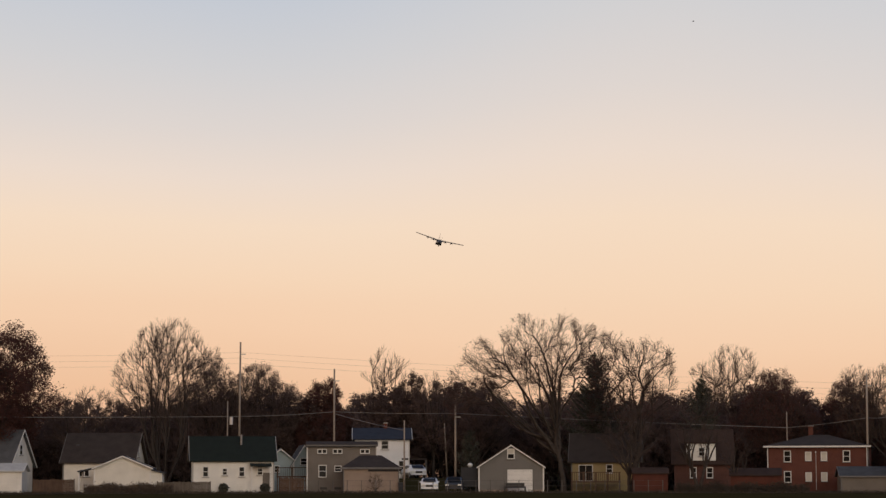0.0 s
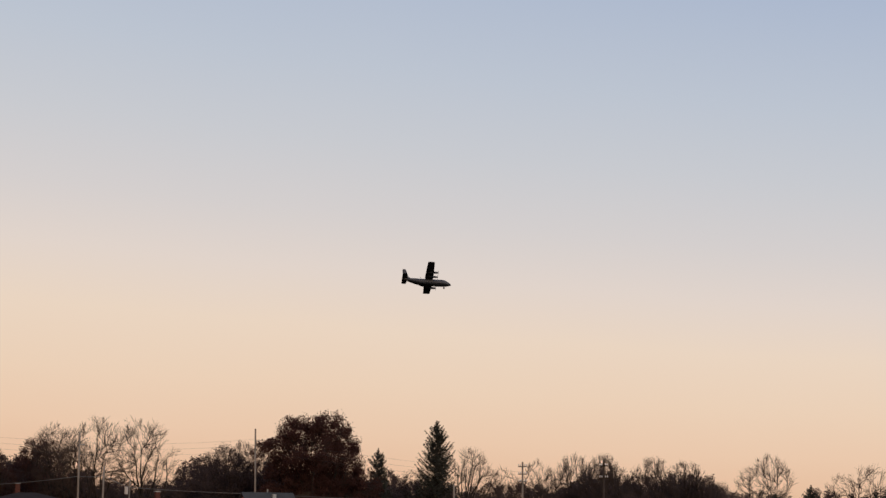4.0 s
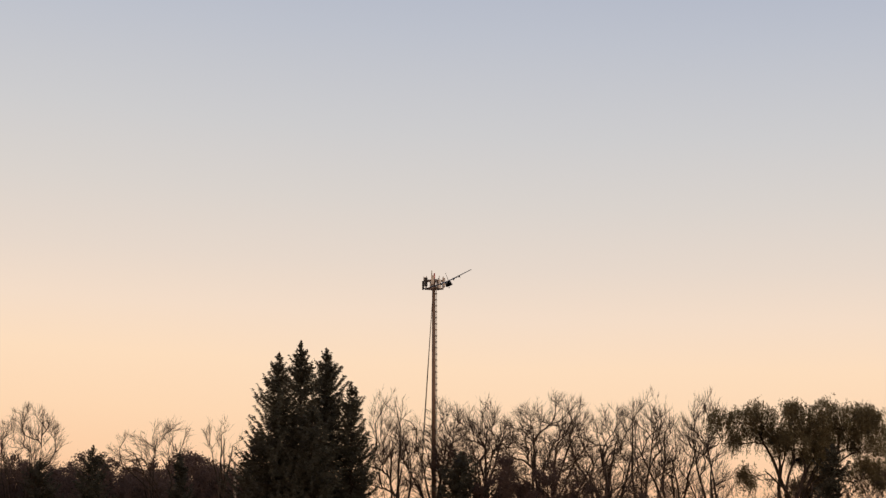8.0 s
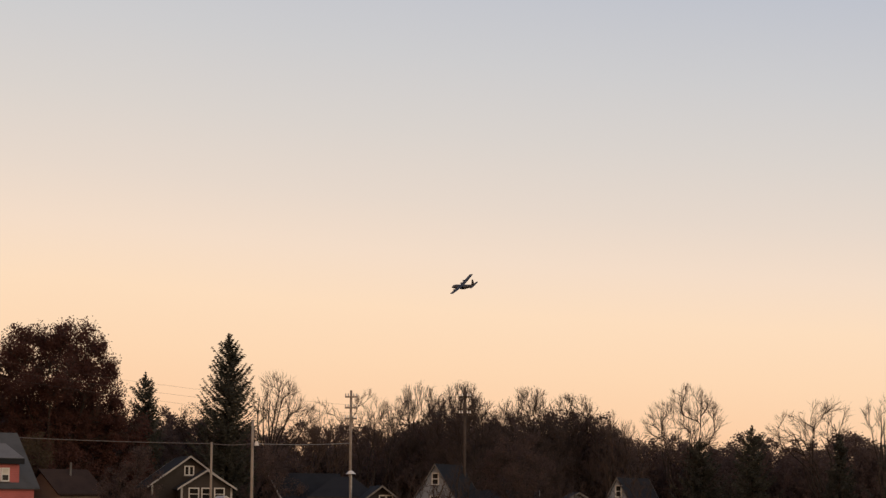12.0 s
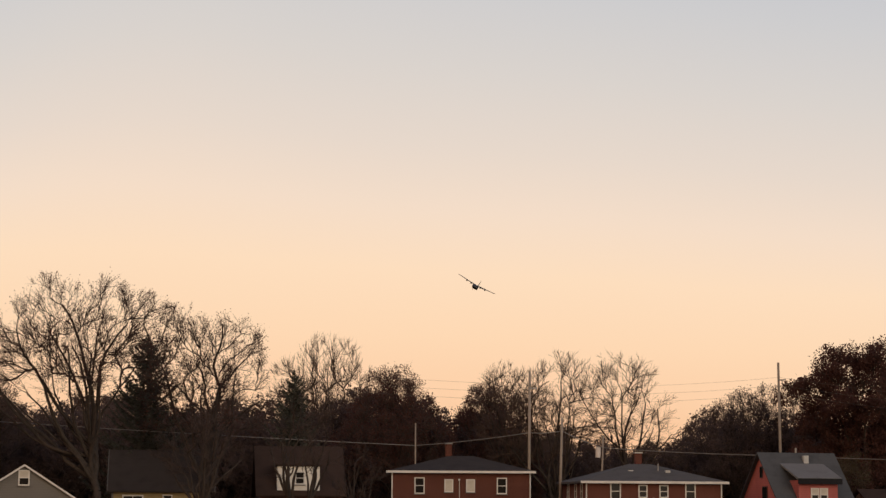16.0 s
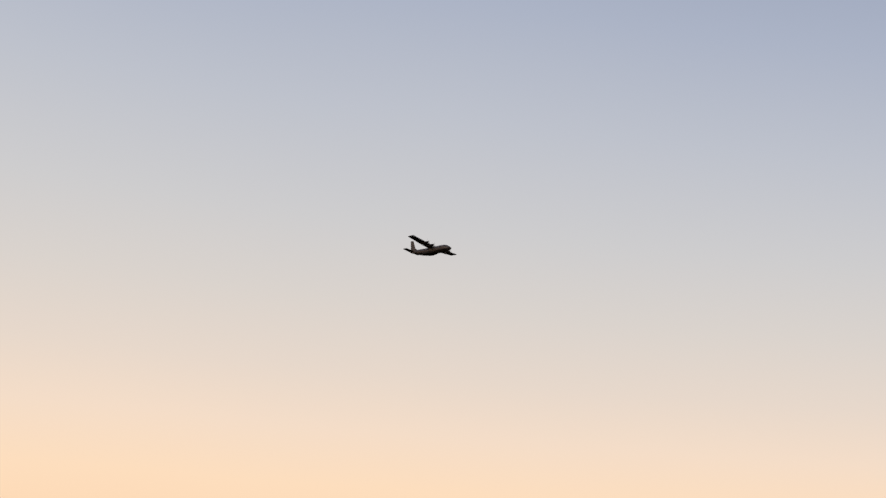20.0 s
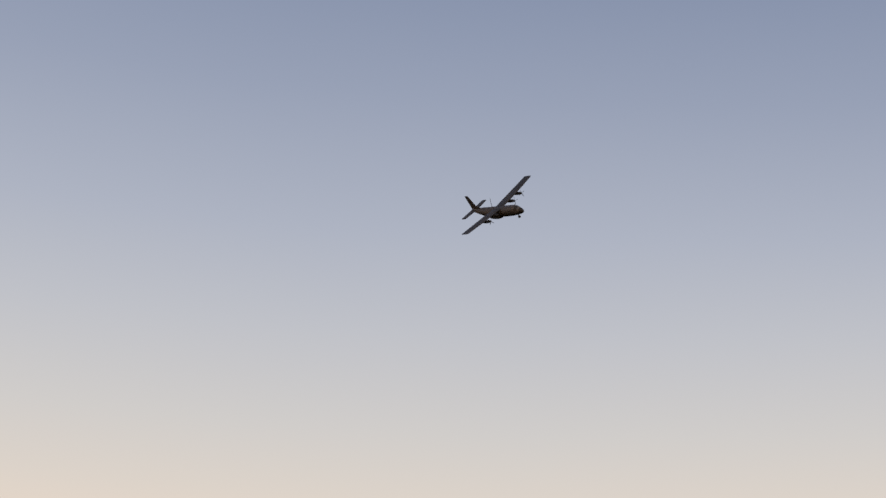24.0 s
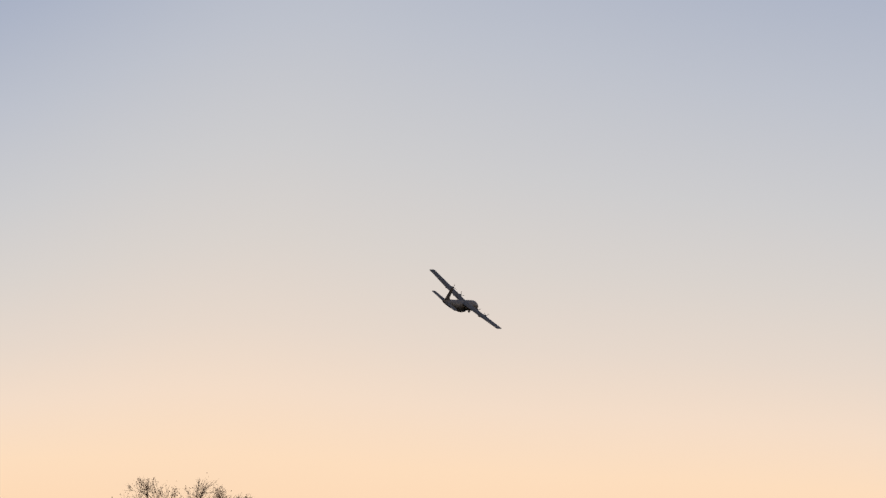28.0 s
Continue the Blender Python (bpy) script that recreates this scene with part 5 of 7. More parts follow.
    window(h, -0.1, 4.1, 0.7, 0.95, y=-0.1)
    window(h, -1.0, 1.95, 0.7, 1.15)
    window(h, 0.7, 1.95, 0.7, 1.15)

    h = thing("house", "two-storey red brick house with a dark hipped roof", "house", 13.9, 161, 0)
    hip(h, 10.2, 8.0, 4.55, 5.9, 1.8, BRICK, ROOF_DARK, over=0.35)
    for z in (3.62, 1.5):
        for x, w, hh, st in ((-3.05, 0.75, 1.2, "sash"), (-0.9, 0.65, 0.95, "blind"), (0.7, 0.65, 0.95, "blind"), (3.0, 0.75, 1.2, "sash")):
            window(h, x, z, w, hh, style=st)
    chimney(h, -0.95, 4.6, 5.3, 6.8, s=0.24)
    part("wall_lamp", boxes((-0.2, -0.08, -0.15, -0.004, 4.0, 4.12)), LAMP_LENS, h)
    part("cable_conduit", rod(bmesh.new(), (-0.12, -0.03, 0.2), (-0.12, -0.03, 4.0), 0.02), TRIM, h)
    g = thing("garage", "low pale garage with a dark flat-pitched roof", "garage", 16.2, 154, 10)
    gable(g, 6.6, 6.0, 1.55, 2.45, "x", TAUPE, ROOF_GREY, over=0.2, trim=TRIM_DIM, gutters=True)

    h = thing("house", "two-storey red brick house with a grey hipped roof", "house", 18.93, 154, 13)
    hip(h, 9.7, 9.0, 3.75, 5.2, 1.6, BRICK, ROOF_TAUPE, over=0.4)
    for z in (3.2, 1.3):
        for x, w, hh in ((-2.75, 0.75, 1.2), (-0.8, 0.65, 0.9), (0.7, 0.65, 0.9), (2.6, 0.75, 1.2)):
            window(h, x, z, w, hh)
    for y in (1.4, 3.6, 6.4):
        window(h, y, 3.2, 0.7, 1.1, y=-4.85, side=-90)
    chimney(h, 0.2, 6.0, 4.9, 6.0, s=0.24)
    for x, y in ((-1.1, 2.6), (1.5, 2.2)):
        part("roof_vent", boxes((x - 0.17, x + 0.17, y - 0.17, y + 0.17, 4.4, 4.72)), ROOF_PALE, h)
    part("vent_pipe", rod(bmesh.new(), (0.9, 2.6, 4.5), (0.9, 2.6, 5.2), 0.05), STEEL, h)
    part("wall_lamp", boxes((-0.15, 0.0, -0.15, -0.004, 2.6, 2.75)), LAMP_LENS, h)


def houses_east():
    h = thing("house", "coral red steep-roofed house with a large dormer", "house", 22.52, 158, 25)
    gable(h, 5.4, 7.0, 2.7, 6.3, "x", PINK, ROOF_GREY, over=0.3, x=0.2, y=-3.5, trim=False)
    part("dormer_wall", boxes((-1.2, 1.75, -3.45, -0.6, 1.0, 4.4)), PINK, h)
    part("dormer_roof", prism([(-3.75, 4.42), (-0.75, 5.5), (-0.75, 5.63), (-3.75, 4.56)], -1.4, 1.95, "x"), ROOF_MID, h)
    part("dormer_fascia", boxes((-1.4, 1.95, -3.83, -3.755, 4.14, 4.53)), ROOF_BLACK, h)
    window(h, 0.0, 3.4, 0.62, 0.95, y=-3.45, style="half_blind")
    window(h, 0.68, 3.4, 0.62, 0.95, y=-3.45, style="half_blind")
    for yy, zz, ww, hh in ((-0.7, 3.4, 0.8, 1.2), (-0.1, 5.0, 0.45, 0.8)):
        w = part("window", boxes((-2.56, -2.503, yy - ww / 2, yy + ww / 2, zz - hh / 2, zz + hh / 2)), PANEL_DARK, h, "dark window frame")
        part("pane", boxes((-2.575, -2.563, yy - ww / 2 + 0.07, yy + ww / 2 - 0.07, zz - hh / 2 + 0.07, zz + hh / 2 - 0.07)), GLASS, w)
    part("roof_vent", boxes((0.5, 0.85, -0.75, -0.4, 5.6, 6.2)), ROOF_PALE, h)
    part("vent_pipe", rod(bmesh.new(), (0.3, 0.2, 6.0), (0.3, 0.2, 6.75), 0.08), STEEL, h)

    h = thing("house", "small tan house with a dark brown roof", "house", 25.2, 158, 36)
    gable(h, 3.6, 4.2, 3.1, 4.6, "x", TAN, ROOF_BROWN, trim=False)
    window(h, 2.1, 3.2, 0.6, 0.9, y=-1.6, side=-90)
    part("vent_pipe", rod(bmesh.new(), (0.2, 1.5, 4.1), (0.2, 1.5, 5.2), 0.08), TRIM_DIM, h)

    h = thing("house", "dark bungalow with white-trimmed double gables", "house", 28.0, 157, 8)
    gable(h, 5.3, 7.0, 4.4, 6.3, "y", BROWN_PAINT, ROOF_BLACK, trim=TRIM_MID, over=0.4)
    gable(h, 3.5, 2.2, 4.2, 5.3, "y", BROWN_PAINT, ROOF_BLACK, trim=TRIM_MID, over=0.35, x=0.9, y=-2.2)
    for x in (0.0, 0.9, 1.8):
        window(h, x, 3.7, 0.75, 0.9, y=-2.2, style="sash")
    window(h, -0.05, 5.35, 0.7, 0.7, style="double")

    h = thing("house", "low house with a broad dark roof", "house", 31.35, 159, 20)
    gable(h, 4.6, 6.4, 3.4, 5.25, "x", DARK_PAINT, ROOF_BLACK, over=0.5, trim=False)
    part("barge_board", prism([(3.2, 5.24), (3.2, 5.37), (-0.5, 3.23), (-0.5, 3.06)], -2.86, -2.803, "x"), TRIM_MID, h)
    window(h, 0.6, 2.6, 1.1, 0.9, style="double")
    window(h, -1.6, 2.6, 0.9, 0.9)
    h = thing("house", "low dark house with a navy hipped roof", "house", 32.0, 157, 0)
    hip(h, 4.4, 5.5, 3.5, 5.1, 1.4, DARK_PAINT, ROOF_BLACK, over=0.35, edge=DARK_PAINT)
    window(h, -1.3, 2.9, 0.9, 0.8)
    g = thing("garage", "low cream garage with a plain gable", "garage", 28.95, 148, 6)
    gable(g, 3.7, 5.5, 2.5, 3.55, "y", CREAM, ROOF_PALE, over=0.15, trim=False)
    h = thing("house", "dark gabled house with a large white-framed window", "house", 33.0, 152, 6)
    gable(h, 4.6, 7.0, 2.6, 4.35, "y", DARK_PAINT, ROOF_BLACK, trim=TRIM_DIM, over=0.4)
    window(h, 0.3, 3.3, 1.0, 1.0, style="double")
    part("awning", prism([(-1.3, 2.5), (0, 2.75), (0, 2.85), (-1.3, 2.6)], -4.6, -2.35, "x"), ROOF_PALE, h)
    part("flue", rod(bmesh.new(), (-1.9, 3.0, 2.9), (-1.9, 3.0, 5.25), 0.11), STEEL, h)
    part("flue_cap", rod(bmesh.new(), (-1.9, 3.0, 5.26), (-1.9, 3.0, 5.5), 0.38, 0.08), TRIM, h)
    h = thing("house", "white house with a steep narrow gable and dark roof", "house", 34.4, 160, -16)
    gable(h, 3.9, 7.0, 2.9, 6.0, "y", WHITE_GREY, ROOF_BLACK, trim=TRIM_DIM, over=0.2)
    window(h, 0.0, 5.0, 0.55, 0.9)
    window(h, 0.0, 3.2, 0.8, 1.2)
    h = thing("house", "white house with a low front gable", "house", 38.15, 156, 5)
    gable(h, 3.8, 6.0, 2.9, 4.0, "y", WHITE_GREY, ROOF_BLACK, trim=TRIM_DIM, over=0.3)
    window(h, 0.0, 2.9, 0.9, 1.0)
    h = thing("house", "white house with a steep gable and side dormer", "house", 39.15, 160, -18)
    gable(h, 3.0, 7.5, 2.3, 5.1, "y", WHITE_GREY, ROOF_BLACK, trim=TRIM_DIM, over=0.15)
    window(h, 0.1, 4.2, 0.5, 0.9)
    window(h, 0.1, 2.7, 0.8, 1.2)
    part("side_dormer", boxes((0.6, 1.9, 2.2, 4.4, 2.3, 3.7)), WHITE_GREY, h)
    h = thing("house", "pale cottage half hidden by dark trees", "house", 36.2, 160, 0)
    gable(h, 4.5, 6.0, 2.7, 4.1, "x", WHITE_GREY, ROOF_BLACK)
    window(h, -0.9, 2.2, 0.8, 1.0)



def yard_things():
    """Small things in the yards behind the fence."""
    t = thing("flatbed_trailer", "low dark flat trailer parked before the garage door", "trailer", 2.75, 148.5, 0)
    part("bed", boxes((-0.95, 0.95, 0, 1.6, 0.45, 0.58)), NAVY, t)
    part("headboard", boxes((-0.95, 0.95, 1.605, 1.66, 0.45, 0.95)), PANEL_DARK, t)
    for x in (-1.1, 0.96):
        part("tyre", rod(bmesh.new(), (x, 0.9, 0.3), (x + 0.14, 0.9, 0.3), 0.3, sides=16), RUBBER, t)
    l = thing("yard_lamp", "white globe lamp on a short steel post", "lamp", 1.02, 156.5, 0)
    part("post", rod(bmesh.new(), (0, 0, 0), (0, 0, 2.55), 0.05), STEEL, l)
    bm = bmesh.new()
    bmesh.ops.create_icosphere(bm, subdivisions=3, radius=0.27)
    for v in bm.verts:
        v.co.z = v.co.z * 0.9 + 2.75
    part("globe", bm, LAMP_LENS, l, smooth=True)
    b = thing("wheeled_bin", "dark wheeled rubbish bin beside the tan garage", "bin", -1.62, 151, 0)
    part("body", prism([(-0.24, 0.08), (0.24, 0.08), (0.29, 0.95), (-0.29, 0.95)], 0, 0.55, "y"), NAVY, b)
    part("lid", boxes((-0.31, 0.31, -0.03, 0.6, 0.953, 1.02)), PANEL_DARK, b)
    for x in (-0.26, 0.2):
        part("wheel", rod(bmesh.new(), (x, 0.48, 0.09), (x + 0.06, 0.48, 0.09), 0.09, sides=12), RUBBER, b)
    for az, d in ((-8.3, 156.2), (-6.75, 155.0)):
        p = thing("garden_shrub", "small dark green shrub beside the white house", "shrub", az, d, 0)
        rng = np.random.default_rng(int(d * 10))
        dirs = rng.normal(0, 1, (900, 3))
        dirs /= np.linalg.norm(dirs, axis=1)[:, None]
        c = dirs * (0.5 * rng.uniform(0.2, 1, (900, 1)) ** 0.4) * np.array([1, 1, 0.9]) + np.array([0, 0, 0.45])
        a = rng.normal(0, 0.05, (900, 3))
        v, f = quads(c, a, np.cross(a, rng.normal(0, 1, (900, 3))))
        tagged(new("foliage", fast_mesh("foliage", v, f, NEEDLE)), kind="stuff").parent = p


houses_west()
yard_things()
houses_mid()
houses_east()


# ---- cars ----
def car(label, az, d, turn, paint, tall=1.45):
    c = thing("car", label, "car", az, d, turn)
    prof = [(-2.2, 0.35), (2.2, 0.35), (2.25, 0.75), (1.9, 0.95), (1.05, 1.0), (0.5, tall), (-1.2, tall), (-1.95, 1.0), (-2.25, 0.85)]
    bm = prism(prof, -0.86, 0.86, "x")
    bmesh.ops.bevel(bm, geom=list(bm.edges), offset=0.07, segments=2, affect="EDGES")
    part("body", bm, paint, c, smooth=True)
    # front end looks along -y
    part("windscreen", prism([(-2.0, 1.05), (-1.3, tall - 0.07), (-1.27, tall - 0.05), (-1.97, 1.07)], -0.68, 0.68, "x"), GLASS, c).matrix_basis = pose(0, -0.055, 0.03)
    part("side_window", boxes((-0.875, -0.862, -1.1, 0.5, 1.02, tall - 0.1)), GLASS, c)
    part("side_window", boxes((0.862, 0.875, -1.1, 0.5, 1.02, tall - 0.1)), GLASS, c)
    for x in (-0.62, 0.62):
        part("headlight", boxes((x - 0.18, x + 0.18, -2.3, -2.2, 0.66, 0.82)), LAMP_LENS, c)
    part("grille", boxes((-0.38, 0.38, -2.29, -2.2, 0.55, 0.78)), PANEL_DARK, c)
    part("bumper", boxes((-0.84, 0.84, -2.32, -2.19, 0.36, 0.53)), paint, c)
    for x in (-0.86, 0.66):
        for y in (-1.4, 1.35):
            w = part("wheel", rod(bmesh.new(), (x, y, 0.33), (x + 0.2, y, 0.33), 0.33, sides=20), RUBBER, c)
            part("rim", rod(bmesh.new(), (x - 0.01, y, 0.33), (x + 0.21, y, 0.33), 0.2, sides=14), CHROME, w)
    for x in (-0.98, 0.86):
        part("mirror", boxes((x, x + 0.12, -1.15, -1.0, 0.98, 1.12)), paint, c)
    for ch in c.children:
        if ch.name.startswith(("body", "windscreen", "side_window")):
            for v in ch.data.vertices:
                if v.co.z > 1.02:
                    v.co.x *= 1 - 0.16 * min(1, (v.co.z - 1.02) / (tall - 1.02))


car("white sedan parked facing the field", -0.53, 151, 0, CAR_WHITE)
car("dark blue hatchback parked on the grass", 0.45, 151, -4, CAR_DARK, 1.55)
car("white car standing beyond the carport", -1.1, 170, 15, CAR_WHITE)


# ---- poles, wires, fences ----
POLES = {}


def pole(key, az, d, top, lean=0.0, arms=(), lamp=False, transformer=False, r=0.13, wood=None, hung=0.38, low=2.2):
    wood = wood or WOOD_POLE
    p = tagged(new("utility_pole"), "weathered wooden utility pole" + (" with crossarms" if arms else ""), "pole", "utility poles")
    x, y, z = spot(az, d)
    h = top - z
    p.matrix_world = pose(x, y, z - 0.3, 0, lean, -az)
    part("shaft", rod(bmesh.new(), (0, 0, 0), (0, 0, h + 0.3), r, r * 0.68, 10), wood, p, smooth=True)
    for a in arms:
        arm = part("crossarm", boxes((-0.45, 0.45, -0.27, -0.17, h + 0.3 - a - 0.06, h + 0.3 - a + 0.06)), wood, p)
        for xx in (-0.4, -0.2, 0.2, 0.4):
            part("insulator", rod(bmesh.new(), (xx, -0.22, h + 0.3 - a + 0.063), (xx, -0.22, h + 0.3 - a + 0.26), 0.06, 0.035), PANEL_WHITE, arm)
    if key in "ABCEGW":
        part("bracket", boxes((-0.05, 0.55, -0.2, -0.12, h - 1.05, h - 0.95)), STEEL, p)
    if lamp:
        part("lamp_head", rod(bmesh.new(), (0.28, -0.3, h + 0.3 - 1.75), (0.28, -0.3, h + 0.3 - 1.45), 0.17, 0.1), PANEL_WHITE, p)
    if transformer:
        part("transformer", rod(bmesh.new(), (hung, -0.1, h - low), (hung, -0.1, h - low + 0.8), 0.19, 0.19, 14), PANEL_WHITE, p)
    POLES[key] = Vector((x + h * math.sin(radians(lean)) * math.cos(radians(az)), y - h * math.sin(radians(lean)) * math.sin(radians(az)), top))


def z_of(el, d):
    return EYE.z + d * math.tan(radians(el))


pole("W", -20.5, 168, 15.5)
pole("A", -7.63, 163, z_of(4.96, 163), 0.3)
pole("S", -8.03, 165, z_of(2.75, 165), 0, transformer=True, r=0.09)
pole("B", -4.07, 165, z_of(3.96, 165), 0)
pole("D", -1.5, 149, z_of(2.11, 149), 0, r=0.10)
pole("C", 0.46, 160, z_of(2.65, 160), 0)
pole("N", 0.15, 176, z_of(1.9, 176), -3, r=0.09)
pole("K", 12.7, 166, z_of(2.31, 166), 0, r=0.075)
pole("E", 15.67, 163, z_of(3.69, 163), 0.3, r=0.13)
pole("F", 16.46, 160, z_of(2.48, 160), 1.5, r=0.12)
pole("Q", 17.52, 165, z_of(2.0, 165), 2, transformer=True, r=0.09, hung=-0.34, low=1.35)
pole("G", 22.22, 164, z_of(3.9, 164), -0.6, r=0.125)
pole("M", 28.55, 154, z_of(1.37, 154), 0, r=0.11)
pole("H", 29.61, 152, z_of(1.95, 152), 0, lamp=True)
pole("I", 32.17, 162, z_of(2.76, 162), 0, arms=(0.5, 1.3, 2.1), r=0.13)
pole("J", 35.16, 166, z_of(2.85, 166), 0, arms=(0.7, 2.0), r=0.14, wood=WOOD_DARK)
pole("V", 46.3, 172, 6.0, 0, r=0.14)


def wire(a, b, r=0.015, sag=0.9, off=(0, 0), skin=None):
    p, q = POLES[a] + Vector((0, 0, off[0])), POLES[b] + Vector((0, 0, off[1]))
    pts = []
    for i in range(17):
        s = i / 16
        v = p.lerp(q, s)
        v.z -= sag * 4 * s * (1 - s)
        pts.append(v)
    v, f = chain(pts, r)
    tagged(new("power_line", fast_mesh("power_line", v, f, skin or CABLE)), "thin overhead electric cable between the poles", "cable", "overhead lines")


for a, b in (("W", "A"), ("A", "E"), ("E", "G"), ("G", "I"), ("I", "J")):
    for o in (-1.1, -1.7, -2.3):
        wire(a, b, 0.0065, 0.3, (o, o))
for a, b, oa, ob in (("W", "A", -7.6, -7.9), ("A", "B", -7.9, -4.6), ("B", "C", -4.6, -0.9), ("C", "K", -0.9, -1.7), ("K", "E", -1.7, -4.6), ("E", "F", -4.6, -1.0), ("F", "Q", -1.0, -0.9), ("Q", "G", -0.9, -6.9), ("H", "I", -1.6, -3.9), ("M", "H", -0.1, -1.6), ("G", "M", -6.9, -0.1), ("D", "B", -1.0, -4.8)):
    wire(a, b, 0.03, 0.1, (oa, ob), CABLE_GREY)


def fence(label, az0, az1, d, h, material, board=0.14, gap=0.012):
    """A board fence: posts, two rails, and each board."""
    f = thing("fence", label, "fence", (az0 + az1) / 2, d)
    w = radians(az1 - az0) * d
    n = int(w / (board + gap))
    rng = random.Random(int(d * 10 + az0))
    for i in range(n):
        x = -w / 2 + i * (board + gap)
        part("board", boxes((x, x + board, 0, 0.025, 0.04, h * rng.uniform(0.95, 1.03))), material, f)
    for z in (0.3 * h, 0.8 * h):
        part("rail", boxes((-w / 2, w / 2, 0.028, 0.08, z - 0.05, z + 0.05)), material, f)
    k = max(2, int(w / 2.4))
    for i in range(k + 1):
        x = -w / 2 + w * i / k
        part("post", boxes((x - 0.06, x + 0.06, 0.083, 0.2, 0, h + 0.05)), material, f)


fence("brown board fence between the white garages", -15.4, -13.9, 154, 1.35, DECK_WOOD)
fence("weathered grey board fence beside the cream garage", -10.9, -8.9, 150, 1.1, FENCE_WOOD)
fence("brown board fence below the deck", -6.2, -5.2, 156, 1.5, DECK_WOOD)


def chain_fence():
    f = tagged(new("wire_fence"), "low chain-link fence along the edge of the field", "fence")
    rng = random.Random(5)
    for i in range(27):
        az = -6.0 + i * 0.56
        x, y, z = spot(az, 141)
        b = part("post", rod(bmesh.new(), (x, y, z - 0.1), (x, y, z + 1.25), 0.035), CABLE, f)
    for hh in (0.15, 0.7, 1.2):
        v, fc = chain([spot(-6.0 + i * 0.56, 141, hh) for i in range(27)], 0.009, 4)
        new("wire", fast_mesh("wire", v, fc, CABLE)).parent = f


chain_fence()


def brush_strip(label, az0, az1, d0, d1, h, n, seed, leaf=LEAF_DARK, size=0.07):
    """Rough brush at the field's edge: leaning stems and small leaves."""
    rng = np.random.default_rng(seed)
    az, d = rng.uniform(az0, az1, n), rng.uniform(d0, d1, n)
    base = np.array([spot(a, r) for a, r in zip(az, d)])
    hh = h * rng.uniform(0.35, 1.0, n) * (0.85 + 0.15 * np.sin(az * 5.0 + seed))
    tip = base + np.stack([rng.normal(0, 0.2, n), rng.normal(0, 0.2, n), hh], 1)
    v, f = tubes(np.concatenate([base, tip, np.full((n, 1), 0.014), np.full((n, 1), 0.006)], 1), 3)
    top = tagged(new("brush", fast_mesh("brush", v, f, TWIG)), label, "brush", kind="stuff")
    m = n * 5
    k = rng.integers(0, n, m)
    c = base[k] + (tip - base)[k] * rng.uniform(0.15, 1.05, (m, 1)) + rng.normal(0, 0.1, (m, 3))
    a = rng.normal(0, 1, (m, 3))
    b = np.cross(a, rng.normal(0, 1, (m, 3)))
    b /= np.linalg.norm(b, axis=1)[:, None] + 1e-6
    v, f = quads(c, a * size, b * size)
    new("leaves", fast_mesh("leaves", v, f, leaf)).parent = top


brush_strip("strip of dry dark brush before the white garage", -13.7, -10.5, 143, 147, 1.05, 3600, 3, leaf=DRY_STEM, size=0.045)
brush_strip("low dry weeds along the edge of the field", -17.5, 17.5, 138, 142, 0.16, 5000, 4, leaf=WEED_DARK, size=0.04)
brush_strip("dense dark undergrowth of the wood behind the houses", -18.0, 72.0, 201, 206, 5.2, 12000, 8, leaf=BRUSH_LEAF, size=0.17)
brush_strip("dark scrub before the red sheds", 9.0, 14.0, 144, 147, 1.1, 1800, 6, leaf=WEED_DARK, size=0.05)


def street():
    """The lane between the houses, a raised strip of asphalt with the yards behind."""
    verts, faces = [], []
    for i in range(60):
        az = -22 + i * 1.1
        for d in (157.5, 160.6):
            x, y, z = spot(az, d)
            verts.append((x, y, z + 0.004 + 0.0))
    for i in range(59):
        a = 2 * i
        faces.append((a, a + 1, a + 3, a + 2))
    tagged(obj("road", verts, faces, ASPHALT), "narrow asphalt lane behind the houses", "road", kind="structure")


street()


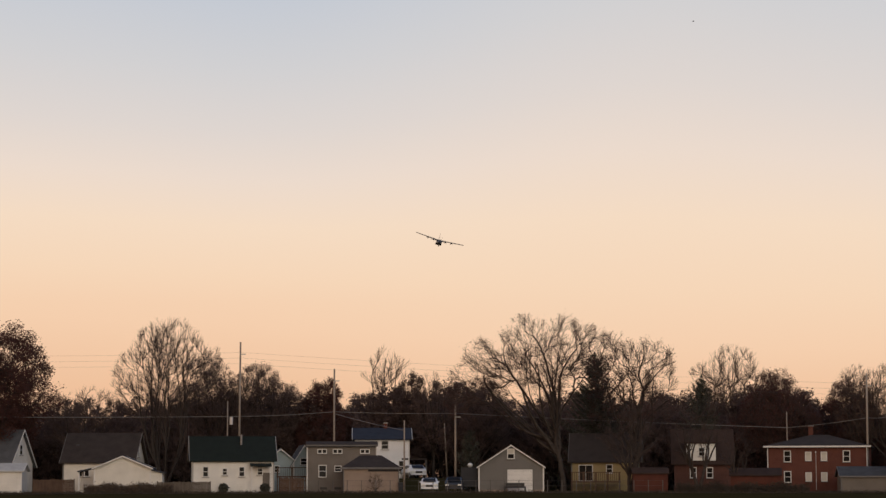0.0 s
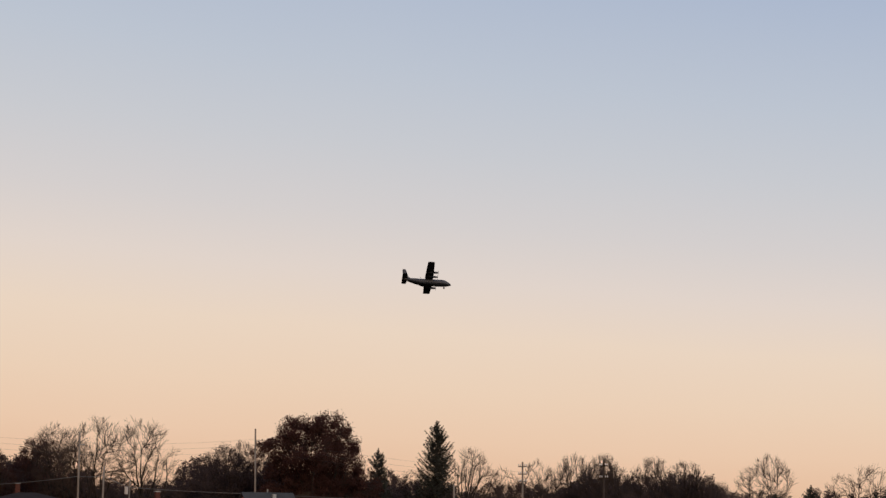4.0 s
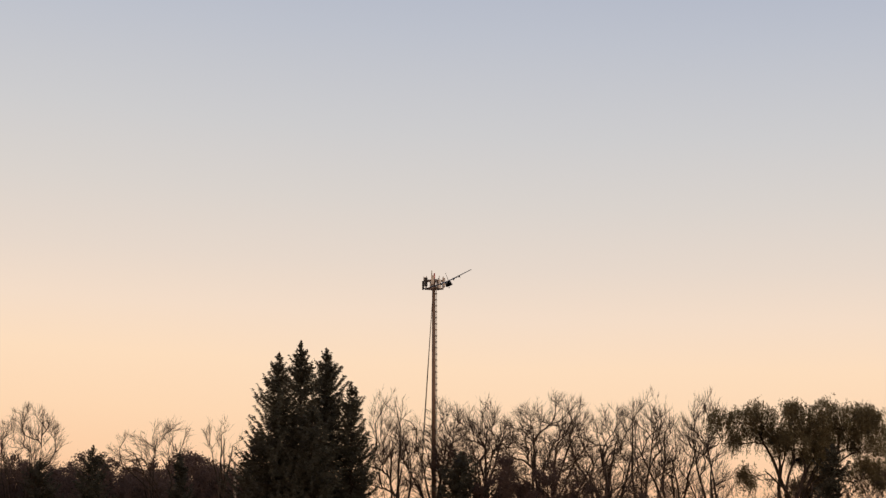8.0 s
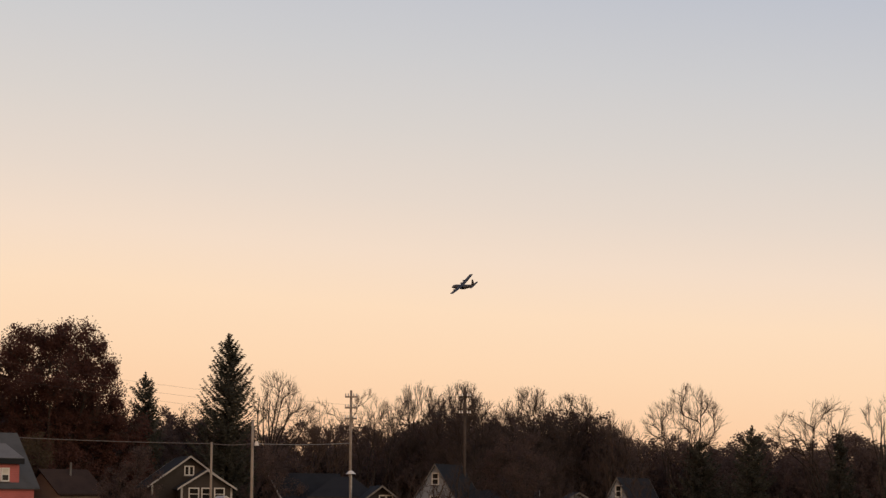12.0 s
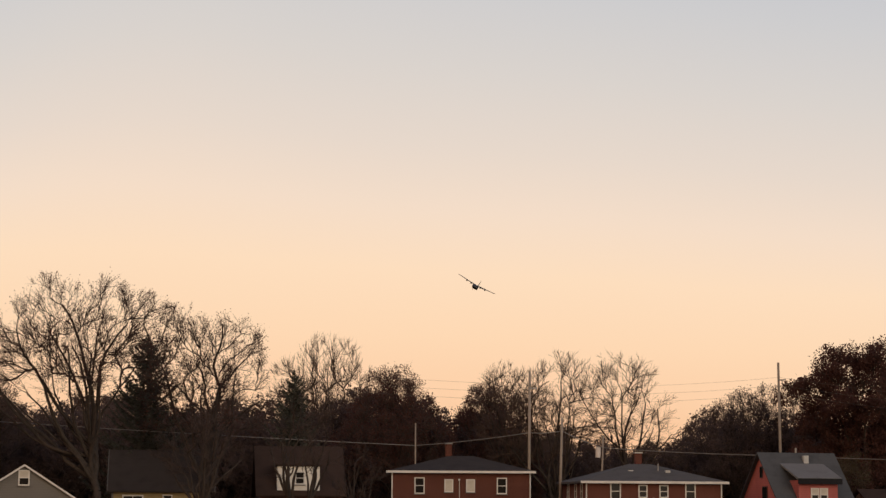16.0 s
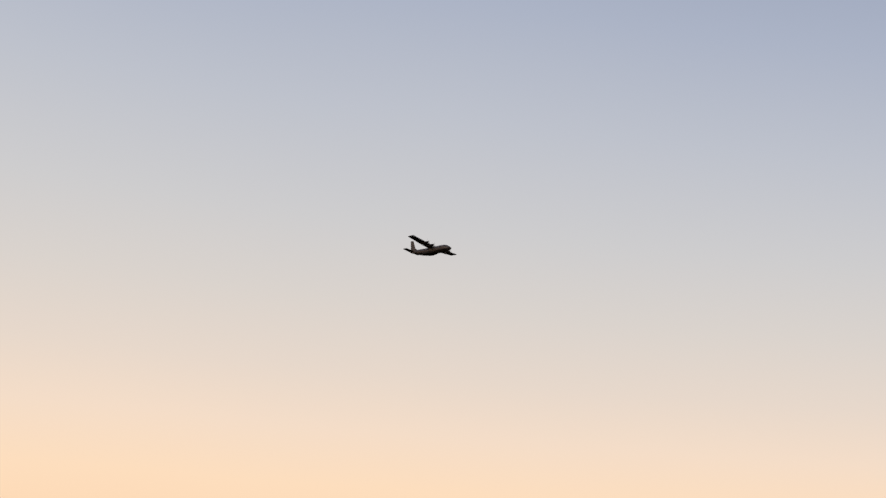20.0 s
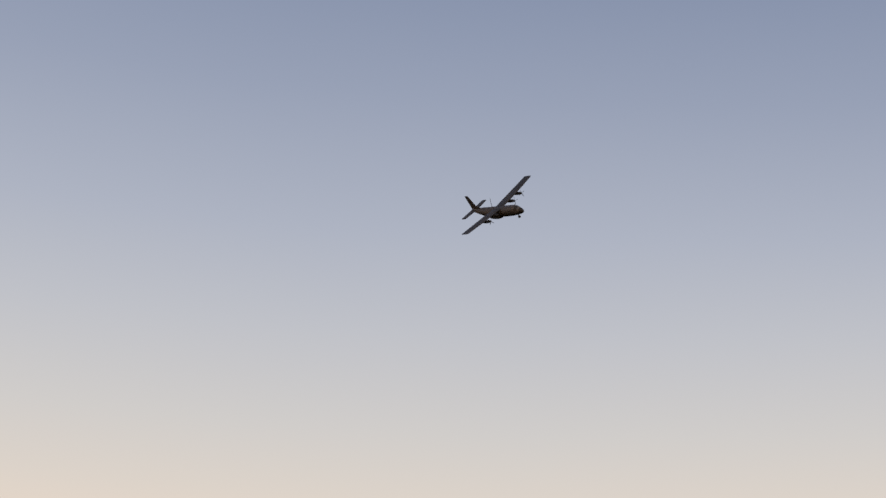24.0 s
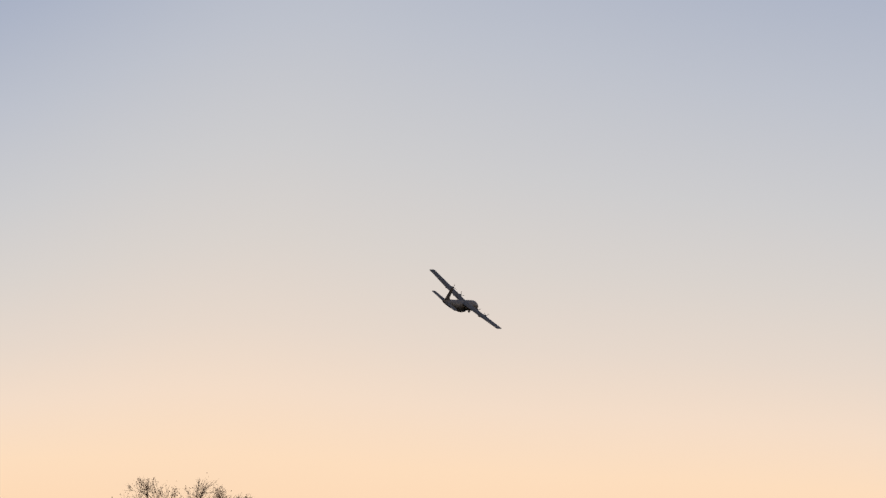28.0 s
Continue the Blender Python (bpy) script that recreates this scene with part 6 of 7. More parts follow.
# ---- mast ----
def mast():
    az, d = 51.49, 162
    x, y, z = spot(az, d)
    top = z_of(6.28, d)
    h = top - z
    m = tagged(new("antenna_mast"), "tall steel lattice antenna mast with panel antennas", "mast")
    m.matrix_world = pose(x, y, z, 0, 0, -az + 12)
    # monopole with a climbing ladder, and a lighter guy frame beside it
    part("shaft", rod(bmesh.new(), (0, 0, -0.2), (0, 0, h), 0.20, 0.125, 12), RUST_STEEL, m, smooth=True)
    n = int(h / 0.45)
    for s in (-1, 1):
        part("ladder_rail", rod(bmesh.new(), (0.24, s * 0.10 - 0.05, 0.3), (0.19, s * 0.10 - 0.05, h), 0.014), STEEL, m)
    bm = bmesh.new()
    for i in range(n):
        zz = 0.6 + i * 0.45
        xx = 0.19 - 0.05 * zz / h
        rod(bm, (0.05, -0.05, zz), (xx + 0.1, -0.05, zz), 0.055, sides=6)
    tagged(part("step_bolts", bm, STEEL, m), kind="stuff")
    part("guy_cable", rod(bmesh.new(), (-0.1, 0, h - 1.5), (-1.6, -0.6, 0), 0.022, sides=5), CABLE, m)
    part("guy_cable", rod(bmesh.new(), (-0.1, 0, h - 1.5), (-1.2, 0.6, 0), 0.022, sides=5), CABLE, m)
    bm = bmesh.new()
    for i in range(22):
        s = 0.38 + 0.6 * i / 22
        a = Vector((-0.1, 0, h - 1.5)).lerp(Vector((-1.6, -0.6, 0)), s)
        b = Vector((-0.1, 0, h - 1.5)).lerp(Vector((-1.2, 0.6, 0)), s + 0.03)
        rod(bm, a, b, 0.020, sides=4)
        rod(bm, b, (-0.1, 0, b.z - 0.35), 0.022, sides=4)
    tagged(part("guy_lacing", bm, CABLE, m), kind="stuff")
    k = 12
    for zz in (h - 0.15, h - 0.75):
        plat = bmesh.new()
        for i in range(k):
            a, b = 6.2832 * i / k, 6.2832 * (i + 1) / k
            rod(plat, (0.72 * math.cos(a), 0.72 * math.sin(a), zz), (0.72 * math.cos(b), 0.72 * math.sin(b), zz), 0.035, sides=5)
        for i in range(4):
            a = 6.2832 * i / 4
            rod(plat, (0, 0, zz), (0.72 * math.cos(a), 0.72 * math.sin(a), zz), 0.04, sides=5)
        part("platform_ring", plat, RUST_STEEL, m)
    rng = random.Random(9)
    for i in range(9):
        a = 6.2832 * i / 9 + 0.2
        cx, cy = 0.80 * math.cos(a), 0.80 * math.sin(a)
        q = part("panel_antenna", boxes((-0.10, 0.10, -0.07, 0.07, -0.32, 0.32)), PANEL_DARK if i in (4, 5) else PANEL_WHITE, m)
        q.matrix_basis = pose(cx, cy, h - 0.35 + rng.uniform(-0.15, 0.25), 0, 0, math.degrees(a) + 90)
        part("mounting_pipe", rod(bmesh.new(), (cx * 0.93, cy * 0.93, h - 0.8), (cx * 0.93, cy * 0.93, h + 0.15), 0.03, sides=6), STEEL, m)
    part("lightning_rod", rod(bmesh.new(), (-0.15, 0, h), (-0.15, 0, h + 0.62), 0.05, 0.03), STEEL, m)
    part("top_beacon", rod(bmesh.new(), (0.05, 0, h), (0.05, 0, h + 0.42), 0.06), RED_LENS, m)


mast()


# ---- the model plane ----
def loft(rings, bm=None):
    """A skin over rings of points, closed at both ends."""
    bm = bm or bmesh.new()
    vs = [[bm.verts.new(p) for p in r] for r in rings]
    n = len(rings[0])
    for a, b in zip(vs, vs[1:]):
        for i in range(n):
            bm.faces.new((a[i], a[(i + 1) % n], b[(i + 1) % n], b[i]))
    bm.faces.new(vs[0][::-1])
    bm.faces.new(vs[-1])
    return bm


def wing_ring(y, z, lead, trail, thick, up=False):
    prof = ((0.0, 0.0), (0.08, 0.55), (0.3, 1.0), (0.6, 0.72), (1.0, 0.06), (1.0, -0.06), (0.6, -0.4), (0.3, -0.55), (0.08, -0.4))
    out = []
    for s, t in prof:
        x = lead + (trail - lead) * s
        out.append((x, y, z + t * thick) if not up else (x, y + t * thick * 0.7, z))
    return out


def build_plane():
    S = 2.0
    p = tagged(new("model_plane"), "four-engined grey model transport plane in flight", "model plane")

    def k(pts):
        return [tuple(S * c for c in q) for q in pts]

    stations = ((0.335, -0.020, 0.004, 0.004), (0.322, -0.018, 0.017, 0.016), (0.30, -0.013, 0.029, 0.028), (0.265, -0.005, 0.042, 0.042), (0.225, 0.001, 0.050, 0.051), (0.18, 0.001, 0.0535, 0.0535),
                (0.10, 0.0, 0.054, 0.054), (-0.08, 0.0, 0.054, 0.054), (-0.15, 0.004, 0.053, 0.050), (-0.22, 0.014, 0.047, 0.042), (-0.30, 0.028, 0.034, 0.030), (-0.37, 0.040, 0.018, 0.018), (-0.405, 0.045, 0.006, 0.008))
    rings = []
    for x, z, ry, rz in stations:
        rings.append(k([(x, ry * math.cos(a), z + rz * math.sin(a)) for a in [6.2832 * i / 18 for i in range(18)]]))
    part("fuselage", loft(rings), AIR_TOP, p, "pale grey fuselage", smooth=True)
    # lower arc over the hull, its dark colour standing for the shaded side
    arc = [math.pi * (1.12 + 0.76 * i / 12) for i in range(13)]
    belly = [k([(x, s_ * ry * math.cos(a), z + s_ * rz * math.sin(a)) for s_ in (1.0, 1.012) for a in (arc if s_ == 1.0 else arc[::-1])]) for x, z, ry, rz in stations[1:13]]
    part("belly", loft(belly), AIR_UNDERSHADE, p, "belly skin coloured dark for the shade beneath the plane", smooth=True)
    glass = [k([(x, 1.02 * ry * math.cos(a), z + 1.02 * rz * math.sin(a)) for a in [0.45 + 2.25 * i / 10 for i in range(11)]]) for x, z, ry, rz in ((0.272, -0.0066, 0.0398, 0.0395), (0.248, -0.0022, 0.0456, 0.0460))]
    bm = bmesh.new()
    r0, r1 = [[bm.verts.new(q) for q in r] for r in glass]
    for i in range(10):
        bm.faces.new((r0[i], r0[i + 1], r1[i + 1], r1[i]))
    part("cockpit_windows", bm, AIR_DARK, p)
    nose = [k([(x, 1.015 * ry * math.cos(a), z + 1.015 * rz * math.sin(a)) for a in [6.2832 * i / 18 for i in range(18)]]) for x, z, ry, rz in ((0.339, -0.020, 0.003, 0.003), (0.3225, -0.018, 0.0175, 0.0165), (0.3005, -0.013, 0.0295, 0.0285), (0.297, -0.0122, 0.0305, 0.0297))]
    part("nose_cone", loft(nose), AIR_DARK, p, smooth=True)
    for s in (-1, 1):
        # inner panel straight, outer panel tapered
        w = [wing_ring(s * 0.0, 0.044, 0.060, -0.062, 0.011), wing_ring(s * 0.25, 0.060, 0.059, -0.060, 0.0095), wing_ring(s * 0.485, 0.079, 0.050, -0.052, 0.006), wing_ring(s * 0.505, 0.081, 0.044, -0.049, 0.002)]
        wing = part("wing", loft([k(r) for r in w]), AIR_WING, p, smooth=False)
        # thin skin below the wing carries its shade as colour
        under = [[(q[0], q[1], q[2] - 0.0012 - 0.002 * k_) for k_ in (0, 1) for q in (r[5:] + r[:1])[:: 1 if k_ == 0 else -1]] for r in w]
        part("wing_underside", loft([k(r) for r in under]), AIR_UNDERSHADE, wing)
        part("flap", loft([k(wing_ring(s * y, z, -0.030, t, 0.0065)) for y, z, t in ((0.06, 0.0465, -0.0665), (0.40, 0.0713, -0.0565))]), AIR_WING, wing)
        t = [wing_ring(s * 0.0, 0.048, -0.322, -0.410, 0.006), wing_ring(s * 0.158, 0.050, -0.339, -0.407, 0.004), wing_ring(s * 0.168, 0.050, -0.347, -0.403, 0.002)]
        tp = part("tailplane", loft([k(r) for r in t]), AIR_WING, p)
        # the tailplane gets the same shade-coloured skin
        under = [[(q[0], q[1], q[2] - 0.0008 - 0.0015 * k_) for k_ in (0, 1) for q in (r[5:] + r[:1])[:: 1 if k_ == 0 else -1]] for r in t]
        part("tailplane_underside", loft([k(r) for r in under]), AIR_UNDERSHADE, tp)
        pod = [(0.07, 0.0, 0.004), (0.04, 0.0, 0.016), (-0.02, 0.0, 0.022), (-0.08, 0.0, 0.017), (-0.13, 0.0, 0.004)]
        part("wheel_fairing", loft([k([(x - 0.01, s * 0.045 + r * math.cos(a), -0.034 + r * 0.9 * math.sin(a)) for a in [6.2832 * i / 12 for i in range(12)]]) for x, _, r in pod]), AIR_UNDERSHADE, p, smooth=True)
    fin = [wing_ring(0, z, a, b, th, up=True) for z, a, b, th in ((0.045, -0.25, -0.395, 0.008), (0.085, -0.312, -0.397, 0.008), (0.20, -0.352, -0.405, 0.004), (0.21, -0.362, -0.402, 0.002))]
    part("tail_fin", loft([k(r) for r in fin]), AIR_TOP, p)
    props = []
    for y, z in ((-0.245, 0.051), (-0.125, 0.043), (0.125, 0.043), (0.245, 0.051)):
        nac = [(0.118, 0.004), (0.115, 0.010), (0.095, 0.0135), (0.05, 0.0145), (0.0, 0.011), (-0.035, 0.003)]
        part("engine_nacelle", loft([k([(x, y + r * math.cos(a), z - 0.008 + 1.15 * r * math.sin(a)) for a in [6.2832 * i / 12 for i in range(12)]]) for x, r in nac]), AIR_UNDERSHADE, p, smooth=True)
        pr = new("propeller")
        bm = bmesh.new()
        rod(bm, (-0.012, 0, 0), (0.022, 0, 0), 0.014, 0.003, 10)
        for i in range(4):
            a = 6.2832 * i / 4
            c, s_ = math.cos(a), math.sin(a)
            ring = []
            for r, w, tw in ((0.015, 0.004, 0.9), (0.050, 0.0055, 0.6), (0.082, 0.003, 0.35)):
                ring.append([(w * math.sin(tw) * u + 0.001 * v, r * c - w * math.cos(tw) * u * s_, r * s_ + w * math.cos(tw) * u * c) for u, v in ((-1, -1), (1, -1), (1, 1), (-1, 1))])
            loft(ring, bm)
        bmesh.ops.recalc_face_normals(bm, faces=bm.faces)
        me = bpy.data.meshes.new("propeller")
        bm.to_mesh(me)
        bm.free()
        me.materials.append(AIR_DARK)
        bpy.data.objects.remove(pr)
        pr = new("propeller", me)
        pr.parent = p
        props.append((pr, (0.122 * S, y * S, (z - 0.008) * S)))
    strut = part("nose_gear", rod(bmesh.new(), (0.46, 0, -0.07), (0.46, 0, -0.15), 0.007, sides=6), AIR_DARK, p)
    part("nose_wheel", rod(bmesh.new(), (0.46, -0.014, -0.155), (0.46, 0.014, -0.155), 0.026, sides=12), AIR_DARK, strut)
    for s in (-1, 1):
        part("aerial", rod(bmesh.new(), (0.36, s * 0.09, 0.05), (0.355, s * 0.12, 0.06), 0.005, sides=5), AIR_DARK, p)
    part("antenna", rod(bmesh.new(), (-0.22, 0.03, 0.09), (-0.26, 0.12, 0.25), 0.005, sides=5), AIR_DARK, p)
    return p, props


PLANE, PROPS = build_plane()


def build_bird():
    """A small dark bird gliding far off."""
    b = tagged(new("bird"), "small dark bird gliding across the sky", "bird")
    rings = [[(x, r * math.cos(a), 0.9 * r * math.sin(a)) for a in [6.2832 * i / 8 for i in range(8)]] for x, r in ((0.13, 0.006), (0.11, 0.022), (0.05, 0.035), (-0.04, 0.030), (-0.10, 0.012))]
    part("body", loft(rings), AIR_DARK, b, smooth=True)
    part("tail", loft([[(-0.09, -0.012, 0.004), (-0.09, 0.012, 0.004), (-0.09, 0.012, -0.002), (-0.09, -0.012, -0.002)], [(-0.17, -0.035, 0.006), (-0.17, 0.035, 0.006), (-0.17, 0.035, 0.002), (-0.17, -0.035, 0.002)]]), AIR_DARK, b)
    for s in (-1, 1):
        part("wing", loft([[(0.06, s * 0.02, 0.02), (-0.04, s * 0.02, 0.02), (-0.04, s * 0.02, 0.012), (0.06, s * 0.02, 0.012)], [(0.05, s * 0.14, 0.06), (-0.03, s * 0.14, 0.06), (-0.03, s * 0.14, 0.055), (0.05, s * 0.14, 0.055)], [(-0.01, s * 0.26, 0.05), (-0.04, s * 0.26, 0.05), (-0.04, s * 0.26, 0.047), (-0.01, s * 0.26, 0.047)]]), AIR_DARK, b)
    return b


BIRD = build_bird()


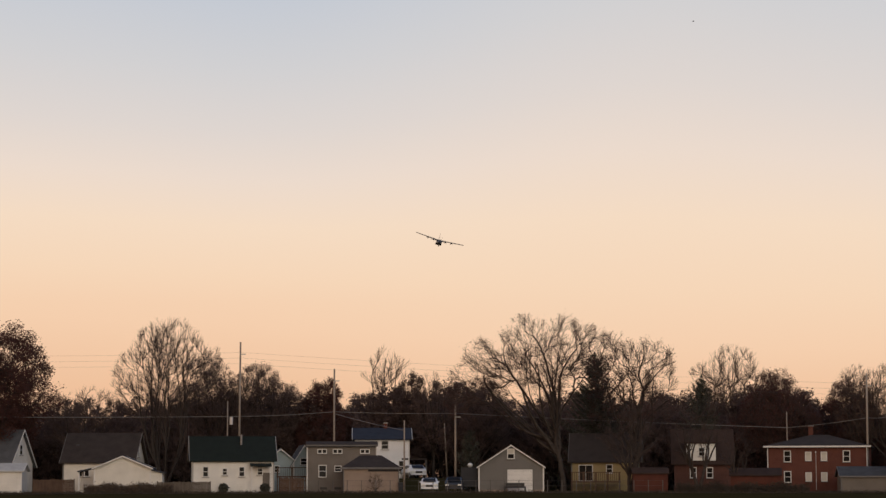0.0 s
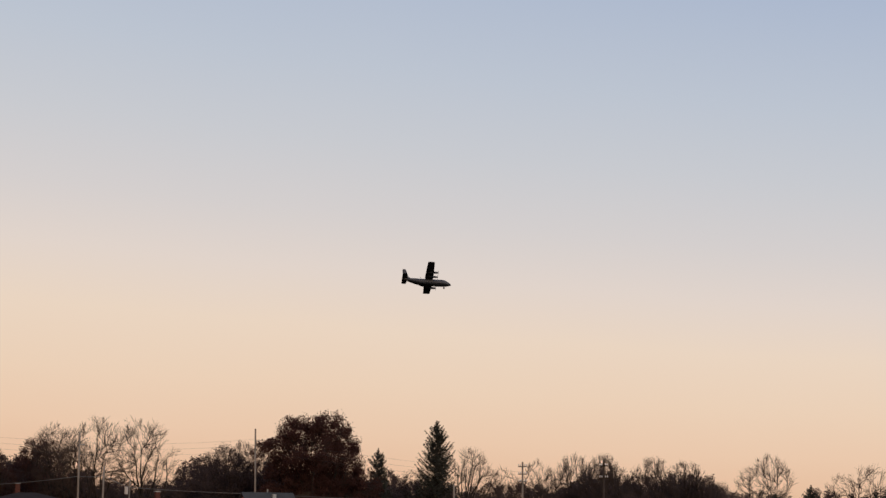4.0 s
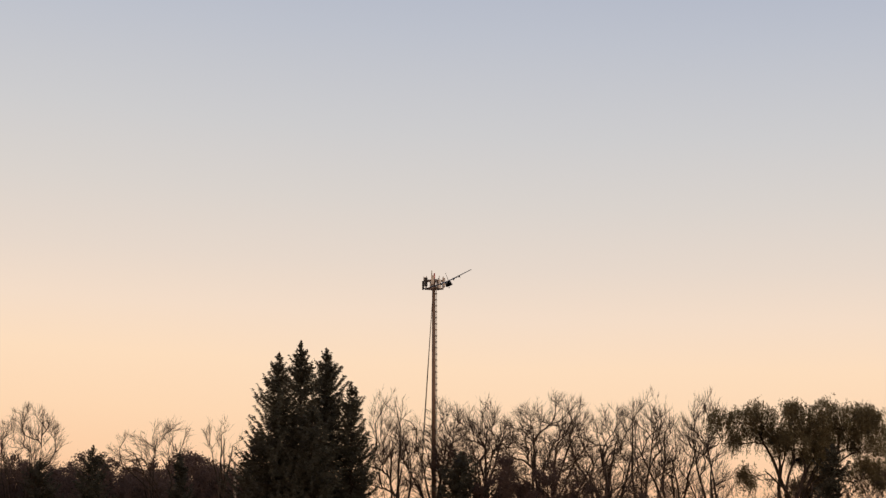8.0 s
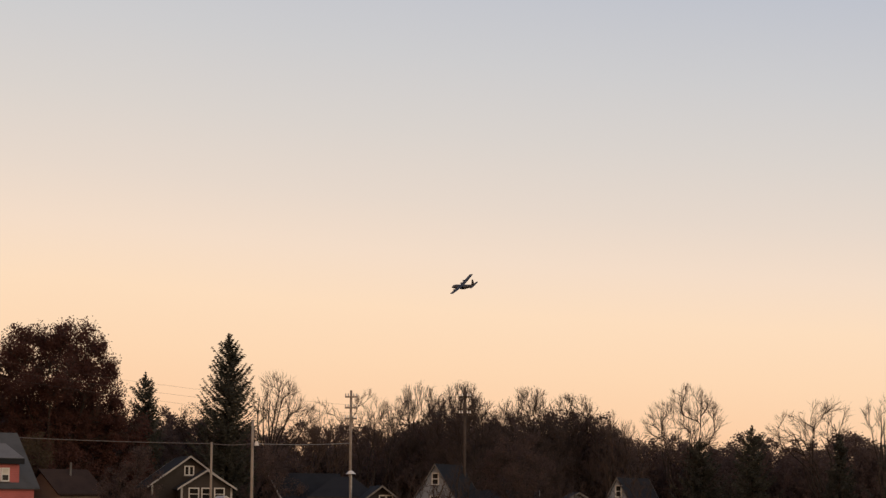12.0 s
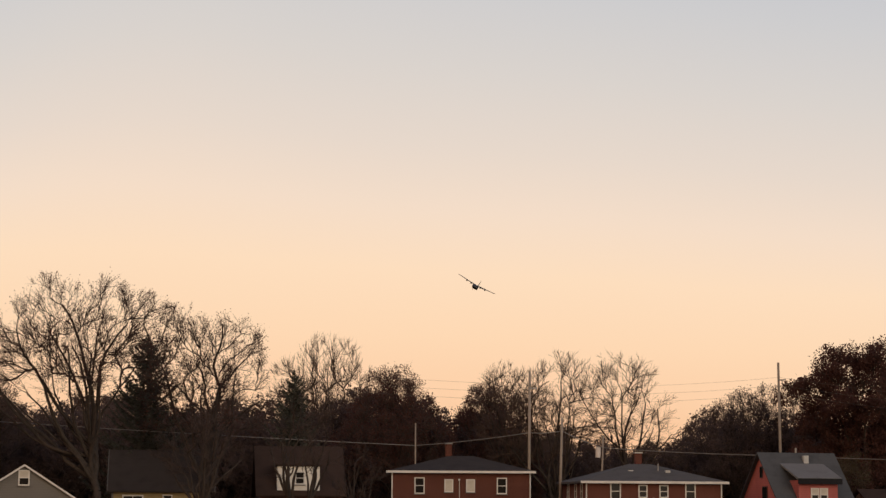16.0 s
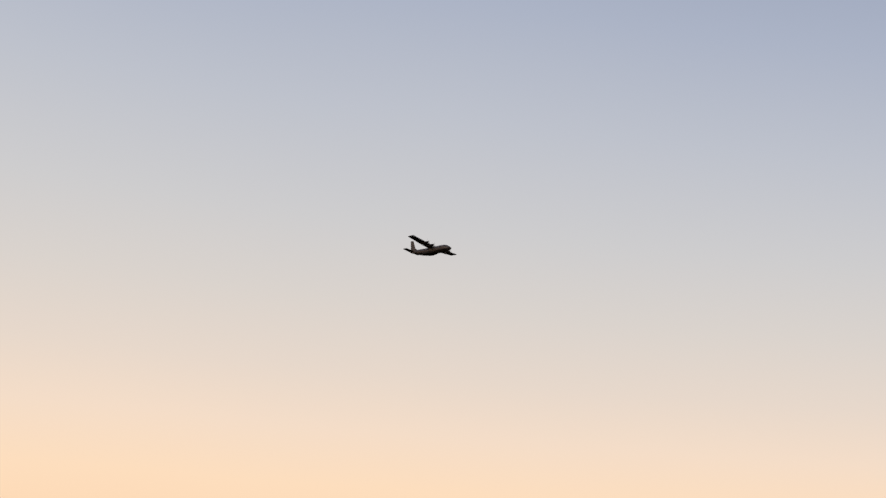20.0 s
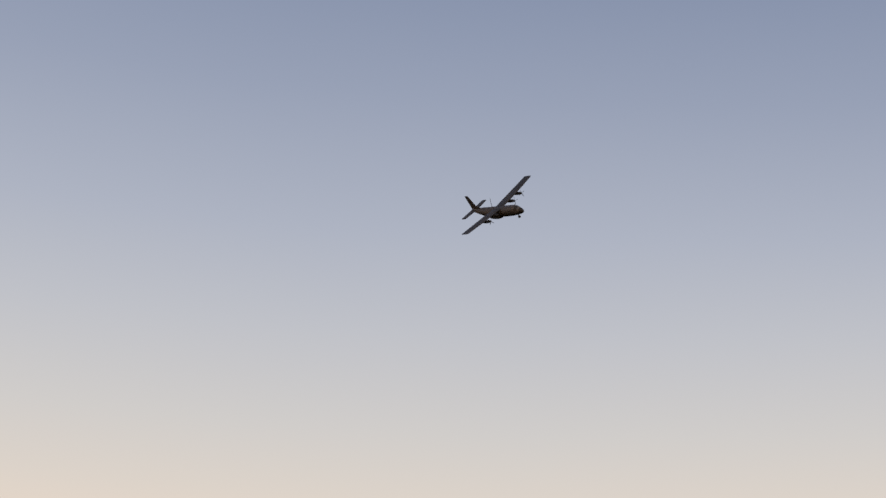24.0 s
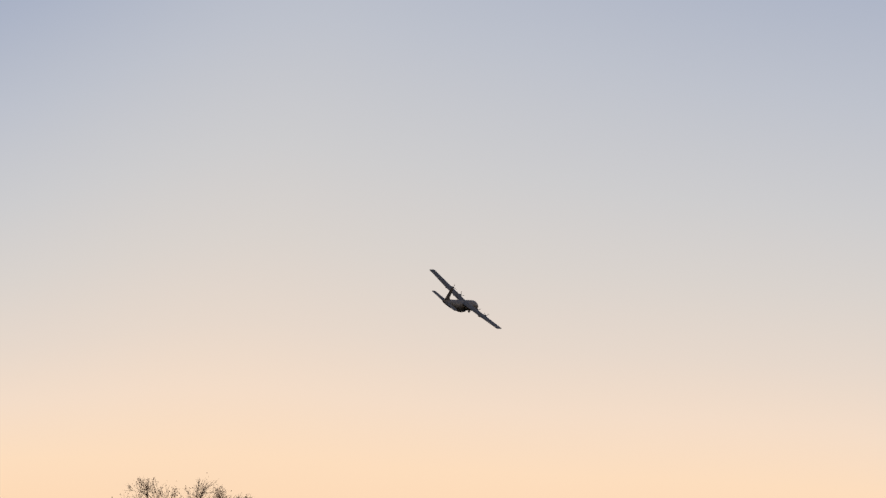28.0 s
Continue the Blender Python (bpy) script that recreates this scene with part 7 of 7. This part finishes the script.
def motions():
    walk(PLANE, [
        (0, pose(-0.17, 18.47, 11.16, -15.2, 4.4, -86.5)),
        (0.25, pose(-0.26, 15.69, 10.99, -16.1, 0.1, -81.6)),
        (0.5, pose(-0.38, 12.87, 10.81, -17.4, -4.1, -76.9)),
        (0.75, pose(-0.62, 9.74, 10.54, -18.2, -3.8, -71.8)),
        (1, pose(-0.98, 6.85, 10.30, -18.9, -3.3, -67.1)),
        (1.25, pose(-1.47, 4.80, 10.18, -18.5, -1.6, -64.0)),
        (1.5, pose(-1.95, 3.12, 10.09, -18.0, 0.0, -61.2)),
        (1.75, pose(-2.27, 1.53, 9.99, -20.0, -0.4, -55.6)),
        (2, pose(-2.45, -0.12, 9.87, -22.0, -0.5, -50.1)),
        (2.25, pose(-2.48, -2.41, 9.65, -21.7, -0.3, -45.6)),
        (2.5, pose(-2.50, -4.39, 9.48, -21.3, -0.1, -41.2)),
        (2.75, pose(-2.44, -4.99, 9.52, -21.0, -0.5, -36.0)),
        (3, pose(-2.46, -5.07, 9.64, -20.7, -0.9, -31.3)),
        (3.25, pose(-3.00, -5.21, 9.76, -22.6, 0.6, -27.4)),
        (3.5, pose(-3.44, -5.04, 9.80, -24.4, 2.4, -23.7)),
        (3.75, pose(-3.17, -4.50, 9.59, -23.1, 2.3, -24.3)),
        (4, pose(-2.53, -3.67, 9.30, -21.9, 2.3, -24.8)),
        (4.1, pose(-2.21, -3.21, 9.20, -20.1, 1.4, -22.3)),
        (4.2, pose(-1.68, -2.46, 9.11, -18.4, 0.4, -19.8)),
        (4.25, pose(-1.29, -1.91, 9.06, -17.5, -0.1, -18.5)),
        (4.3, pose(-0.84, -1.27, 9.02, -16.7, -0.6, -17.3)),
        (4.4, pose(0.30, 0.27, 8.95, -15.1, -1.8, -14.8)),
        (4.5, pose(1.69, 2.08, 8.90, -13.5, -3.1, -12.4)),
        (4.6, pose(3.30, 4.08, 8.86, -13.5, -2.7, -11.4)),
        (4.7, pose(5.13, 6.26, 8.82, -13.6, -2.3, -10.3)),
        (4.75, pose(6.13, 7.42, 8.80, -13.6, -2.1, -9.8)),
        (4.8, pose(7.19, 8.63, 8.79, -13.6, -2.0, -9.3)),
        (4.9, pose(9.37, 11.00, 8.76, -13.6, -1.6, -8.3)),
        (5, pose(11.53, 13.20, 8.73, -13.6, -1.3, -7.2)),
        (5.1, pose(13.66, 15.26, 8.69, -13.6, -1.0, -6.1)),
        (5.2, pose(15.79, 17.21, 8.65, -13.6, -0.7, -5.0)),
        (5.25, pose(16.86, 18.15, 8.63, -13.6, -0.6, -4.4)),
        (5.3, pose(17.93, 19.06, 8.62, -13.6, -0.4, -3.8)),
        (5.4, pose(20.09, 20.84, 8.59, -13.6, -0.2, -2.6)),
        (5.5, pose(22.29, 22.57, 8.56, -13.6, 0.1, -1.4)),
        (5.6, pose(24.54, 24.28, 8.54, -13.6, 0.3, -0.2)),
        (5.7, pose(26.86, 25.98, 8.53, -13.5, 0.6, 1.1)),
        (5.75, pose(28.06, 26.83, 8.54, -13.5, 0.7, 1.7)),
        (5.8, pose(29.28, 27.69, 8.54, -13.5, 0.8, 2.4)),
        (5.9, pose(31.80, 29.43, 8.56, -13.5, 1.0, 3.8)),
        (6, pose(34.45, 31.22, 8.59, -13.4, 1.2, 5.1)),
        (6.1, pose(37.25, 33.09, 8.65, -13.3, 1.4, 6.6)),
        (6.2, pose(40.02, 34.88, 8.72, -13.3, 1.6, 8.1)),
        (6.25, pose(41.34, 35.69, 8.76, -13.2, 1.7, 8.8)),
        (6.3, pose(42.60, 36.46, 8.79, -13.2, 1.8, 9.6)),
        (6.4, pose(45.00, 37.86, 8.87, -13.1, 2.0, 11.2)),
        (6.5, pose(47.23, 39.10, 8.96, -13.0, 2.2, 12.8)),
        (6.6, pose(49.26, 40.18, 9.06, -15.1, 0.7, 14.4)),
        (6.7, pose(51.02, 41.04, 9.15, -17.4, -0.8, 16.0)),
        (6.75, pose(51.78, 41.39, 9.20, -18.5, -1.5, 16.8)),
        (6.8, pose(52.44, 41.68, 9.24, -19.6, -2.1, 17.7)),
        (6.9, pose(53.68, 42.20, 9.32, -21.9, -3.4, 19.5)),
        (7, pose(54.85, 42.75, 9.40, -24.3, -4.6, 21.5)),
        (7.25, pose(57.65, 44.31, 9.63, -25.6, -5.4, 26.7)),
        (7.5, pose(60.18, 46.12, 9.89, -26.9, -6.1, 32.2)),
        (7.75, pose(62.18, 48.03, 10.18, -24.9, -5.7, 37.0)),
        (8, pose(63.97, 50.20, 10.47, -22.8, -5.4, 41.9)),
        (8.25, pose(65.91, 52.86, 10.73, -20.8, -3.8, 49.3)),
        (8.5, pose(67.55, 55.61, 10.92, -18.6, -2.5, 57.1)),
        (8.75, pose(68.46, 58.06, 10.87, -18.1, -2.6, 58.1)),
        (9, pose(68.93, 60.41, 10.71, -17.7, -2.6, 59.2)),
        (9.25, pose(69.13, 62.74, 10.51, -13.9, -3.2, 63.6)),
        (9.5, pose(68.99, 64.97, 10.31, -10.0, -4.1, 67.8)),
        (9.75, pose(68.37, 66.90, 10.16, -7.6, -4.7, 73.7)),
        (10, pose(67.78, 68.97, 10.11, -5.2, -5.6, 79.6)),
        (10.25, pose(67.96, 71.83, 10.25, -5.1, -7.0, 79.2)),
        (10.5, pose(68.02, 74.74, 10.48, -4.8, -8.4, 78.9)),
        (10.75, pose(67.24, 76.88, 10.72, -13.3, -8.7, 81.7)),
        (11, pose(66.23, 78.85, 10.99, -21.8, -8.8, 84.5)),
        (11.25, pose(65.30, 81.01, 11.33, -25.5, -8.3, 88.2)),
        (11.5, pose(64.49, 83.50, 11.68, -29.2, -7.5, 91.9)),
        (11.75, pose(63.94, 86.69, 12.04, -31.8, -5.5, 101.1)),
        (12, pose(63.41, 90.32, 12.34, -34.1, -3.2, 110.2)),
        (12.25, pose(62.83, 94.44, 12.54, -35.3, -1.2, 120.0)),
        (12.5, pose(61.80, 98.42, 12.63, -36.3, 1.0, 129.7)),
        (12.75, pose(59.92, 101.45, 12.44, -33.7, -0.6, 140.3)),
        (13, pose(57.49, 103.78, 12.20, -31.3, -2.5, 150.6)),
        (13.25, pose(54.60, 105.30, 12.12, -33.2, -2.1, 159.8)),
        (13.5, pose(51.49, 106.25, 12.08, -35.1, -1.4, 169.0)),
        (13.75, pose(48.27, 106.59, 12.00, -34.1, -0.9, 176.7)),
        (14, pose(44.85, 106.12, 11.88, -33.0, -0.5, -175.4)),
        (14.25, pose(41.40, 105.05, 11.74, -31.9, -0.2, -167.6)),
        (14.5, pose(38.07, 103.61, 11.60, -30.8, 0.0, -159.7)),
        (14.75, pose(34.99, 102.04, 11.50, -29.7, 0.2, -151.8)),
        (15, pose(32.25, 100.60, 11.46, -28.6, 0.1, -144.0)),
        (15.25, pose(29.92, 99.53, 11.51, -27.5, -0.0, -136.3)),
        (15.5, pose(28.06, 99.12, 11.68, -26.5, -0.3, -128.7)),
        (15.75, pose(26.70, 99.86, 12.03, -27.9, 0.1, -119.7)),
        (16, pose(25.32, 99.67, 12.31, -29.2, 0.8, -110.9)),
        (16.25, pose(23.43, 96.13, 12.21, -29.5, 0.4, -107.3)),
        (16.5, pose(21.71, 91.56, 12.04, -29.8, 0.2, -103.8)),
        (16.75, pose(20.51, 87.60, 12.03, -29.8, -0.4, -100.6)),
        (17, pose(19.81, 84.09, 12.13, -29.7, -0.9, -97.7)),
        (17.25, pose(19.83, 81.80, 12.42, -23.6, -1.1, -93.1)),
        (17.5, pose(20.12, 79.65, 12.72, -17.6, -1.8, -88.7)),
        (17.75, pose(20.29, 76.43, 12.78, -11.8, -1.7, -82.3)),
        (18, pose(20.62, 73.24, 12.83, -6.1, -2.3, -76.1)),
        (18.25, pose(21.29, 71.21, 13.11, -6.4, -1.6, -75.8)),
        (18.5, pose(22.02, 69.13, 13.38, -6.6, -0.8, -75.9)),
        (18.75, pose(22.44, 65.73, 13.47, -9.2, -1.4, -75.4)),
        (19, pose(22.80, 62.38, 13.54, -11.9, -1.9, -74.9)),
        (19.25, pose(23.43, 60.19, 13.62, -9.0, -1.4, -72.8)),
        (19.5, pose(24.72, 58.13, 13.86, -5.4, -1.3, -71.2)),
        (19.75, pose(25.99, 56.06, 14.12, -5.8, -1.9, -68.0)),
        (20, pose(27.24, 54.10, 14.30, -6.5, -2.3, -64.7)),
        (20.25, pose(28.60, 52.10, 14.47, -3.4, -0.3, -65.9)),
        (20.5, pose(30.02, 50.09, 14.62, -0.4, 1.5, -67.0)),
        (20.75, pose(31.48, 48.09, 14.69, 0.7, 1.6, -64.6)),
        (21, pose(32.92, 45.96, 14.74, 1.7, 1.5, -62.3)),
        (21.25, pose(34.26, 43.51, 14.83, 1.0, 1.7, -64.2)),
        (21.5, pose(35.36, 41.03, 14.89, 0.2, 1.8, -66.0)),
        (21.75, pose(35.94, 38.98, 14.86, 4.8, 2.1, -69.5)),
        (22, pose(36.08, 37.38, 14.78, 9.3, 2.5, -72.3)),
        (22.25, pose(35.91, 36.07, 14.66, 13.7, 2.9, -74.8)),
        (22.5, pose(35.58, 34.90, 14.50, 18.0, 3.5, -77.0)),
        (22.75, pose(35.17, 33.70, 14.33, 22.3, 4.2, -79.2)),
        (23, pose(34.77, 32.33, 14.16, 26.5, 5.0, -81.5)),
        (23.25, pose(34.45, 30.65, 13.97, 30.9, 6.0, -84.3)),
        (23.5, pose(34.23, 28.53, 13.78, 35.3, 7.2, -87.6)),
        (23.75, pose(34.07, 25.95, 13.59, 39.9, 7.9, -96.2)),
        (24, pose(33.65, 23.47, 13.33, 44.4, 9.0, -104.6)),
        (24.25, pose(33.03, 21.48, 12.93, 44.5, 9.5, -118.7)),
        (24.5, pose(31.78, 19.75, 12.51, 44.5, 10.0, -132.1)),
        (24.75, pose(29.28, 18.03, 12.10, 43.5, 5.5, -145.3)),
        (25, pose(26.22, 16.75, 11.70, 43.3, 1.2, -157.4)),
        (25.25, pose(23.09, 16.18, 11.41, 43.6, 0.6, -169.0)),
        (25.3, pose(22.45, 16.16, 11.36, 43.6, 0.5, -171.1)),
        (25.5, pose(19.87, 16.34, 11.20, 46.4, -1.8, 178.1)),
        (25.6, pose(18.63, 16.60, 11.14, 47.9, -2.8, 173.0)),
        (25.75, pose(16.82, 17.26, 11.05, 49.1, -1.6, 166.6)),
        (26, pose(13.98, 18.92, 10.98, 50.7, 0.6, 156.4)),
        (26.25, pose(11.39, 21.28, 11.01, 54.8, 4.9, 147.1)),
        (26.3, pose(10.92, 21.83, 11.02, 55.5, 5.9, 145.1)),
        (26.5, pose(9.19, 24.38, 11.04, 56.4, 6.8, 133.6)),
        (26.6, pose(8.40, 25.69, 11.05, 56.8, 7.4, 127.7)),
        (26.75, pose(7.33, 27.52, 11.05, 56.4, 7.0, 118.2)),
        (27, pose(6.04, 30.76, 11.03, 56.1, 6.4, 101.7)),
        (27.25, pose(5.70, 34.90, 10.88, 46.5, -6.0, 86.4)),
        (27.3, pose(5.70, 35.65, 10.84, 45.0, -8.8, 83.4)),
        (27.5, pose(6.03, 38.26, 10.72, 41.9, -6.0, 70.4)),
        (27.6, pose(6.35, 39.31, 10.63, 40.0, -4.9, 63.7)),
        (27.75, pose(7.00, 40.42, 10.40, 39.6, -6.9, 56.1)),
        (27.8, pose(7.27, 40.83, 10.31, 39.5, -7.6, 53.5)),
        (28, pose(8.61, 42.92, 9.99, 42.4, -8.4, 47.1)),
    ])
    walk(BIRD, [(0, pose(26.17, 153.6, 48.8, 0, 0, 176)), (1, pose(20.97, 154.15, 47.69, 0, 0, 176)), (2, pose(16.2, 154.68, 47.13, 0, 0, 176)), (3, pose(11.3, 155.2, 46.6, 0, 0, 176)), (28, pose(-112, 168, 40, 0, 0, 176))])
    for i, (pr, at) in enumerate(PROPS):
        walk(pr, [(0.1 * j, pose(*at, 74 * j + 20 * i)) for j in range(281)])


motions()
